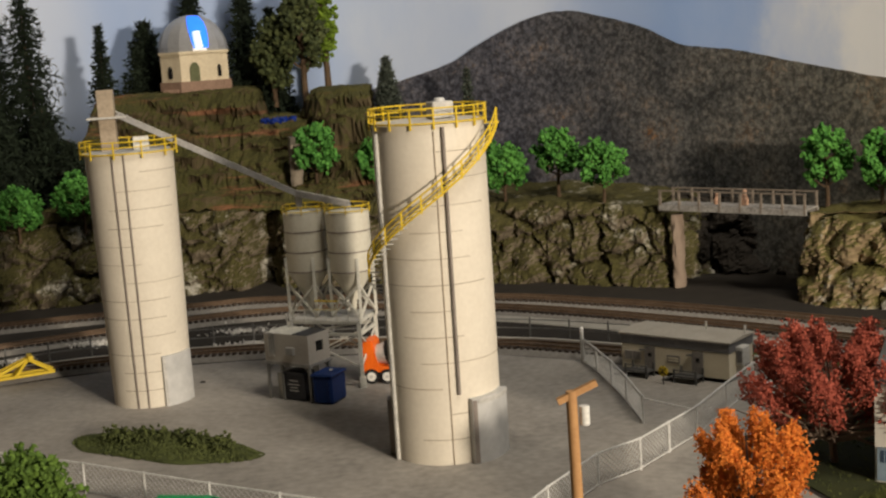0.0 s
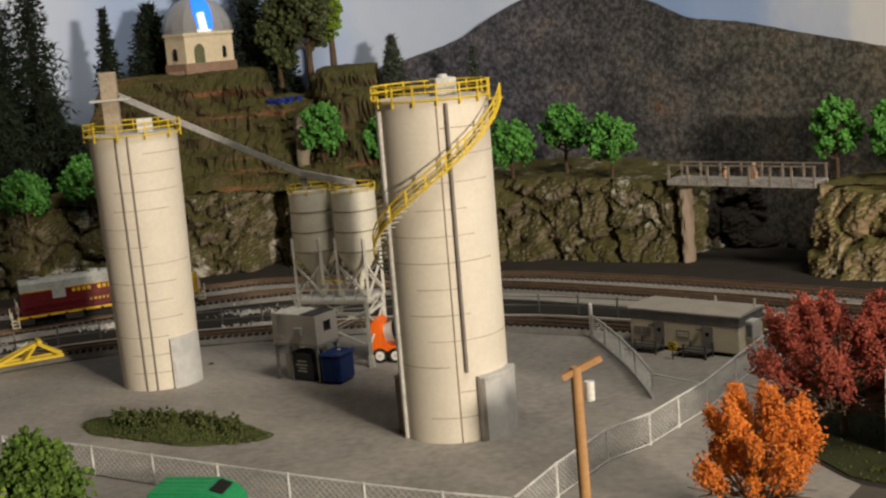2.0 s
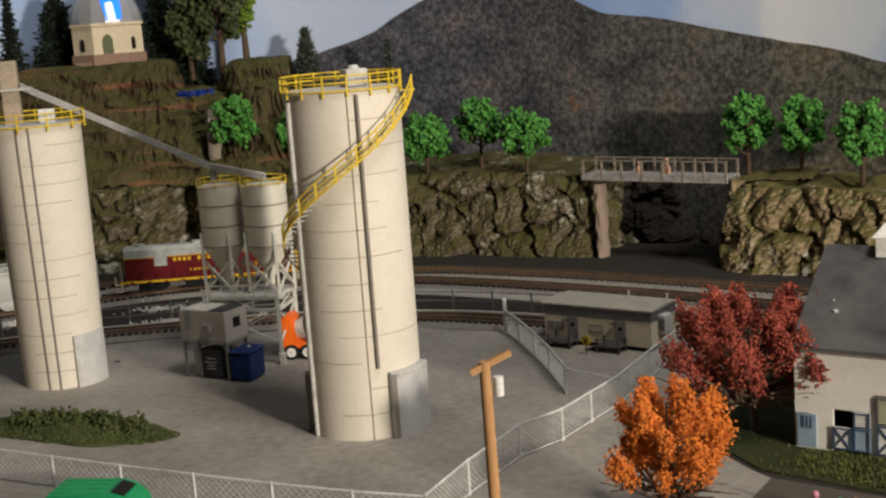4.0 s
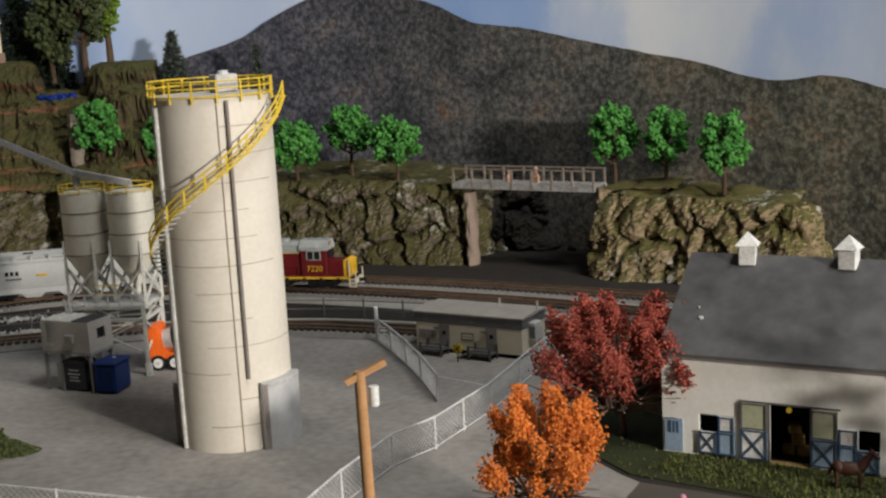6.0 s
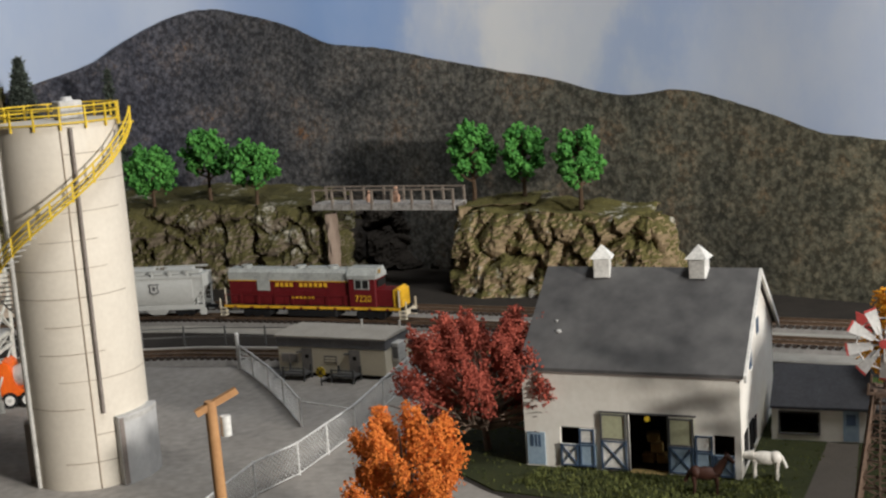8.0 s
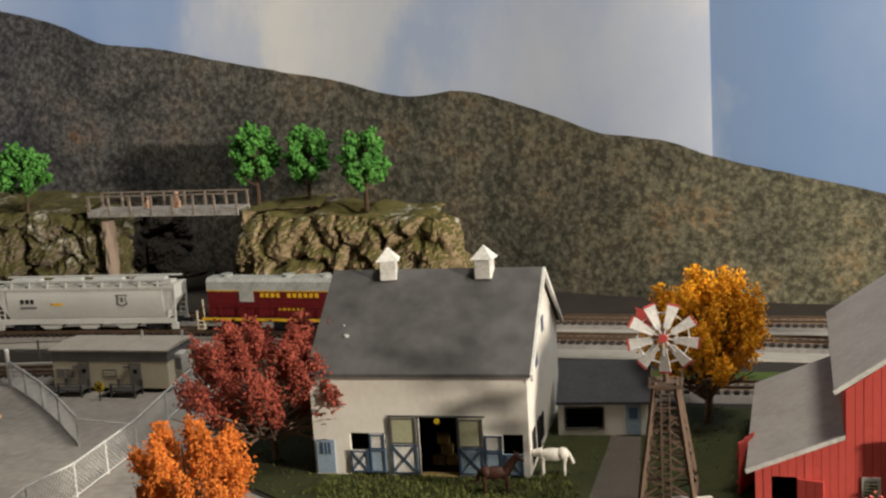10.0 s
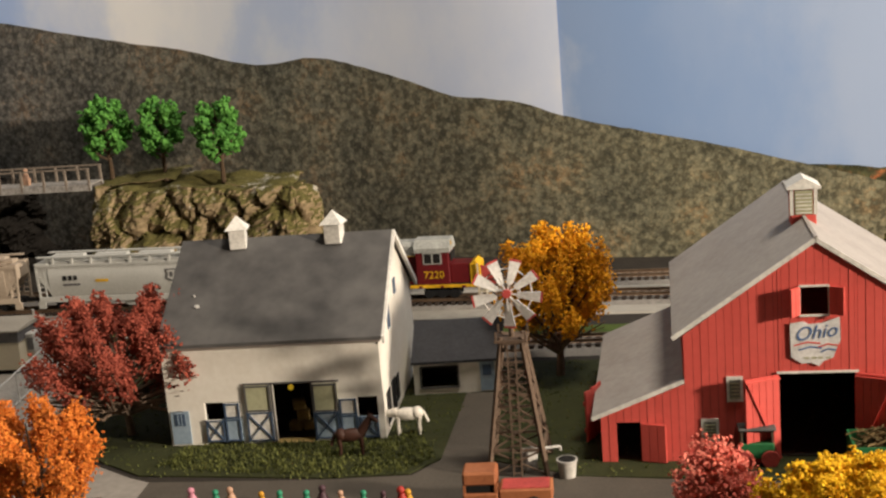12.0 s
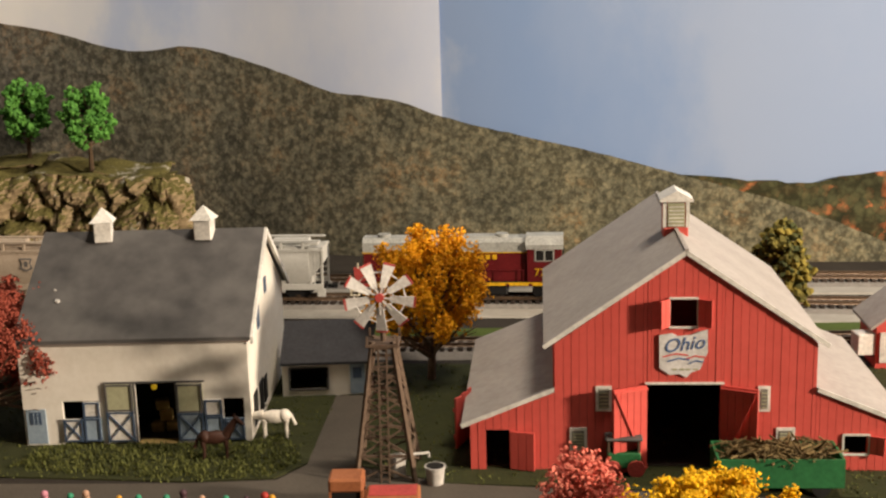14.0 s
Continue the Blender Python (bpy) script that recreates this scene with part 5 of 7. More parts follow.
for u, nm in ((0.1, "west_wall"), (WW - 0.1, "east_wall")):
    bm = B()
    prism(bm, [(0.2, 0), (WD, 0), (WD, WE), (WD / 2, WR - 0.1), (0.2, WE + 0.05)], u - 0.1, u + 0.1, SIDE)
    part(nm, bm, "whitewall", wb)
bm = B()
box(bm, WW / 2, WD - 0.1, 0, WW - 0.4, 0.2, WE)
part("back_wall", bm, "whitewall", wb)
# Floor and back panel carry the stall's inside shade in their colour.
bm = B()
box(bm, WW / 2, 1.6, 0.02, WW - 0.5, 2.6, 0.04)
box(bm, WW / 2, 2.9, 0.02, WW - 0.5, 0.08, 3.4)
part("stall_lining", bm, "inside_shade", wb)
for sgn_, nm in ((1, "front"), (-1, "back")):
    bm = B()
    f0, z_0 = (-0.12, WE - 0.02) if sgn_ > 0 else (WD + 0.35, WE - 0.2)
    prism(bm, [(f0, z_0), (WD / 2, WR), (WD / 2, WR + 0.14), (f0, z_0 + 0.13)], -0.12, WW + 0.16, SIDE)
    part("roof_slope", bm, "roofgrey", wb, smooth=False)
    bm = B()
    prism(bm, [(f0, z_0 - 0.14), (WD / 2, WR - 0.14), (WD / 2, WR + 0.13), (f0, z_0 + 0.12)], WW + 0.165, WW + 0.27, SIDE)
    part("verge_board", bm, "trim", wb, "white verge board")
for a in (WE - 0.12,):
    bm = B()
    strut(bm, (-0.1, -0.1, a + 0.06), (WW + 0.1, -0.1, a + 0.06), 0.06, 0.05)
    part("gutter_line", bm, "pipe", wb)

for u, v, r_ in ((1.15, 1.5, 0.11), (0.95, 1.95, 0.05)):
    bm = B()
    tube(bm, (u, v - 0.03, 4.06 + 0.667 * (v + 0.12) - 0.02), (u, v - 0.05, 4.06 + 0.667 * (v + 0.12) + 0.03), r_, r_ * 0.8, 12)
    part("paint_spot", bm, "cap", wb, "pale paint spot on the roof")


def barn_cupola(u, v, z, s, wall, roof, rz=0):
    bm = B()
    box(bm, u, v, z - 0.3, s, s, s * 0.75 + 0.3, rz, 0.02)
    c = part("cupola", bm, wall, wb, "white cupola")
    bm = B()
    q = Matrix.Translation((u, v, z + s * 0.75)) @ Matrix.Rotation(radians(45 + rz), 4, "Z")
    bmesh.ops.create_cone(bm, cap_ends=True, segments=4, radius1=s * 0.98, radius2=0.02, depth=s * 0.8, matrix=q @ Matrix.Translation((0, 0, s * 0.4)))
    part("cupola_roof", bm, roof, c)


barn_cupola(2.3, WD / 2 - 0.3, WR + 0.1, 0.66, "trim", "trim", 8)
barn_cupola(6.25, WD / 2 - 0.3, WR + 0.1, 0.66, "trim", "trim", -6)
for u0, u1, a, b, kind in ((0.1, 0.82, 0.1, 1.42, "bluepale"),):
    bm = B()
    box(bm, (u0 + u1) / 2, -0.03, a, u1 - u0, 0.06, b - a)
    d_ = part("side_door", bm, kind, wb, "pale blue side door")
    bm = B()
    box(bm, (u0 + u1) / 2, -0.07, 0.85, 0.4, 0.03, 0.48)
    part("pane", bm, "bluepaint", d_)
    for du in (-0.07, 0.07):
        bm = B()
        box(bm, (u0 + u1) / 2 + du, -0.09, 0.85, 0.025, 0.02, 0.48)
        part("muntin", bm, "bluepale", d_)


def stable_half(u0, u1, z0_, z1_, field, cross, frame_c="bluepaint", y=-0.04):
    bm = B()
    box(bm, (u0 + u1) / 2, y, z0_, u1 - u0, 0.06, z1_ - z0_)
    d_ = part("half_door", bm, field, wb)
    for a, b in (((u0, z0_ + 0.04), (u1, z0_ + 0.04)), ((u0, z1_ - 0.04), (u1, z1_ - 0.04)), ((u0 + 0.04, z0_), (u0 + 0.04, z1_)), ((u1 - 0.04, z0_), (u1 - 0.04, z1_))) + ((((u0, z0_), (u1, z1_)), ((u0, z1_), (u1, z0_))) if cross else ()):
        bm = B()
        strut(bm, (a[0], y - 0.045, a[1]), (b[0], y - 0.045, b[1]), 0.07, 0.05)
        part("door_batten", bm, frame_c, d_)
    return d_


stable_half(1.46, 2.18, 0.16, 1.03, "trim", True)
stable_half(2.23, 2.84, 0.16, 1.05, "bluepale", False)
stable_half(2.23, 2.84, 1.08, 1.68, "trim", False)
stable_half(3.08, 4.1, 0.12, 1.28, "trim", True)
stable_half(3.08, 4.1, 1.3, 2.34, "pane", False, "roofgrey")
stable_half(5.7, 6.66, 0.12, 1.18, "bluepale", True)
stable_half(5.7, 6.66, 1.2, 2.3, "pane", False, "roofgrey")
stable_half(6.7, 7.36, 0.12, 1.02, "bluepale", False)
stable_half(6.7, 7.36, 1.04, 1.68, "trim", False)
stable_half(7.39, 8.13, 0.12, 0.95, "bluepale", True)
for u in (4.14, 5.68):
    bm = B()
    box(bm, u, -0.02, 0, 0.07, 0.08, 2.35)
    part("door_jamb", bm, "roofgrey", wb)
bm = B()
box(bm, 4.9, -0.04, 2.36, 3.7, 0.06, 0.06)
part("door_track", bm, "roofgrey", wb)
bm = B()
box(bm, 4.9, 0.12, 0, 1.45, 0.5, 0.06)
part("sill", bm, "hay", wb)
bm = B()
tube(bm, (4.9, -0.05, 2.2), (4.9, 0.02, 2.2), 0.11, n=8)
part("star", bm, "yellow", wb, "small yellow star")
lam = thing("hay_bales", *[float(v) for v in (16.8 + 4.6 * math.cos(radians(-38)) + 1.2 * math.sin(radians(38)), -7.7 + 4.6 * math.sin(radians(-38)) + 1.2 * math.cos(radians(38)))], 0.06, -38, "tan hay bales stacked inside the barn door", "hay")
for k, (x, z) in enumerate(((-0.3, 0), (0.25, 0), (0.0, 0.4), (-0.15, 0.8))):
    bm = B()
    box(bm, x, 0.06 * k, z, 0.5, 0.45, 0.38, 6 * k, 0.05)
    part("bale", bm, "hay", lam)
for v, z, a, b in ((1.1, 0.3, 0.8, 1.25), (2.4, 0.3, 0.8, 1.25), (2.6, 3.6, 0.5, 0.9), (4.6, 4.5, 0.5, 0.6), (3.4, 0.4, 0.7, 1.0)):
    bm = B()
    box(bm, WW + 0.01, v, z, 0.06, a, b)
    w_ = part("side_window", bm, "bluepaint" if z > 1 else "dark", wb)
    bm = B()
    box(bm, WW + 0.03, v, z - 0.06, 0.06, a + 0.12, 0.06)
    part("sill", bm, "trim", w_)

# lean-to shed beside the white barn
a38 = radians(-38)
def on_wb(u, v):
    return 16.8 + u * math.cos(a38) - v * math.sin(a38), -7.7 + u * math.sin(a38) + v * math.cos(a38)


sh = thing("shed", *on_wb(8.5, 4.8), 0, -36, "low white shed with a dark roof by the barn", "shed")
for u0, u1, a, b in ((0, 3.6, 1.2, 1.45), (0, 0.3, 0, 1.2), (1.85, 3.6, 0, 1.2), (0.3, 1.85, 0, 0.3)):
    bm = B()
    box(bm, (u0 + u1) / 2, 0.06, a, u1 - u0, 0.12, b - a)
    part("wall_panel", bm, "whitewall", sh)
for u in (0.06, 3.54):
    bm = B()
    prism(bm, [(0.12, 0), (2.2, 0), (2.2, 2.35), (0.12, 1.45)], u - 0.06, u + 0.06, SIDE)
    part("end_wall", bm, "whitewall", sh)
# Back wall coloured near-black for the shade inside, unlike the white walls.
bm = B()
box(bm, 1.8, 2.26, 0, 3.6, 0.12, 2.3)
part("back_wall", bm, "inside_shade", sh)
bm = B()
prism(bm, [(-0.15, 1.36), (2.35, 2.45), (2.35, 2.55), (-0.15, 1.47)], -0.05, 3.75, SIDE)
part("roof", bm, "roofshed", sh)
bm = B()
box(bm, 3.05, -0.03, 0.08, 0.6, 0.06, 1.25)
d_ = part("door", bm, "bluepale", sh, "pale blue door")
bm = B()
box(bm, 3.05, -0.07, 0.75, 0.36, 0.02, 0.45)
part("pane", bm, "bluepaint", d_)
for a, b in (((0.3, 0.3), (1.85, 0.3)), ((0.3, 1.22), (1.85, 1.22)), ((0.3, 0.3), (0.3, 1.22)), ((1.85, 0.3), (1.85, 1.22))):
    bm = B()
    strut(bm, (a[0], -0.02, a[1]), (b[0], -0.02, b[1]), 0.07, 0.06)
    part("window_trim", bm, "roofgrey", sh)

# red barn, board by board
rb = thing("red_barn", 33.0, -24.75, 0, -41.5, "red board barn with grey roofs and open doors", "barn")
HOLES = [(-1.23, 1.19, 0, 3.08), (-0.53, 0.4, 5.05, 6.05), (-6.62, -5.85, 0, 1.45), (5.25, 6.1, 0.6, 1.3)]


def top_of(u):
    if abs(u) <= 4.32:
        return 7.5 - abs(u) * 0.70
    return 2.78 - (abs(u) - 4.32) * 0.40


def spans(u0, u1):
    cuts = sorted((a, b) for l, r, a, b in HOLES if l < (u0 + u1) / 2 < r)
    z, out = 0.0, []
    for a, b in cuts:
        if a > z + 0.02:
            out.append((z, a, False))
        z = b
    out.append((z, None, True))
    return out


edges = sorted({round(-7.2 + 0.265 * k, 3) for k in range(55)} | {e for h in HOLES for e in h[:2]} | {-4.32, 4.32, 7.2, -7.2})
edges = [e for k, e in enumerate(edges) if k == 0 or e - edges[k - 1] > 0.09 or e in (-4.32, 4.32)]
backing, rnd = B(), random.Random(8)
fw = None
boards = []
for u0, u1 in zip(edges, edges[1:]):
    if u1 - u0 < 0.02:
        continue
    for a, b, open_top in spans(u0, u1):
        t0, t1 = (top_of(u0 + 1e-4), top_of(u1 - 1e-4)) if open_top else (b, b)
        poly = [(u0, a), (u1, a), (u1, t1), (u0, t0)]
        boards.append((u0, u1, a, t0, t1))
prism(backing, [(-7.2, 0.0), (-7.19, 0.0), (-7.19, top_of(-7.19)), (-7.2, top_of(-7.2))], 0.0, 0.12)
fw = part("front_wall", backing, "red", rb)
for u0, u1, a, t0, t1 in boards:
    bm = B()
    y = -0.05 - rnd.uniform(0, 0.014)
    prism(bm, [(u0 + 0.006, a), (u1 - 0.006, a), (u1 - 0.006, t1), (u0 + 0.006, t0)], y, 0.12)
    part("board", bm, "red", fw)
RD = 10.4
for u in (-4.3, 4.3):
    bm = B()
    prism(bm, [(0.12, 0), (RD, 0), (RD, 4.4), (0.12, 4.4)], u - 0.06, u + 0.06, SIDE)
    part("side_wall", bm, "red", rb)
for u in (-7.15, 7.15):
    bm = B()
    prism(bm, [(0.12, 0), (9.6, 0), (9.6, 1.6), (0.12, 1.6)], u - 0.06, u + 0.06, SIDE)
    part("lean_wall", bm, "red", rb)
bm = B()
prism(bm, [(-4.3, 0), (4.3, 0), (4.3, 4.4), (0, 7.4), (-4.3, 4.4)], RD - 0.1, RD)
part("back_wall", bm, "red", rb)
# Floor colour holds the shade of the unlit barn inside.
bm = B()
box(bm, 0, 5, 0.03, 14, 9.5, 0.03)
part("barn_floor", bm, "inside_shade", rb)
for s_ in (-1, 1):
    bm = B()
    prism(bm, [(0, 7.52), (s_ * 4.68, 4.33), (s_ * 4.68, 4.48), (0, 7.68)], -0.11, RD + 0.2)
    part("roof_slope", bm, "tinroof", rb)
    bm = B()
    strut(bm, (0, -0.14, 7.60), (s_ * 4.68, -0.14, 4.40), 0.05, 0.15)
    part("barge_board", bm, "trim", rb, "white barge board")
    bm = B()
    prism(bm, [(s_ * 4.33, 2.84), (s_ * 7.5, 1.55), (s_ * 7.5, 1.68), (s_ * 4.33, 2.97)], -0.11, 9.75)
    part("lean_roof", bm, "tinroof", rb)
    bm = B()
    strut(bm, (s_ * 4.36, -0.14, 2.90), (s_ * 7.5, -0.14, 1.61), 0.05, 0.14)
    part("lean_barge_board", bm, "trim", rb)
bm = B()
strut(bm, (0, -0.2, 7.70), (0, RD, 7.70), 0.12, 0.06)
part("ridge_cap", bm, "tinroof", rb)
# cupola
cz = 7.35
bm = B()
box(bm, 0, 3.6, cz, 0.85, 0.85, 1.35, 0, 0.02)
cp = part("cupola", bm, "red", rb)
for su in (-0.4, 0.4):
    bm = B()
    box(bm, su, 3.16, cz + 0.4, 0.12, 0.06, 0.95)
    part("corner_board", bm, "trim", cp)
bm = B()
box(bm, 0, 3.15, cz + 0.42, 0.6, 0.06, 0.85)
lv = part("louvre", bm, "pane", cp, "pale louvred vent")
for k in range(6):
    bm = B()
    box(bm, 0, 3.11, cz + 0.46 + 0.13 * k, 0.52, 0.05, 0.035)
    part("slat", bm, "trim", cp)
bm = B()
prism(bm, [(-0.58, cz + 1.32), (0.58, cz + 1.32), (0.58, cz + 1.4), (0, cz + 1.72), (-0.58, cz + 1.4)], 3.0, 4.2)
part("cupola_roof", bm, "trim", cp)


def leaf_door(name, hinge, width, z0_, z1_, angle, side, brace=True, label=""):
    """A board door hinged at u = hinge, opening to side (-1 or 1), swung angle degrees off the wall."""
    q = Matrix.Translation((hinge, -0.08, 0)) @ Matrix.Rotation(radians(angle if side < 0 else -angle), 4, "Z")
    n = max(2, round(width / 0.27))
    bm = B()
    box(bm, side * width / 2, 0, z0_, width, 0.05, z1_ - z0_, m=q)
    d_ = part(name, bm, "red", rb, label)
    for k in range(n):
        bm = B()
        box(bm, side * width * (k + 0.5) / n, -0.04, z0_ + 0.01, width / n - 0.02, 0.04, z1_ - z0_ - 0.02, m=q)
        part("board", bm, "red", d_)
    if brace:
        for a, b in (((0, z0_ + 0.1), (width, z0_ + 0.1)), ((0, z1_ - 0.1), (width, z1_ - 0.1)), ((0.05, z0_ + 0.1), (width - 0.05, z1_ - 0.1))):
            bm = B()
            p0, p1 = q @ Vector((side * a[0], -0.075, a[1])), q @ Vector((side * b[0], -0.075, b[1]))
            strut(bm, p0, p1, 0.11, 0.05)
            part("brace", bm, "red", d_)


leaf_door("barn_door", -1.25, 1.25, 0.08, 3.05, 24, -1, label="open red plank door")
leaf_door("barn_door", 1.21, 1.25, 0.08, 3.05, 24, 1, label="open red plank door")
leaf_door("loft_shutter", -0.55, 0.48, 5.08, 6.03, 48, -1, False)
leaf_door("loft_shutter", 0.42, 0.5, 5.08, 6.03, 30, 1, False)
leaf_door("lean_door", -5.83, 0.85, 0.06, 1.42, 14, 1, False)
leaf_door("hatch_shutter", 6.12, 0.5, 0.62, 1.28, 25, 1, False)
bm = B()
strut(bm, (-1.3, -0.1, 3.12), (1.3, -0.1, 3.12), 0.05, 0.07)
part("door_track", bm, "trim", rb)
for u0, u1, a, b in ((-2.94, -2.41, 2.13, 3.02), (-3.82, -3.24, 0.73, 1.54), (2.42, 2.82, 2.12, 3.01), (3.05, 3.67, 0.79, 1.55)):
    bm = B()
    box(bm, (u0 + u1) / 2, -0.07, a, u1 - u0, 0.06, b - a)
    w_ = part("window", bm, "trim", rb, "white framed louvred window")
    bm = B()
    box(bm, (u0 + u1) / 2, -0.105, a + 0.1, u1 - u0 - 0.18, 0.02, b - a - 0.2)
    part("louvre", bm, "louvre", w_)
    for k in range(5):
        bm = B()
        box(bm, (u0 + u1) / 2, -0.12, a + 0.13 + (b - a - 0.25) * k / 5, u1 - u0 - 0.2, 0.03, 0.03)
        part("slat", bm, "pane", w_)
for e in ((5.25, 0.6, 6.1, 0.6), (5.25, 1.3, 6.1, 1.3), (5.25, 0.6, 5.25, 1.3), (6.1, 0.6, 6.1, 1.3), (-0.53, 5.05, 0.4, 5.05), (-0.53, 6.05, 0.4, 6.05), (-0.53, 5.05, -0.53, 6.05), (0.4, 5.05, 0.4, 6.05)):
    bm = B()
    strut(bm, (e[0], -0.09, e[1]), (e[2], -0.09, e[3]), 0.06, 0.06)
    part("opening_trim", bm, "trim", rb)
# state-shaped sign
bm = B()
prism(bm, [(-0.86, 4.80), (-0.45, 4.86), (-0.25, 4.76), (0.2, 4.80), (0.45, 4.9), (0.72, 4.98), (0.74, 4.2), (0.62, 3.95), (0.5, 3.6), (0.2, 3.5), (0.05, 3.32), (-0.2, 3.45), (-0.5, 3.42), (-0.84, 3.66)], -0.12, -0.085)
sg = part("state_sign", bm, "signwhite", rb, "white state-shaped sign with blue script")
lettering("Ohio", 0.66, "signblue", sg, pose(-0.05 * CM, -0.13 * CM, 4.27 * CM, 90, -7, 0), "blue script word", 0.4)
for z, x0, x1, mt in ((4.08, -0.75, 0.1, "red"), (4.0, 0.0, 0.66, "red"), (3.92, -0.6, 0.15, "signblue"), (3.84, 0.1, 0.6, "signblue")):
    bm = B()
    prism(bm, [(x0, z - 0.06), ((x0 + x1) / 2, z + 0.05), (x1, z), (x1, z + 0.05), ((x0 + x1) / 2, z + 0.10), (x0, z - 0.01)], -0.135, -0.12)
    part("wave_stripe", bm, mt, sg)
for x in (-0.35, -0.1, 0.1, 0.35):
    bm = B()
    box(bm, x, -0.125, 3.58, 0.16, 0.01, 0.06)
    part("small_print", bm, "pane", sg)

# open side gate beside the lean-to
gt = thing("barn_gate", 28.0, -18.4, 0, 28, "weathered red board gate leaning open", "gate")
for k in range(5):
    bm = B()
    box(bm, 0.5 + 0.28 * k, 0, 0, 0.26, 0.06, 1.9 - 0.04 * (k % 2))
    part("board", bm, "red", gt)
for z in (0.4, 1.4):
    bm = B()
    box(bm, 1.05, 0.05, z, 1.4, 0.06, 0.14)
    part("brace", bm, "red", gt)

# windmill
M["millwood"] = mat("mill_timber", (0.155, 0.105, 0.072), 0.85, second=(0.06, 0.04, 0.028), scale=2, amount=0.8)
M["millwhite"] = mat("mill_white", (0.78, 0.76, 0.72), 0.5)
M["tipred"] = mat("mill_red", (0.52, 0.08, 0.07), 0.55)
wm = thing("windmill", 25.35, -18.25, 0, -40, "weathered timber windmill tower with a white wheel", "windmill")
foot, head, HT = 1.0, 0.34, 4.75
def leg(k, z):
    s = foot + (head - foot) * z / HT
    return Vector(((-1, 1, 1, -1)[k] * s, (-1, -1, 1, 1)[k] * s, z))


for k in range(4):
    bm = B()
    strut(bm, leg(k, 0), leg(k, HT), 0.13)
    part("leg", bm, "millwood", wm)
    for z in (0.9, 1.9, 2.8, 3.6, 4.3):
        bm = B()
        strut(bm, leg(k, z), leg((k + 1) % 4, z), 0.08)
        part("girt", bm, "millwood", wm)
    for z, z2 in ((0.05, 0.9), (0.9, 1.9), (1.9, 2.8), (2.8, 3.6)):
        for s_ in (0, 1):
            bm = B()
            strut(bm, leg((k + s_) % 4, z), leg((k + 1 - s_) % 4, z2), 0.055)
            part("brace", bm, "millwood", wm)
bm = B()
box(bm, 0, 0, HT - 0.15, 1.1, 1.1, 0.09)
part("platform", bm, "millwood", wm)
for x in (-0.5, 0.5):
    for y in (-0.5, 0.5):
        bm = B()
        box(bm, x, y, HT - 0.06, 0.06, 0.06, 0.3)
        part("platform_post", bm, "millwood", wm)
bm = B()
tube(bm, (0, 0, HT - 0.1), (0, 0, 6.35), 0.09, n=8)
part("mast", bm, "millwood", wm)
for s_ in (-0.14, 0.14):
    bm = B()
    strut(bm, (s_, -foot - 0.05, 0), (s_, -head - 0.12, HT - 0.1), 0.05)
    part("ladder_rail", bm, "millwood", wm)
for k in range(20):
    z = 0.15 + 0.23 * k
    bm = B()
    y = -(foot + (head - foot) * z / HT) - 0.08
    strut(bm, (-0.14, y, z), (0.14, y, z), 0.035)
    part("rung", bm, "millwood", wm)
bm = B()
tube(bm, (0, -0.62, 6.35), (0, 0.3, 6.35), 0.09, n=10)
part("axle", bm, "millwood", wm)
wheel_ = None
bm = B()
tube(bm, (0, -0.72, 6.35), (0, -0.55, 6.35), 0.15, n=12)
wheel_ = part("wheel", bm, "tipred", wm, "white wheel with red tips")
for k in range(9):
    a = math.tau * k / 9 + 0.32
    q = Matrix.Translation((0, -0.62, 6.35)) @ Matrix.Rotation(a, 4, "Y")
    tw = Matrix.Rotation(radians(16), 4, "Z")
    for nm, r0, r1, w0, w1, mt in (("blade", 0.34, 1.13, 0.10, 0.20, "millwhite"), ("blade_tip", 1.13, 1.2, 0.20, 0.205, "tipred")):
        bm = B()
        faces(bm, [q @ tw @ Vector(v) for v in ((-w0, -0.015, r0), (w0, -0.015, r0), (w1, -0.015, r1), (-w1, -0.015, r1), (-w0, 0.015, r0), (w0, 0.015, r0), (w1, 0.015, r1), (-w1, 0.015, r1))],
              [(0, 1, 2, 3), (7, 6, 5, 4), (0, 4, 5, 1), (1, 5, 6, 2), (2, 6, 7, 3), (3, 7, 4, 0)])
        part(nm, bm, mt, wheel_)
    bm = B()
    strut(bm, q @ Vector((0, 0, 0.1)), q @ Vector((0, 0, 0.6)), 0.05)
    part("spoke", bm, "millwhite", wheel_)
for r in (0.45, 0.85):
    bm = B()
    pipe_line(bm, [(r * math.cos(k * math.tau / 18), -0.58, 6.35 + r * math.sin(k * math.tau / 18)) for k in range(19)], 0.025)
    part("hoop", bm, "millwhite", wheel_)
bm = B()
strut(bm, (0, 0.2, 6.35), (-0.7, 1.3, 6.45), 0.06)
part("tail_boom", bm, "millwood", wm)
bm = B()
prism(bm, [(-0.55, 6.25), (-1.0, 6.15), (-1.05, 6.95), (-0.55, 6.75)], 1.2, 1.24)
part("tail_vane", bm, "tipred", wm, "dark red tail vane")
# water pipe and bucket
wp = thing("water_pipe", 25.7, -18.9, 0, -25, "pale water pipe from the pump", "pipe")
bm = B()
tube(bm, (-0.4, 0, 0.7), (0.75, 0, 0.7), 0.05)
tube(bm, (0.75, 0, 0.7), (0.75, 0, 0.55), 0.05)
part("spout", bm, "cap", wp)
bm = B()
box(bm, -0.35, 0, 0, 0.5, 0.4, 0.75, 10, 0.05)
part("pump_block", bm, "cap", wp)
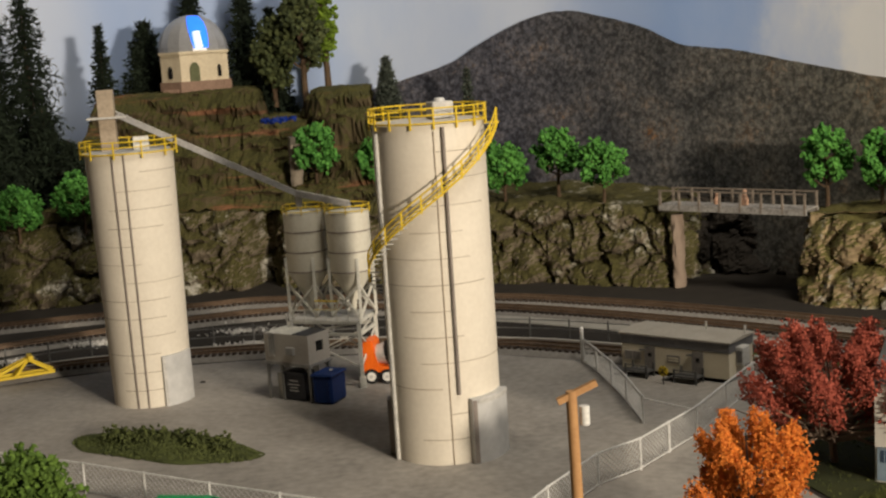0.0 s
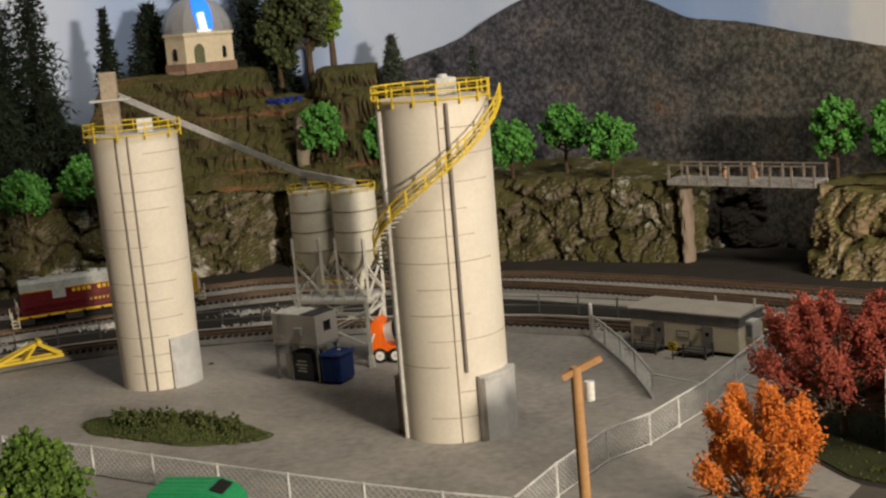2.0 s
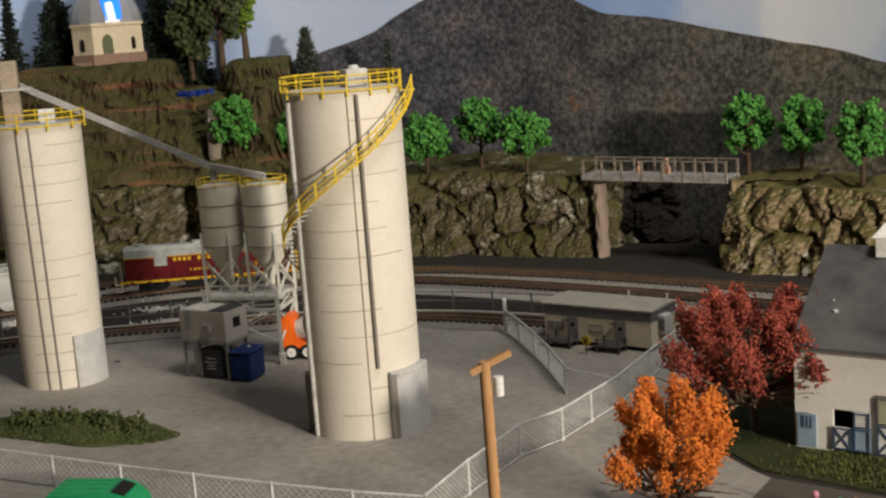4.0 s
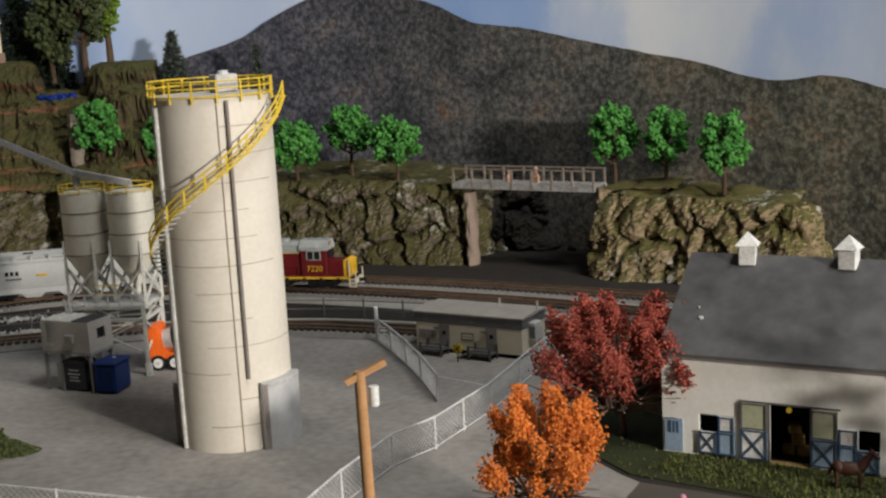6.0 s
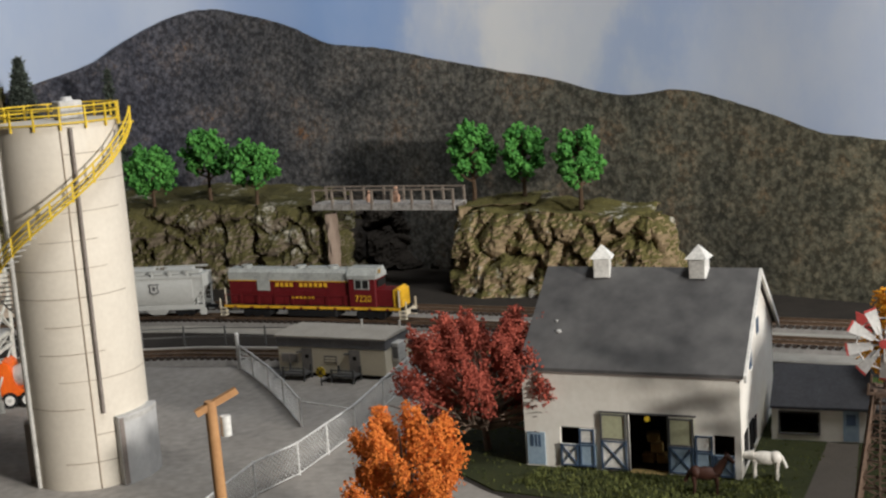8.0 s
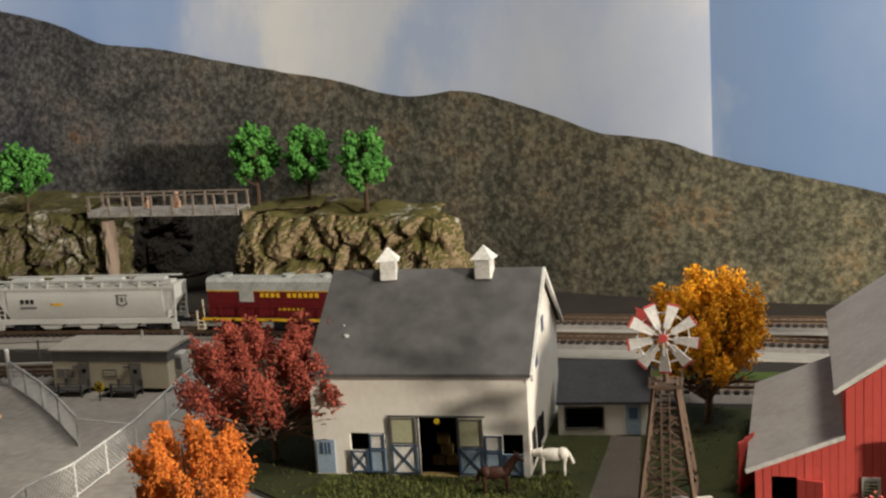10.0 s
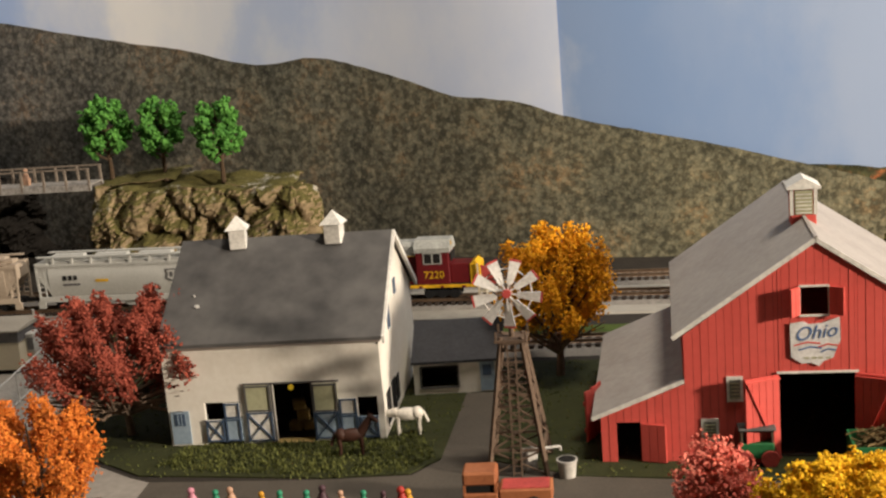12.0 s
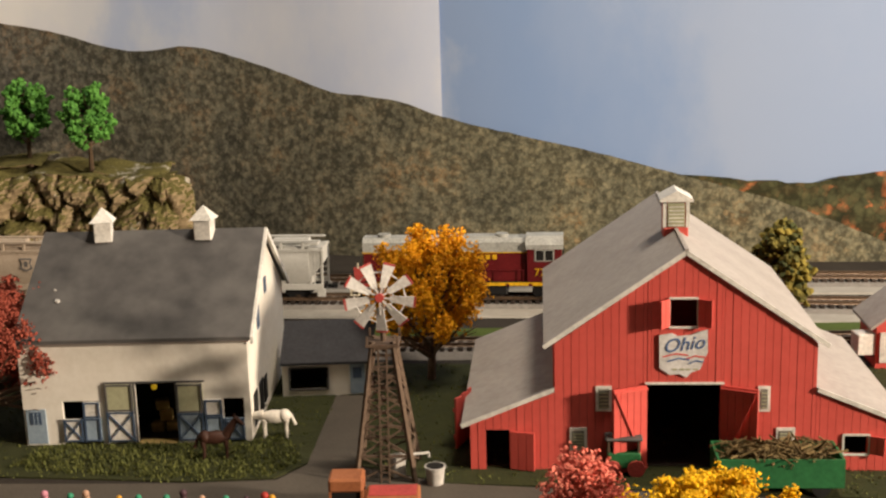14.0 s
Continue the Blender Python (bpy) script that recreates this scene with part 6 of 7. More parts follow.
bk = thing("bucket", 25.95, -20.15, 0, 0, "grey metal bucket on the grass", "bucket")
bm = B()
tube(bm, (0, 0, 0), (0, 0, 0.62), 0.27, 0.34, 18)
part("pail", bm, "cap", bk, smooth=True)
bm = B()
tube(bm, (0, 0, 0.56), (0, 0, 0.63), 0.36, 0.36, 18)
part("rim", bm, "cap", bk)
bm = B()
tube(bm, (0, 0, 0.615), (0, 0, 0.64), 0.3, 0.3, 18)
part("water", bm, "dark", bk)


def horse(x, y, rz, coat, label, graze, size):
    h = thing("horse_figurine", x, y, 0.03, rz, label, "horse")
    h.scale = (size, size, size)
    bm = B()
    q = Matrix.Translation((0, 0, 0.95)) @ Matrix.Diagonal((0.72, 0.27, 0.31, 1))
    bmesh.ops.create_uvsphere(bm, u_segments=14, v_segments=9, radius=1, matrix=q)
    bmesh.ops.create_uvsphere(bm, u_segments=12, v_segments=8, radius=0.3, matrix=Matrix.Translation((-0.45, 0, 1.0)))
    part("torso", bm, coat, h, smooth=True)
    e = Vector((1.15, 0, 1.0)) if graze else Vector((0.95, 0, 1.75))
    bm = B()
    tube(bm, (0.5, 0, 1.05), e, 0.24, 0.13, 10)
    part("neck", bm, coat, h, smooth=True)
    bm = B()
    tube(bm, e + Vector((-0.05, 0, 0.05)), e + Vector((0.33, 0, -0.28)), 0.15, 0.08, 10)
    hd = part("head", bm, coat, h, smooth=True)
    for s_ in (-0.07, 0.07):
        bm = B()
        tube(bm, e + Vector((-0.05, s_, 0.1)), e + Vector((-0.05, s_, 0.28)), 0.04, 0.01, 6)
        part("ear", bm, coat, hd)
    for lx in (-0.55, 0.45):
        for ly in (-0.15, 0.15):
            bm = B()
            tube(bm, (lx, ly, 0.85), (lx + 0.05, ly, 0.42), 0.12, 0.07, 8)
            tube(bm, (lx + 0.05, ly, 0.45), (lx + 0.02, ly, 0.0), 0.065, 0.07, 8)
            part("leg", bm, coat, h, smooth=True)
    bm = B()
    tube(bm, (-0.7, 0, 1.1), (-0.92, 0, 0.55), 0.07, 0.09, 8)
    part("tail", bm, coat, h, smooth=True)


M["horse_white"] = mat("horse_white", (0.72, 0.68, 0.6), 0.6)
M["horse_bay"] = mat("horse_bay", (0.05, 0.02, 0.012), 0.55)
horse(24.0, -12.85, 142, "horse_white", "white model horse standing on the grass", True, 0.82)
horse(21.35, -13.25, -30, "horse_bay", "dark bay model horse before the barn", False, 0.8)

# hay wagon, old cart, brick-red cart
M["wagongreen"] = mat("wagon_green", (0.025, 0.16, 0.055), 0.5, second=(0.015, 0.10, 0.035))
M["straw"] = mat("straw_brown", (0.20, 0.14, 0.06), 0.9, second=(0.10, 0.07, 0.03), island=0.5)
hw = thing("hay_wagon", 34.15, -27.7, 0, -41, "green wagon heaped with dry hay", "wagon")
for x, y, sx, sy in ((0, -0.8, 4.0, 0.08), (0, 0.8, 4.0, 0.08), (-1.96, 0, 0.08, 1.52), (1.96, 0, 0.08, 1.52)):
    bm = B()
    box(bm, x, y, 0.35, sx, sy, 0.95)
    part("side_board", bm, "wagongreen", hw)
bm = B()
box(bm, 0, 0, 0.3, 3.8, 1.5, 0.08)
part("bed", bm, "wagongreen", hw)
for x in (-1.3, 1.3):
    for y in (-0.7, 0.7):
        bm = B()
        tube(bm, (x, y - 0.07, 0.3), (x, y + 0.07, 0.3), 0.3, n=14)
        part("wheel", bm, "rubber", hw)
rnd = random.Random(12)
bm = B()
for k in range(420):
    p = Vector((rnd.gauss(0, 0.75), rnd.uniform(-0.65, 0.65), 1.0 + 0.55 * rnd.random() * math.exp(-0.4 * rnd.random())))
    p.x = max(-1.8, min(1.8, p.x))
    d_ = Vector((rnd.uniform(-1, 1), rnd.uniform(-1, 1), rnd.uniform(-0.25, 0.35))).normalized() * rnd.uniform(0.25, 0.5)
    strut(bm, p - d_, p + d_, rnd.uniform(0.03, 0.06))
part("hay", bm, "straw", hw, "brown dry hay")
ct = thing("farm_cart", 31.35, -23.55, 0, -41, "old green farm cart with a grey hood", "cart")
bm = B()
box(bm, 0, 0, 0.3, 1.1, 0.9, 0.55, 0, 0.04)
part("body", bm, "wagongreen", ct)
for x in (-0.5, 0.5):
    bm = B()
    box(bm, x, 0, 0.8, 0.07, 0.8, 0.5)
    part("stake", bm, "millwood", ct)
bm = B()
box(bm, 0, 0, 1.25, 1.25, 0.95, 0.12, 0, 0.05)
part("hood", bm, "deck", ct)
for x in (-0.4, 0.4):
    for y in (-0.45, 0.45):
        bm = B()
        tube(bm, (x, y - 0.06, 0.3), (x, y + 0.06, 0.3), 0.3, n=14)
        part("wheel", bm, "tipred", ct)
M["terra"] = mat("cart_terracotta", (0.36, 0.13, 0.055), 0.6, second=(0.25, 0.085, 0.035))
rc = thing("farm_truck", 22.9, -20.6, 0, -38, "terracotta brown model farm truck", "truck")
bm = B()
box(bm, -0.6, 0, 0.9, 1.1, 0.95, 0.45, 0, 0.07)
part("cab_roof", bm, "terra", rc)
bm = B()
box(bm, -0.6, 0, 0.25, 1.15, 1.0, 0.4, 0, 0.05)
part("cab", bm, "terra", rc)
for x in (-1.1, -0.1):
    for y in (-0.42, 0.42):
        bm = B()
        box(bm, x, y, 0.62, 0.08, 0.08, 0.32)
        part("pillar", bm, "terra", rc)
bm = B()
box(bm, -0.6, 0, 0.62, 0.95, 0.8, 0.3)
part("window_glass", bm, "dark", rc)
bm = B()
box(bm, 0.85, 0, 0.25, 1.7, 1.0, 0.5, 0, 0.05)
part("load_bed", bm, "terra", rc)
bm = B()
box(bm, 0.85, 0, 0.75, 1.5, 0.8, 0.03)
part("bed_floor", bm, "tipred", rc)
for x in (-0.7, 1.1):
    for y in (-0.5, 0.5):
        bm = B()
        tube(bm, (x, y - 0.08, 0.26), (x, y + 0.08, 0.26), 0.26, n=14)
        part("wheel", bm, "rubber", rc)

# small figurines along the road: plain shapes
rnd = random.Random(21)
cols = [("pink", (0.6, 0.25, 0.32)), ("teal", (0.03, 0.25, 0.14)), ("amber", (0.6, 0.3, 0.03)), ("skin", (0.5, 0.3, 0.2)), ("plum", (0.08, 0.04, 0.05)), ("scarlet", (0.4, 0.04, 0.03))]
for n_, c_ in cols:
    M[n_] = mat("figurine_" + n_, c_, 0.5)


def figurine(x, y, z, h, col, top, label, lie=False):
    f = thing("figurine", x, y, z, rnd.uniform(0, 360), label, "figurine", "figurines")
    bm = B()
    tube(bm, (0, 0, 0), (0, 0, h * 0.35), h * 0.24, h * 0.27, 12)
    tube(bm, (0, 0, h * 0.34), (0, 0, h * 0.74), h * 0.27, h * 0.10, 12)
    bmesh.ops.create_uvsphere(bm, u_segments=10, v_segments=7, radius=h * 0.14, matrix=Matrix.Translation((0.02 * h, 0, h * 0.85)))
    part("figure", bm, col, f, smooth=True)
    return f


for k, (u, c_) in enumerate(((0.0, "pink"), (0.6, "teal"), (1.0, "skin"), (1.7, "amber"), (2.15, "teal"), (2.75, "teal"), (3.2, "plum"), (3.6, "skin"), (4.1, "teal"), (4.55, "plum"), (4.95, "scarlet"), (5.15, "amber"))):
    figurine(14.9 + u * 1.07, -13.95 - u * 0.985 + rnd.uniform(-0.15, 0.15), 0.01, 0.85 + rnd.uniform(-0.1, 0.12), c_, None, "small painted figurine standing by the road")

# small red shed at the far right
so = thing("red_shed", 47.9, -23.6, 0, -41.5, "small red shed with a grey roof", "shed")
bm = B()
prism(bm, [(-1.3, 0), (1.3, 0), (1.3, 1.9), (0, 2.9), (-1.3, 1.9)], 0, 2.6)
part("walls_block", bm, "red", so)
for s_ in (-1, 1):
    bm = B()
    prism(bm, [(0, 2.95), (s_ * 1.6, 1.72), (s_ * 1.6, 1.84), (0, 3.08)], -0.25, 2.8)
    part("roof_slope", bm, "tinroof", so)
bm = B()
box(bm, -0.75, -0.05, 0.3, 0.8, 0.08, 1.3)
part("door", bm, "trim", so)
bm = B()
box(bm, -1.7, 0.4, 0.6, 0.8, 0.8, 0.9, 8, 0.03)
part("white_box", bm, "trim", so)

# ---- bridge over the gap ----
M["bridgewood"] = mat("bridge_timber", (0.28, 0.235, 0.19), 0.85, second=(0.14, 0.11, 0.085), scale=2)
M["bridgedeck"] = mat("bridge_deck_grey", (0.42, 0.40, 0.37), 0.85, second=(0.18, 0.165, 0.15), scale=2)
bx, by = 15.75, 33.3
br = thing("footbridge", bx, by, 5.75, math.degrees(math.atan2(25.8 - 33.3, 24.3 - 15.75)), "pale grey timber footbridge with post rails", "bridge")
BL = 10.95
for k in range(30):
    bm = B()
    box(bm, 0.19 + BL * k / 30, 0.9, 0.1, BL / 30 - 0.03, 1.9, 0.08)
    part("plank", bm, "bridgedeck", br)
for v in (0.0, 1.8):
    bm = B()
    box(bm, BL / 2, v, -0.25, BL, 0.14, 0.36)
    part("girder", bm, "bridgedeck", br)
    for z, w in ((1.14, 0.10),):
        bm = B()
        strut(bm, (0, v, z), (BL, v, z), w, w)
        part("rail", bm, "bridgewood", br)
    for k in range(8):
        bm = B()
        x = 0.1 + (BL - 0.2) * k / 7
        strut(bm, (x, v, -0.2), (x + 0.05 * math.sin(5 * k), v, 1.17), 0.16, 0.13)
        part("post", bm, "bridgewood", br)
M["pier"] = mat("pier_stone_pink", (0.30, 0.235, 0.18), 0.9, second=(0.22, 0.16, 0.12), scale=1.2, amount=0.8, bump=0.5)
pr = thing("bridge_pier", 16.95, 32.95, 0, -41, "rough tan stone bridge pier at the cliff end", "pier")
bm, rows = B(), []
for z in [0.2 * k for k in range(27)]:
    rows.append([bm.verts.new(((0.36 + 0.14 * noise.noise((a * 2, z, 3))) * math.cos(a) * (1 - 0.012 * z), (0.6 + 0.2 * noise.noise((a * 2, z * 1.3, 9))) * math.sin(a), z)) for a in [k * math.tau / 16 for k in range(16)]])
for a, b in zip(rows, rows[1:]):
    for k in range(16):
        bm.faces.new((a[k], a[(k + 1) % 16], b[(k + 1) % 16], b[k]))
bm.faces.new(rows[-1])
part("shaft", bm, "pier", pr, smooth=True)
M["fig_tan"] = mat("figurine_tan", (0.5, 0.3, 0.2), 0.6)
for u, h, lab in ((4.0, 0.8, "small tan figurine sitting on the bridge"), (6.1, 1.1, "small pale figurine standing on the bridge")):
    a = radians(math.degrees(math.atan2(25.8 - 33.3, 24.3 - 15.75)))
    figurine(bx + u * math.cos(a) - 0.95 * math.sin(a), by + u * math.sin(a) + 0.95 * math.cos(a), 5.75 + 0.18, h, "fig_tan", None, lab)

# ---- observatory and hill trees ----
M["domegrey"] = mat("dome_silver", (0.46, 0.46, 0.47), 0.4, 0.35, second=(0.33, 0.33, 0.34), scale=0.6, bump=0.05)
M["obswall"] = mat("observatory_stone", (0.74, 0.64, 0.46), 0.7, second=(0.58, 0.48, 0.33))
M["obsbase"] = mat("observatory_brick", (0.32, 0.21, 0.15), 0.8, second=(0.22, 0.14, 0.1), scale=2)
M["blueglow"] = glow("dome_blue_light", (0.02, 0.16, 0.95), 1.6)
M["whiteglow"] = glow("telescope_lit_white", (0.75, 0.85, 1.0), 0.9)
ob_ = thing("observatory", -20.0, 55.0, 15.5, -12, "small stone observatory with a lit silver dome", "observatory")


def octagon(r, a=22.5):
    return [(r * math.cos(radians(a + 45 * k)), r * math.sin(radians(a + 45 * k))) for k in range(8)]


bm = B()
prism(bm, octagon(3.25, 0), 0, 0.9, FLAT)
part("plinth", bm, "obsbase", ob_)
bm = B()
prism(bm, octagon(3.05, 0), 0.9, 3.2, FLAT)
part("wall", bm, "obswall", ob_)
bm = B()
prism(bm, octagon(3.2, 0), 3.2, 3.4, FLAT)
part("cornice", bm, "obswall", ob_)
bm, rows = B(), []
for i in range(13):
    e = radians(7.5 * i)
    rows.append([bm.verts.new(((2.92 + (0.05 if k % 3 == 0 else 0)) * math.cos(e) * math.cos(k * math.tau / 48), (2.92 + (0.05 if k % 3 == 0 else 0)) * math.cos(e) * math.sin(k * math.tau / 48), 3.4 + 3.1 * math.sin(e))) for k in range(48)])
for a, b in zip(rows, rows[1:]):
    for k in range(48):
        bm.faces.new((a[k], a[(k + 1) % 48], b[(k + 1) % 48], b[k]))
dm = part("dome", bm, "domegrey", ob_, "ribbed silver dome", smooth=False)
bm, rows = B(), []
for i in range(9):
    e = radians(4 + 8.2 * i)
    rows.append([bm.verts.new((2.99 * math.cos(e) * math.cos(radians(a)), 2.99 * math.cos(e) * math.sin(radians(a)), 3.4 + 3.17 * math.sin(e))) for a in (-66 - 2 * i, -58 - 2 * i, -50 - i * 0.2, -42 + 1.2 * i)])
for a, b in zip(rows, rows[1:]):
    for k in range(3):
        bm.faces.new((a[k], a[k + 1], b[k + 1], b[k]))
part("slit", bm, "blueglow", ob_, "dome slit glowing blue")
bm = B()
tube(bm, (1.58, -2.45, 3.6), (1.35, -2.35, 5.0), 0.36, 0.32, 12)
part("telescope", bm, "whiteglow", ob_, "lit white telescope")
for a, w, h, z, mt in ((-67.5, 0.8, 1.6, 0.9, "arch"), (-112.5, 0.35, 1.0, 1.2, "dark"), (-22.5, 0.35, 1.0, 1.2, "dark")):
    bm = B()
    q = Matrix.Rotation(radians(a + 90), 4, "Z")
    poly = [(-w / 2, z), (w / 2, z), (w / 2, z + h * 0.7), (w * 0.3, z + h * 0.92), (0, z + h), (-w * 0.3, z + h * 0.92), (-w / 2, z + h * 0.7)]
    prism(bm, poly, -2.95, -2.75, q)
    M.setdefault("arch", mat("arch_green_bronze", (0.14, 0.15, 0.07), 0.6))
    part("door" if mt == "arch" else "window", bm, mt, ob_)
bm = B()
box(bm, -1.0, -2.9, 0.0, 1.4, 0.7, 0.3, 0, 0.03)
part("step", bm, "obsbase", ob_)

M["needle"] = mat("needle_dark", (0.020, 0.030, 0.016), 0.9, second=(0.007, 0.012, 0.006), amount=0.9, island=0.6, bump=0)
M["needle_grey"] = mat("needle_frosted", (0.10, 0.115, 0.09), 0.9, second=(0.03, 0.04, 0.03), amount=0.9, island=0.6, bump=0)
M["leaf_olive"] = mat("leaf_olive", (0.085, 0.10, 0.035), 0.85, second=(0.03, 0.04, 0.015), amount=0.9, island=0.6)
M["leaf_lime"] = mat("leaf_lime", (0.16, 0.24, 0.02), 0.8, second=(0.08, 0.13, 0.015), amount=0.9, island=0.6)


def conifer(x, y, z, h, w, material, seed, label, rows_=28, sparse=1.0):
    rnd = random.Random(seed)
    c = thing("conifer", x, y, z, rnd.uniform(0, 90), label, "tree", "hill conifers")
    bm = B()
    tube(bm, (0, 0, -0.4), (0, 0, h), 0.03 * h, 0.01, 7)
    part("trunk", bm, "bark", c)
    rng = np.random.default_rng(seed)
    verts, polys = [], []
    for i in range(rows_):
        u = (i + 0.5) / rows_
        zz = h * (0.10 + 0.88 * u)
        reach = w / 2 * (1 - u) ** (0.5 if w > 5.3 else 0.75) * rnd.uniform(0.72, 1.2) + 0.1
        n = max(7, int(22 * sparse * (1 - u) + 7))
        for k in range(n):
            a = math.tau * (k + rnd.random()) / n
            r = reach * rnd.uniform(0.55, 1.12)
            d = np.array((math.cos(a), math.sin(a), 0))
            m_ = 14
            f = rng.uniform(0.1, 1, m_)
            p0 = d[None] * (r * f)[:, None] + np.array((0, 0, zz))[None] - np.array((0, 0, 0.4 * r))[None] * f[:, None]
            off_ = rng.normal(0, 0.17 * w / 4 + 0.05, (m_, 3)) + d[None] * 0.12
            p1 = p0 + off_
            side = rng.normal(0, 0.065, (m_, 3))
            for q0, q1, sd in zip(p0, p1, side):
                k0 = len(verts)
                verts += [tuple((q0 - sd) * CM), tuple((q0 + sd) * CM), tuple(q1 * CM)]
                polys.append((k0, k0 + 1, k0 + 2))
    me = bpy.data.meshes.new("needles")
    me.from_pydata(verts, [], polys)
    me.materials.append(M[material])
    o = new("needles", me)
    o.parent = c
    return c


# The last two conifers are added to make the low left end dark.
for k, (x, y, z, zt, w, mt) in enumerate(((-33.6, 52.5, 11, 25.0, 6.6, "needle"), (-37.0, 53, 11, 25.5, 7.0, "needle"), (-28.1, 55.4, 14.6, 21.9, 3.6, "needle"), (-24.8, 58.2, 14.6, 22.0, 5.6, "needle"), (-20.8, 59.6, 15, 27, 4.5, "needle"), (-16.0, 58.4, 14.8, 26.5, 4.6, "needle"),
                                          (-13.4, 56.0, 14.0, 22.5, 4.2, "needle"), (-3.5, 53.2, 13.0, 17.5, 3.0, "needle_grey"), (3.2, 49.2, 12.4, 16.3, 2.1, "needle_grey"), (-39, 47, 6, 19, 6.5, "needle"), (-34.5, 46, 6, 15.5, 6.5, "needle"), (-31.2, 47.5, 6, 15.0, 6.0, "needle"), (-28.9, 46.0, 6, 12.5, 5.4, "needle"))):
    base = min(z, hill_height(x, y)) if x < -2 else 6
    conifer(x, y, base - 0.2, zt - base + 0.2, w, mt, 60 + k, "small frosted grey-green conifer on the slope" if mt == "needle_grey" else "dark bottle-brush conifer on the hill", sparse=1.2)
broadleaf("hill_tree", -10.4, 53.2, 14.0, 10.4, 5.0, 2.6, "leaf_olive", "bark", "tall olive leafy tree on the knoll", 91, 900, 0.24, 14, "hill trees", lean=-0.5, lobe=0.2)
broadleaf("hill_tree", -8.6, 54.8, 14.4, 11.5, 2.6, 2.4, "leaf_lime", "bark", "slim lime green tree on the knoll", 92, 600, 0.22, 14, "hill trees", lobe=0.25)
broadleaf("hill_tree", -13.2, 54.4, 14.0, 8.0, 4.4, 1.2, "leaf_olive", "bark", "dense dark olive tree beside the observatory", 93, 800, 0.24, 12, "hill trees", lobe=0.22)
tarp = thing("tarpaulin", -12.7, 51.0, hill_height(-12.7, 51.0) - 0.25, 10, "crumpled bright blue tarpaulin in the cleft", "tarpaulin")
M["tarp"] = mat("tarp_blue", (0.008, 0.03, 0.22), 0.45)
clump_part("sheet", [Vector((random.Random(k).uniform(-1.3, 1.3), random.Random(k + 50).uniform(-0.5, 0.5), 0.25)) for k in range(40)], 0.35, "tarp", tarp, 5)
tw = thing("rock_pillar", -10.9, 45.6, 6.5, 0, "pale stone pillar on the hillside", "rock")
bm, rows = B(), []
for z in [0.3 * k for k in range(18)]:
    rows.append([bm.verts.new(((0.5 + 0.2 * noise.noise((a * 2, z, 7))) * math.cos(a), (0.5 + 0.2 * noise.noise((a * 2, z, 4))) * math.sin(a), z)) for a in [k * math.tau / 12 for k in range(12)]])
for a, b in zip(rows, rows[1:]):
    for k in range(12):
        bm.faces.new((a[k], a[(k + 1) % 12], b[(k + 1) % 12], b[k]))
bm.faces.new(rows[-1])
part("shaft", bm, "rockpale", tw, smooth=True)

# ---- nearer autumn trees ----
M["leaf_red"] = mat("leaf_rust_red", (0.40, 0.092, 0.055), 0.85, second=(0.19, 0.040, 0.028), amount=0.9, island=0.3)
M["leaf_orange"] = mat("leaf_orange", (0.80, 0.26, 0.035), 0.85, second=(0.42, 0.10, 0.02), amount=0.9, island=0.3)
M["leaf_gold"] = mat("leaf_gold", (0.90, 0.46, 0.016), 0.8, second=(0.58, 0.24, 0.01), amount=0.9, island=0.6)
M["leaf_yellow"] = mat("leaf_yellow", (0.88, 0.56, 0.015), 0.8, second=(0.60, 0.31, 0.012), amount=0.9, island=0.6)
M["leaf_pink"] = mat("leaf_pink", (0.85, 0.27, 0.19), 0.8, second=(0.6, 0.13, 0.10), amount=0.9, island=0.6)
M["leaf_mixed"] = mat("leaf_mixed_olive", (0.22, 0.17, 0.03), 0.85, second=(0.05, 0.06, 0.02), amount=1.0, island=0.9)
M["leaf_mid"] = mat("leaf_mid_green", (0.10, 0.17, 0.025), 0.8, second=(0.04, 0.075, 0.012), amount=0.9, island=0.6)
M["twig"] = mat("twig_grey_brown", (0.20, 0.14, 0.10), 0.85, second=(0.1, 0.07, 0.05), scale=3)


def twiggy(name, x, y, h, w, crown_from, leaf, label, seed, count, size, limbs, bare=0, lobe=0.15, tall=1.0, plume=1.0):
    """A tree of fine foliage in lobes, with bare grey twigs that show below and through it."""
    t = broadleaf(name, x, y, 0, h, w, crown_from, leaf, "twig", label, seed, count, size, limbs, lobe=lobe, tall=tall, plume=plume)
    rnd = random.Random(seed + 9)
    for k in range(bare):
        a = rnd.uniform(0, 6.283)
        r = w * rnd.uniform(0.22, 0.42)
        bm = B()
        p = Vector((0, 0, crown_from * rnd.uniform(0.5, 1.0)))
        q = Vector((math.cos(a) * r * 0.5, math.sin(a) * r * 0.5, crown_from * rnd.uniform(0.7, 1.2)))
        e = Vector((math.cos(a + 0.2) * r, math.sin(a + 0.2) * r, crown_from * rnd.uniform(0.9, 1.5)))
        tube(bm, p, q, 0.09, 0.055, 6)
        tube(bm, q, e, 0.055, 0.02, 5)
        tube(bm, q, q + Vector((math.cos(a - 0.6) * r * 0.4, math.sin(a - 0.6) * r * 0.4, 0.35)), 0.035, 0.015, 5)
        part("twig", bm, "twig", t)
    return t


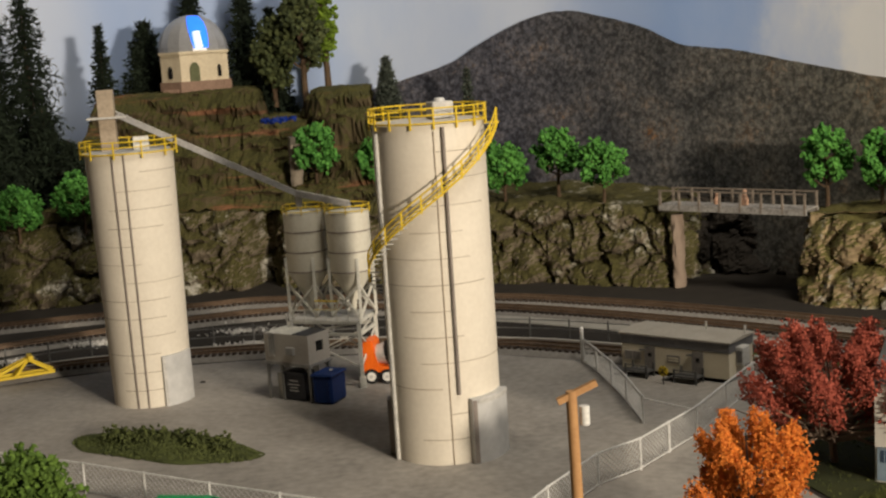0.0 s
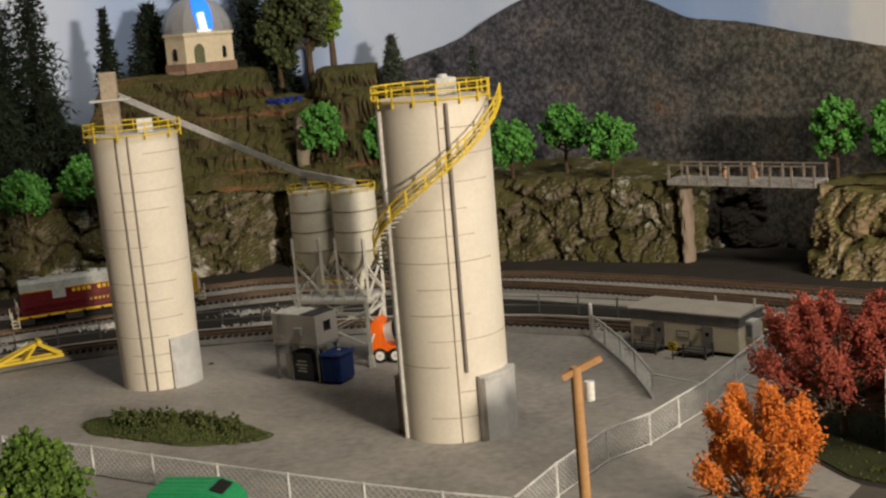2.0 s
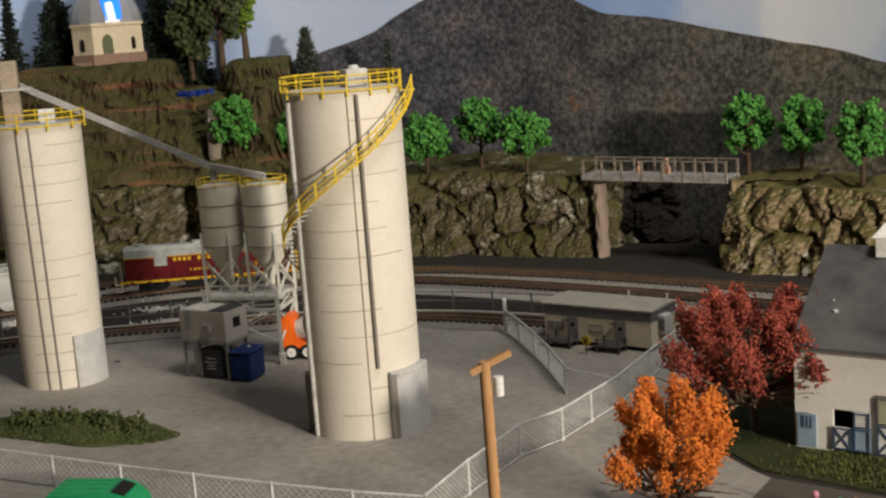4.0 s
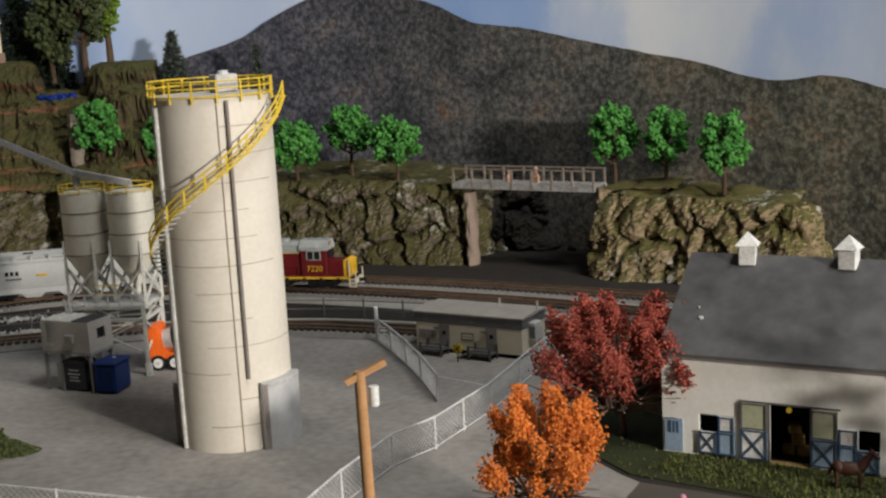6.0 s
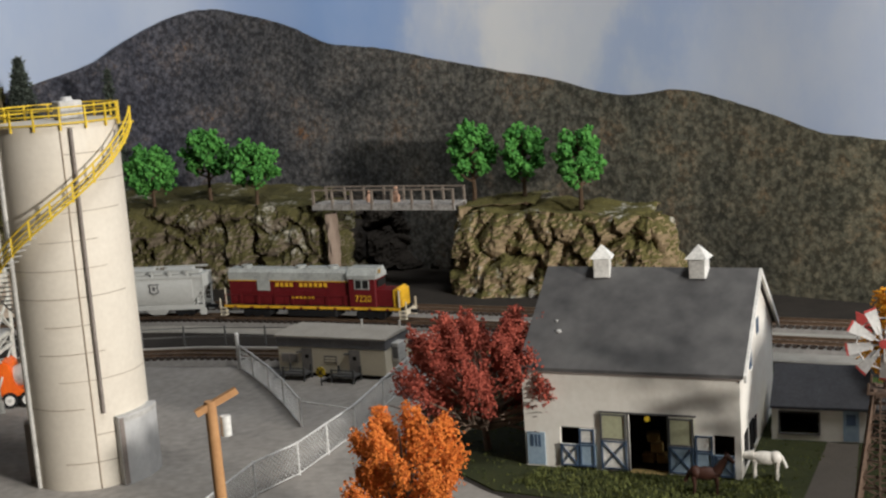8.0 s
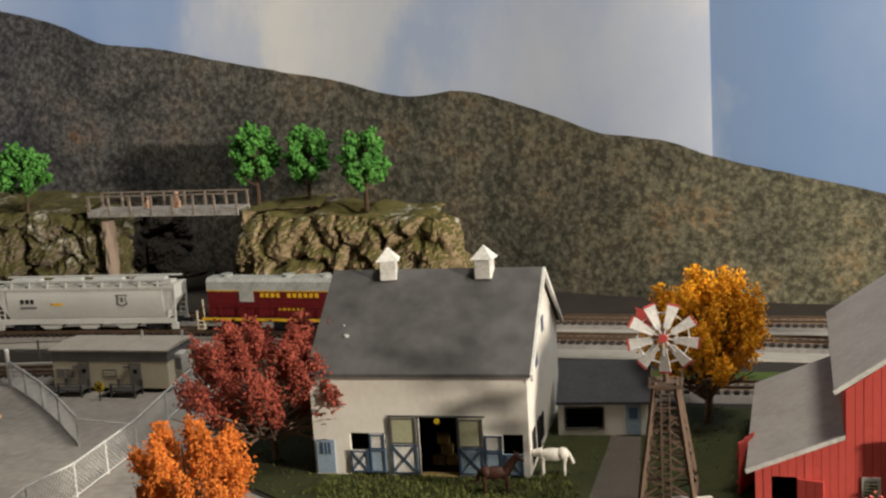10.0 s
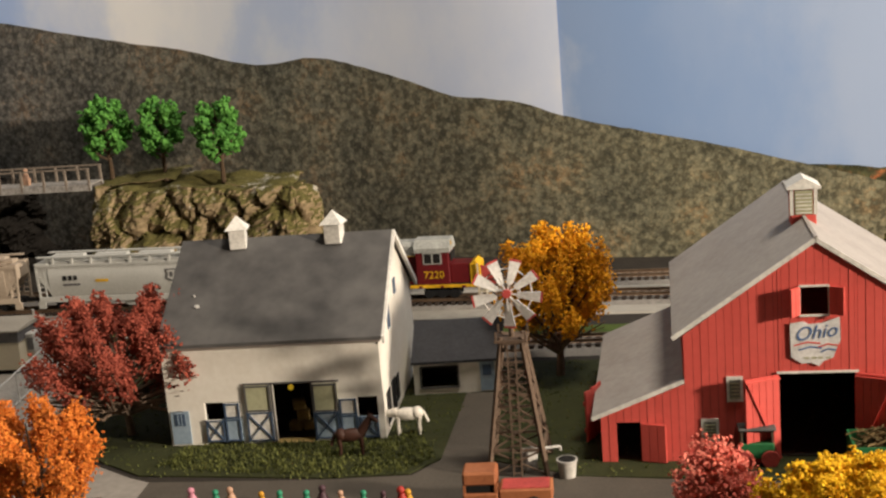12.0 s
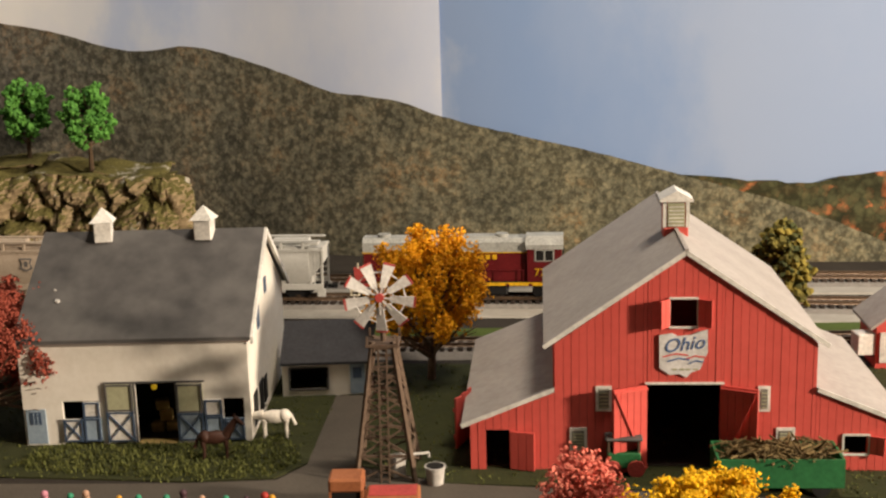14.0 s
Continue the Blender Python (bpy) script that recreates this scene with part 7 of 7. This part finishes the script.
twiggy("red_tree", 15.7, -5.0, 5.7, 9.8, 1.7, "leaf_red", "rust red autumn tree with bare lower twigs", 101, 15000, 0.055, 66, 44, 0.055, plume=1.5)
twiggy("orange_tree", 10.15, -13.5, 4.95, 6.1, 1.3, "leaf_orange", "bright orange autumn tree with wispy foliage", 102, 13000, 0.045, 46, 26, 0.07, plume=1.5)
twiggy("golden_tree", 32.3, -11.4, 6.5, 6.2, 1.9, "leaf_gold", "golden yellow autumn tree behind the windmill", 103, 14000, 0.055, 44, 6, 0.095, plume=1.2)
twiggy("mixed_tree", 48.5, -16.6, 5.4, 3.3, 0.9, "leaf_mixed", "olive and rust clumped tree by the far track", 104, 800, 0.2, 14, 0, 0.24)
twiggy("pink_bush", 22.4, -31.1, 5.4, 2.6, 2.6, "leaf_pink", "pink round autumn bush near the barn", 105, 5200, 0.046, 16, 0, 0.25)
twiggy("yellow_tree", 23.4, -34.3, 5.4, 5.4, 3.0, "leaf_yellow", "bright yellow autumn tree near the barn", 106, 15000, 0.042, 34, 0, 0.085, plume=1.8)
twiggy("green_tree", -12.6, -17.0, 6.7, 3.4, 2.0, "leaf_mid", "mid green foam tree at the yard corner", 107, 4000, 0.09, 18, 0, 0.2)
twiggy("lime_tree", -14.3, -18.4, 6.2, 2.6, 2.0, "leaf_lime", "lime green foam tree at the yard corner", 108, 2600, 0.09, 14, 0, 0.22)

# ---- the train ----
M["maroon"] = mat("loco_maroon", (0.13, 0.012, 0.014), 0.4, second=(0.09, 0.008, 0.010), bump=0.02, amount=0.4)
M["locogrey"] = mat("loco_roof_grey", (0.42, 0.43, 0.40), 0.45, bump=0.02, amount=0.4)
M["gold"] = mat("loco_gold", (0.75, 0.43, 0.02), 0.45, bump=0.0, amount=0.3)
M["cargrey"] = mat("hopper_grey", (0.52, 0.52, 0.49), 0.55, second=(0.40, 0.40, 0.37), scale=0.5, amount=0.7, bump=0.03)
M["cartan"] = mat("hopper_tan_weathered", (0.50, 0.42, 0.33), 0.65, second=(0.30, 0.23, 0.17), scale=0.6, amount=0.9, bump=0.05)
M["under"] = mat("underframe_black", (0.012, 0.012, 0.013), 0.7)
RAIL = 0.5


def bogie(parent, x, axles):
    bm = B()
    box(bm, x, 0, 0.12, 0.5 + 0.62 * (axles - 1) + 0.2, 1.0, 0.36, 0, 0.04)
    b_ = part("bogie", bm, "under", parent)
    for k in range(axles):
        for y in (-0.45, 0.45):
            bm = B()
            cx = x + (k - (axles - 1) / 2) * 0.68
            tube(bm, (cx, y - 0.06, 0.27), (cx, y + 0.06, 0.27), 0.27, n=14)
            part("wheel", bm, "under", b_)


def locomotive():
    t = thing("locomotive", 0, 0, 0, 0, "maroon diesel locomotive with yellow stripe and grey roof", "locomotive")
    bm = B()
    box(bm, 0, 0, 0.62, 12.2, 1.55, 0.2)
    part("frame", bm, "under", t)
    for y in (-0.79, 0.79):
        bm = B()
        box(bm, 0, y, 0.66, 12.0, 0.03, 0.16)
        part("sill_stripe", bm, "gold", t, "yellow sill stripe")
        k = -5.2
        while k < 5.3:
            bm = B()
            box(bm, k, y * 1.02, 0.66, 0.18, 0.03, 0.1)
            part("step_mark", bm, "maroon", t)
            k += 1.15
    bm = B()
    box(bm, -1.5, 0, 0.82, 8.3, 1.15, 1.5, 0, 0.03)
    hd = part("long_hood", bm, "maroon", t)
    bm = B()
    box(bm, -1.5, 0, 2.3, 8.34, 1.19, 0.08)
    part("hood_stripe", bm, "gold", hd)
    bm = B()
    prism(bm, [(-0.6, 2.36), (0.6, 2.36), (0.6, 2.85), (0.42, 3.05), (-0.42, 3.05), (-0.6, 2.85)], -5.65, 2.65, SIDE)
    part("hood_roof", bm, "locogrey", t, "grey hood roof")
    bm = B()
    box(bm, -3.2, 0, 1.72, 0.85, 1.24, 0.66)
    part("grille_panel", bm, "locogrey", t)
    for x, w in ((-4.6, 0.9), (-0.8, 1.2), (1.4, 0.7)):
        bm = B()
        tube(bm, (x, 0, 3.03), (x, 0, 3.2), 0.34, n=12)
        part("roof_fan", bm, "locogrey", t)
    bm = B()
    box(bm, 0.4, 0, 3.0, 1.6, 0.8, 0.12, 0, 0.03)
    part("roof_hatch", bm, "locogrey", t)
    for k in range(9):
        for y in (-0.585, 0.585):
            bm = B()
            box(bm, -5.1 + 0.72 * k, y, 0.9, 0.64, 0.02, 0.85)
            part("hood_door", bm, "maroon", hd)
    # cab
    bm = B()
    box(bm, 3.55, 0, 0.82, 1.75, 1.5, 1.72, 0, 0.03)
    cb = part("cab", bm, "maroon", t)
    bm = B()
    prism(bm, [(-0.8, 2.52), (0.8, 2.52), (0.8, 2.75), (0.45, 3.15), (-0.45, 3.15), (-0.8, 2.75)], 2.62, 4.5, SIDE)
    part("cab_roof", bm, "locogrey", cb)
    for y in (-0.76, 0.76):
        for k in (-0.22, 0.24):
            bm = B()
            box(bm, 3.55 + k, y, 1.95, 0.38, 0.03, 0.5)
            w_ = part("cab_window", bm, "dark", cb)
        bm = B()
        box(bm, 3.56, y, 1.9, 0.98, 0.02, 0.6)
        part("window_frame", bm, "locogrey", cb)
        m = pose(3.6 * CM, (y + (-0.02 if y < 0 else 0.02)) * CM, 1.16 * CM, 90, 0, 0 if y < 0 else 180)
        lettering("7220", 0.55, "gold", cb, m, "gold road number")
    bm = B()
    box(bm, 4.5, 0, 2.0, 0.04, 1.1, 0.42)
    part("windscreen", bm, "dark", cb)
    bm = B()
    box(bm, 4.3, -0.2, 2.76, 0.4, 0.5, 0.3, 0, 0.03)
    part("number_board", bm, "gold", cb)
    # short hood, yellow nose
    bm = B()
    box(bm, 5.0, 0, 0.82, 1.15, 1.15, 1.05, 0, 0.04)
    sh_ = part("short_hood", bm, "maroon", t)
    bm = B()
    prism(bm, [(5.5, 0.66), (6.0, 0.66), (6.0, 1.8), (5.75, 2.0), (5.5, 1.85)], -0.62, 0.62)
    part("nose", bm, "gold", t, "yellow nose")
    # lettering blocks, gold bars
    for y in (-0.605, 0.605):
        for k in range(11):
            if k == 4:
                continue
            bm = B()
            box(bm, (-2.25 + 0.33 * k), y, 1.98, 0.22, 0.02, 0.24)
            part("name_block", bm, "gold", hd)
        for k in range(6):
            bm = B()
            box(bm, (-1.2 + 0.27 * k), y, 1.25, 0.17, 0.02, 0.18)
            part("name_block", bm, "gold", hd)
    for sx in (-1, 1):
        for y in (-0.72, 0.72):
            bm = B()
            for dx in (0, 0.42):
                strut(bm, (sx * (6.1 + dx - 0.2), y, 0.12), (sx * (6.1 + dx - 0.2), y, 1.85 if dx == 0 else 1.2), 0.07)
            st2 = part("step_rail", bm, "cream", t, "cream handrail and steps")
            for z in (0.14, 0.38, 0.6):
                bm = B()
                box(bm, sx * 6.1, y, z, 0.46, 0.3, 0.05)
                part("step", bm, "cream", st2)
        bm = B()
        box(bm, sx * 6.25, 0, 0.35, 0.12, 1.4, 0.3, 0, 0.02)
        part("pilot", bm, "under" if sx < 0 else "cream", t)
        bm = B()
        box(bm, sx * 6.55, 0, 0.4, 0.5, 0.2, 0.2, 0, 0.03)
        part("coupler", bm, "under", t)
    for y in (-0.76, 0.76):
        bm = B()
        strut(bm, (-5.9, y, 1.45), (2.6, y, 1.45), 0.035)
        hr = part("handrail", bm, "maroon", t)
        for k in range(8):
            bm = B()
            strut(bm, (-5.9 + 1.2 * k, y, 0.8), (-5.9 + 1.2 * k, y, 1.45), 0.035)
            part("stanchion", bm, "maroon", hr)
    bm = B()
    box(bm, 0, 0, 0.12, 3.4, 1.3, 0.52, 0, 0.08)
    part("fuel_tank", bm, "under", t)
    bogie(t, -3.9, 3)
    bogie(t, 3.9, 3)
    return t


def hopper_car(colour, label, marks):
    t = thing("hopper_car", 0, 0, 0, 0, label, "wagon", "train cars")
    HL = 5.7
    prof = [(-0.62, 0.62), (0.62, 0.62), (0.82, 1.0), (0.86, 1.8), (0.84, 2.45), (0.62, 2.72), (-0.62, 2.72), (-0.84, 2.45), (-0.86, 1.8), (-0.82, 1.0)]
    bm = B()
    prism(bm, prof, -4.9, 4.9, SIDE)
    part("body", bm, colour, t, smooth=True)
    for sx in (-1, 1):
        bm = B()
        prism(bm, [(sx * 4.9, 1.0), (sx * 5.62, 1.9), (sx * 5.62, 2.7), (sx * 4.9, 2.7)], -0.82, 0.82)
        part("end_slope", bm, colour, t)
        for y in (-0.8, 0.8):
            bm = B()
            strut(bm, (sx * 5.55, y, 0.5), (sx * 5.62, y, 2.7), 0.1)
            ld = part("end_post", bm, colour, t)
            bm = B()
            strut(bm, (sx * 5.15, y, 0.55), (sx * 5.2, y, 2.4), 0.06)
            part("ladder_rail", bm, colour, ld)
            for k in range(6):
                bm = B()
                strut(bm, (sx * 5.15, y, 0.75 + 0.3 * k), (sx * 5.6, y, 0.75 + 0.3 * k), 0.05)
                part("rung", bm, colour, ld)
            bm = B()
            strut(bm, (sx * 4.9, y * 0.98, 1.1), (sx * 5.5, y, 2.0), 0.08)
            part("end_brace", bm, colour, t)
            bm = B()
            box(bm, sx * 5.5, y, 0.14, 0.4, 0.1, 0.4)
            part("stirrup", bm, colour, t)
    for y in (-0.84, 0.84):
        bm = B()
        box(bm, 0, y, 0.5, 11.2, 0.08, 0.3)
        part("side_sill", bm, colour, t)
        bm = B()
        box(bm, 0, y * 1.0, 2.5, 11.2, 0.07, 0.12)
        part("top_chord", bm, colour, t)
        for k in range(9):
            bm = B()
            strut(bm, (-4.6 + 1.15 * k, y * 0.86, 2.6), (-4.6 + 1.15 * k, y * 0.80, 3.0), 0.12)
            part("roof_bracket", bm, colour, t)
        bm = B()
        box(bm, 0, y * 0.8, 2.98, 11.0, 0.28, 0.06)
        part("running_board", bm, colour, t)
    bm = B()
    box(bm, 0, 0, 2.72, 10.6, 0.7, 0.14)
    part("roof_trough", bm, colour, t)
    for k in range(4):
        bm = B()
        box(bm, -3.9 + 2.6 * k, 0, 2.84, 1.9, 0.5, 0.2, 0, 0.04)
        part("hatch", bm, colour, t)
    for x in (-2.4, 0, 2.4):
        bm = B()
        prism(bm, [(x - 1.0, 0.64), (x + 1.0, 0.64), (x + 0.45, 0.14), (x - 0.45, 0.14)], -0.55, 0.55)
        part("chute", bm, colour, t)
    for y in (-0.885, 0.885):
        s_ = -1 if y < 0 else 1
        for k in range(3):
            bm = B()
            box(bm, -3.9 + 0.32 * k, y, 1.72, 0.2, 0.02, 0.26)
            part("mark_block", bm, "under" if marks else "seam", t)
        bm = B()
        box(bm, -3.5, y, 1.42, 1.0, 0.02, 0.12)
        part("mark_bar", bm, "band", t)
        if marks:
            bm = B()
            box(bm, -1.7, y, 1.6, 0.75, 0.02, 0.14)
            part("mark_bar", bm, "gold", t)
        bm = B()
        prism(bm, [(2.05, 2.2), (2.75, 2.2), (2.65, 1.95), (2.75, 1.65), (2.4, 1.5), (2.05, 1.65), (2.15, 1.95)], y - 0.012, y + 0.012)
        em = part("emblem", bm, "band", t, "dark keystone-shaped emblem")
        bm = B()
        prism(bm, [(2.15, 2.12), (2.65, 2.12), (2.57, 1.94), (2.64, 1.7), (2.4, 1.6), (2.16, 1.7), (2.23, 1.94)], y - 0.02 * 1, y + 0.02)
        part("emblem_field", bm, colour, em)
        bm = B()
        box(bm, 2.4, y, 1.75, 0.2, 0.05, 0.28)
        part("emblem_mark", bm, "band", em)
    for sx in (-1, 1):
        bm = B()
        box(bm, sx * 5.95, 0, 0.4, 0.5, 0.2, 0.2, 0, 0.03)
        part("coupler", bm, "under", t)
        bogie(t, sx * 4.2, 2)
    bm = B()
    box(bm, 0, 0, 0.42, 11.3, 0.5, 0.25)
    part("centre_sill", bm, "under", t)
    return t


loco = locomotive()
car_a = hopper_car("cargrey", "light grey covered hopper car with a keystone emblem", True)
car_b = hopper_car("cartan", "weathered tan covered hopper car", False)

# arc length of the locomotive's nose along the main track, second by second
NOSE = [(0, 35.7), (1.1, 43.3), (2.2, 50.3), (4.3, 64.1), (5.4, 71.2), (6.4, 78.0), (7.5, 85.2), (9.8, 100.6), (11, 107.9), (12.5, 116.9), (14, 126.0)]
fine_mid = curve(MID, 0.2)


def motions():
    times = [k * 0.35 for k in range(41)]
    for car, back_by in ((loco, 6.6), (car_a, 19.9), (car_b, 32.4)):
        rows = []
        for t in times:
            s = float(np.interp(t, [n[0] for n in NOSE], [n[1] for n in NOSE])) - back_by
            x0, y0, h0 = along(fine_mid, s - 3.5)
            x1, y1, h1 = along(fine_mid, s + 3.5)
            rows.append((min(t, 14.0), pose((x0 + x1) / 2 * CM, (y0 + y1) / 2 * CM, RAIL * CM, 0, 0, math.degrees(math.atan2(y1 - y0, x1 - x0)))))
        walk(car, rows)


# ---- the room behind the camera ----
M["roomwall"] = mat("room_wall_paint", (0.5, 0.48, 0.44), 0.9, scale=0.02, fine=0.3)
for nm, c, sz in (("wall_south", (0, -330, -60), (660, 10, 300)), ("wall_east", (330, 0, -60), (10, 650, 300)), ("wall_west", (-330, 0, -60), (10, 650, 300)), ("wall_north", (0, 330, -60), (660, 10, 300))):
    bm = B()
    box(bm, *c, *sz)
    tagged(part(nm, bm, "roomwall"), "plain painted room wall", "wall", kind="structure")
bm = B()
box(bm, 0, 0, 240, 670, 670, 10)
tagged(part("ceiling", bm, "roomwall"), "plain painted ceiling", "ceiling", kind="structure")

motions()
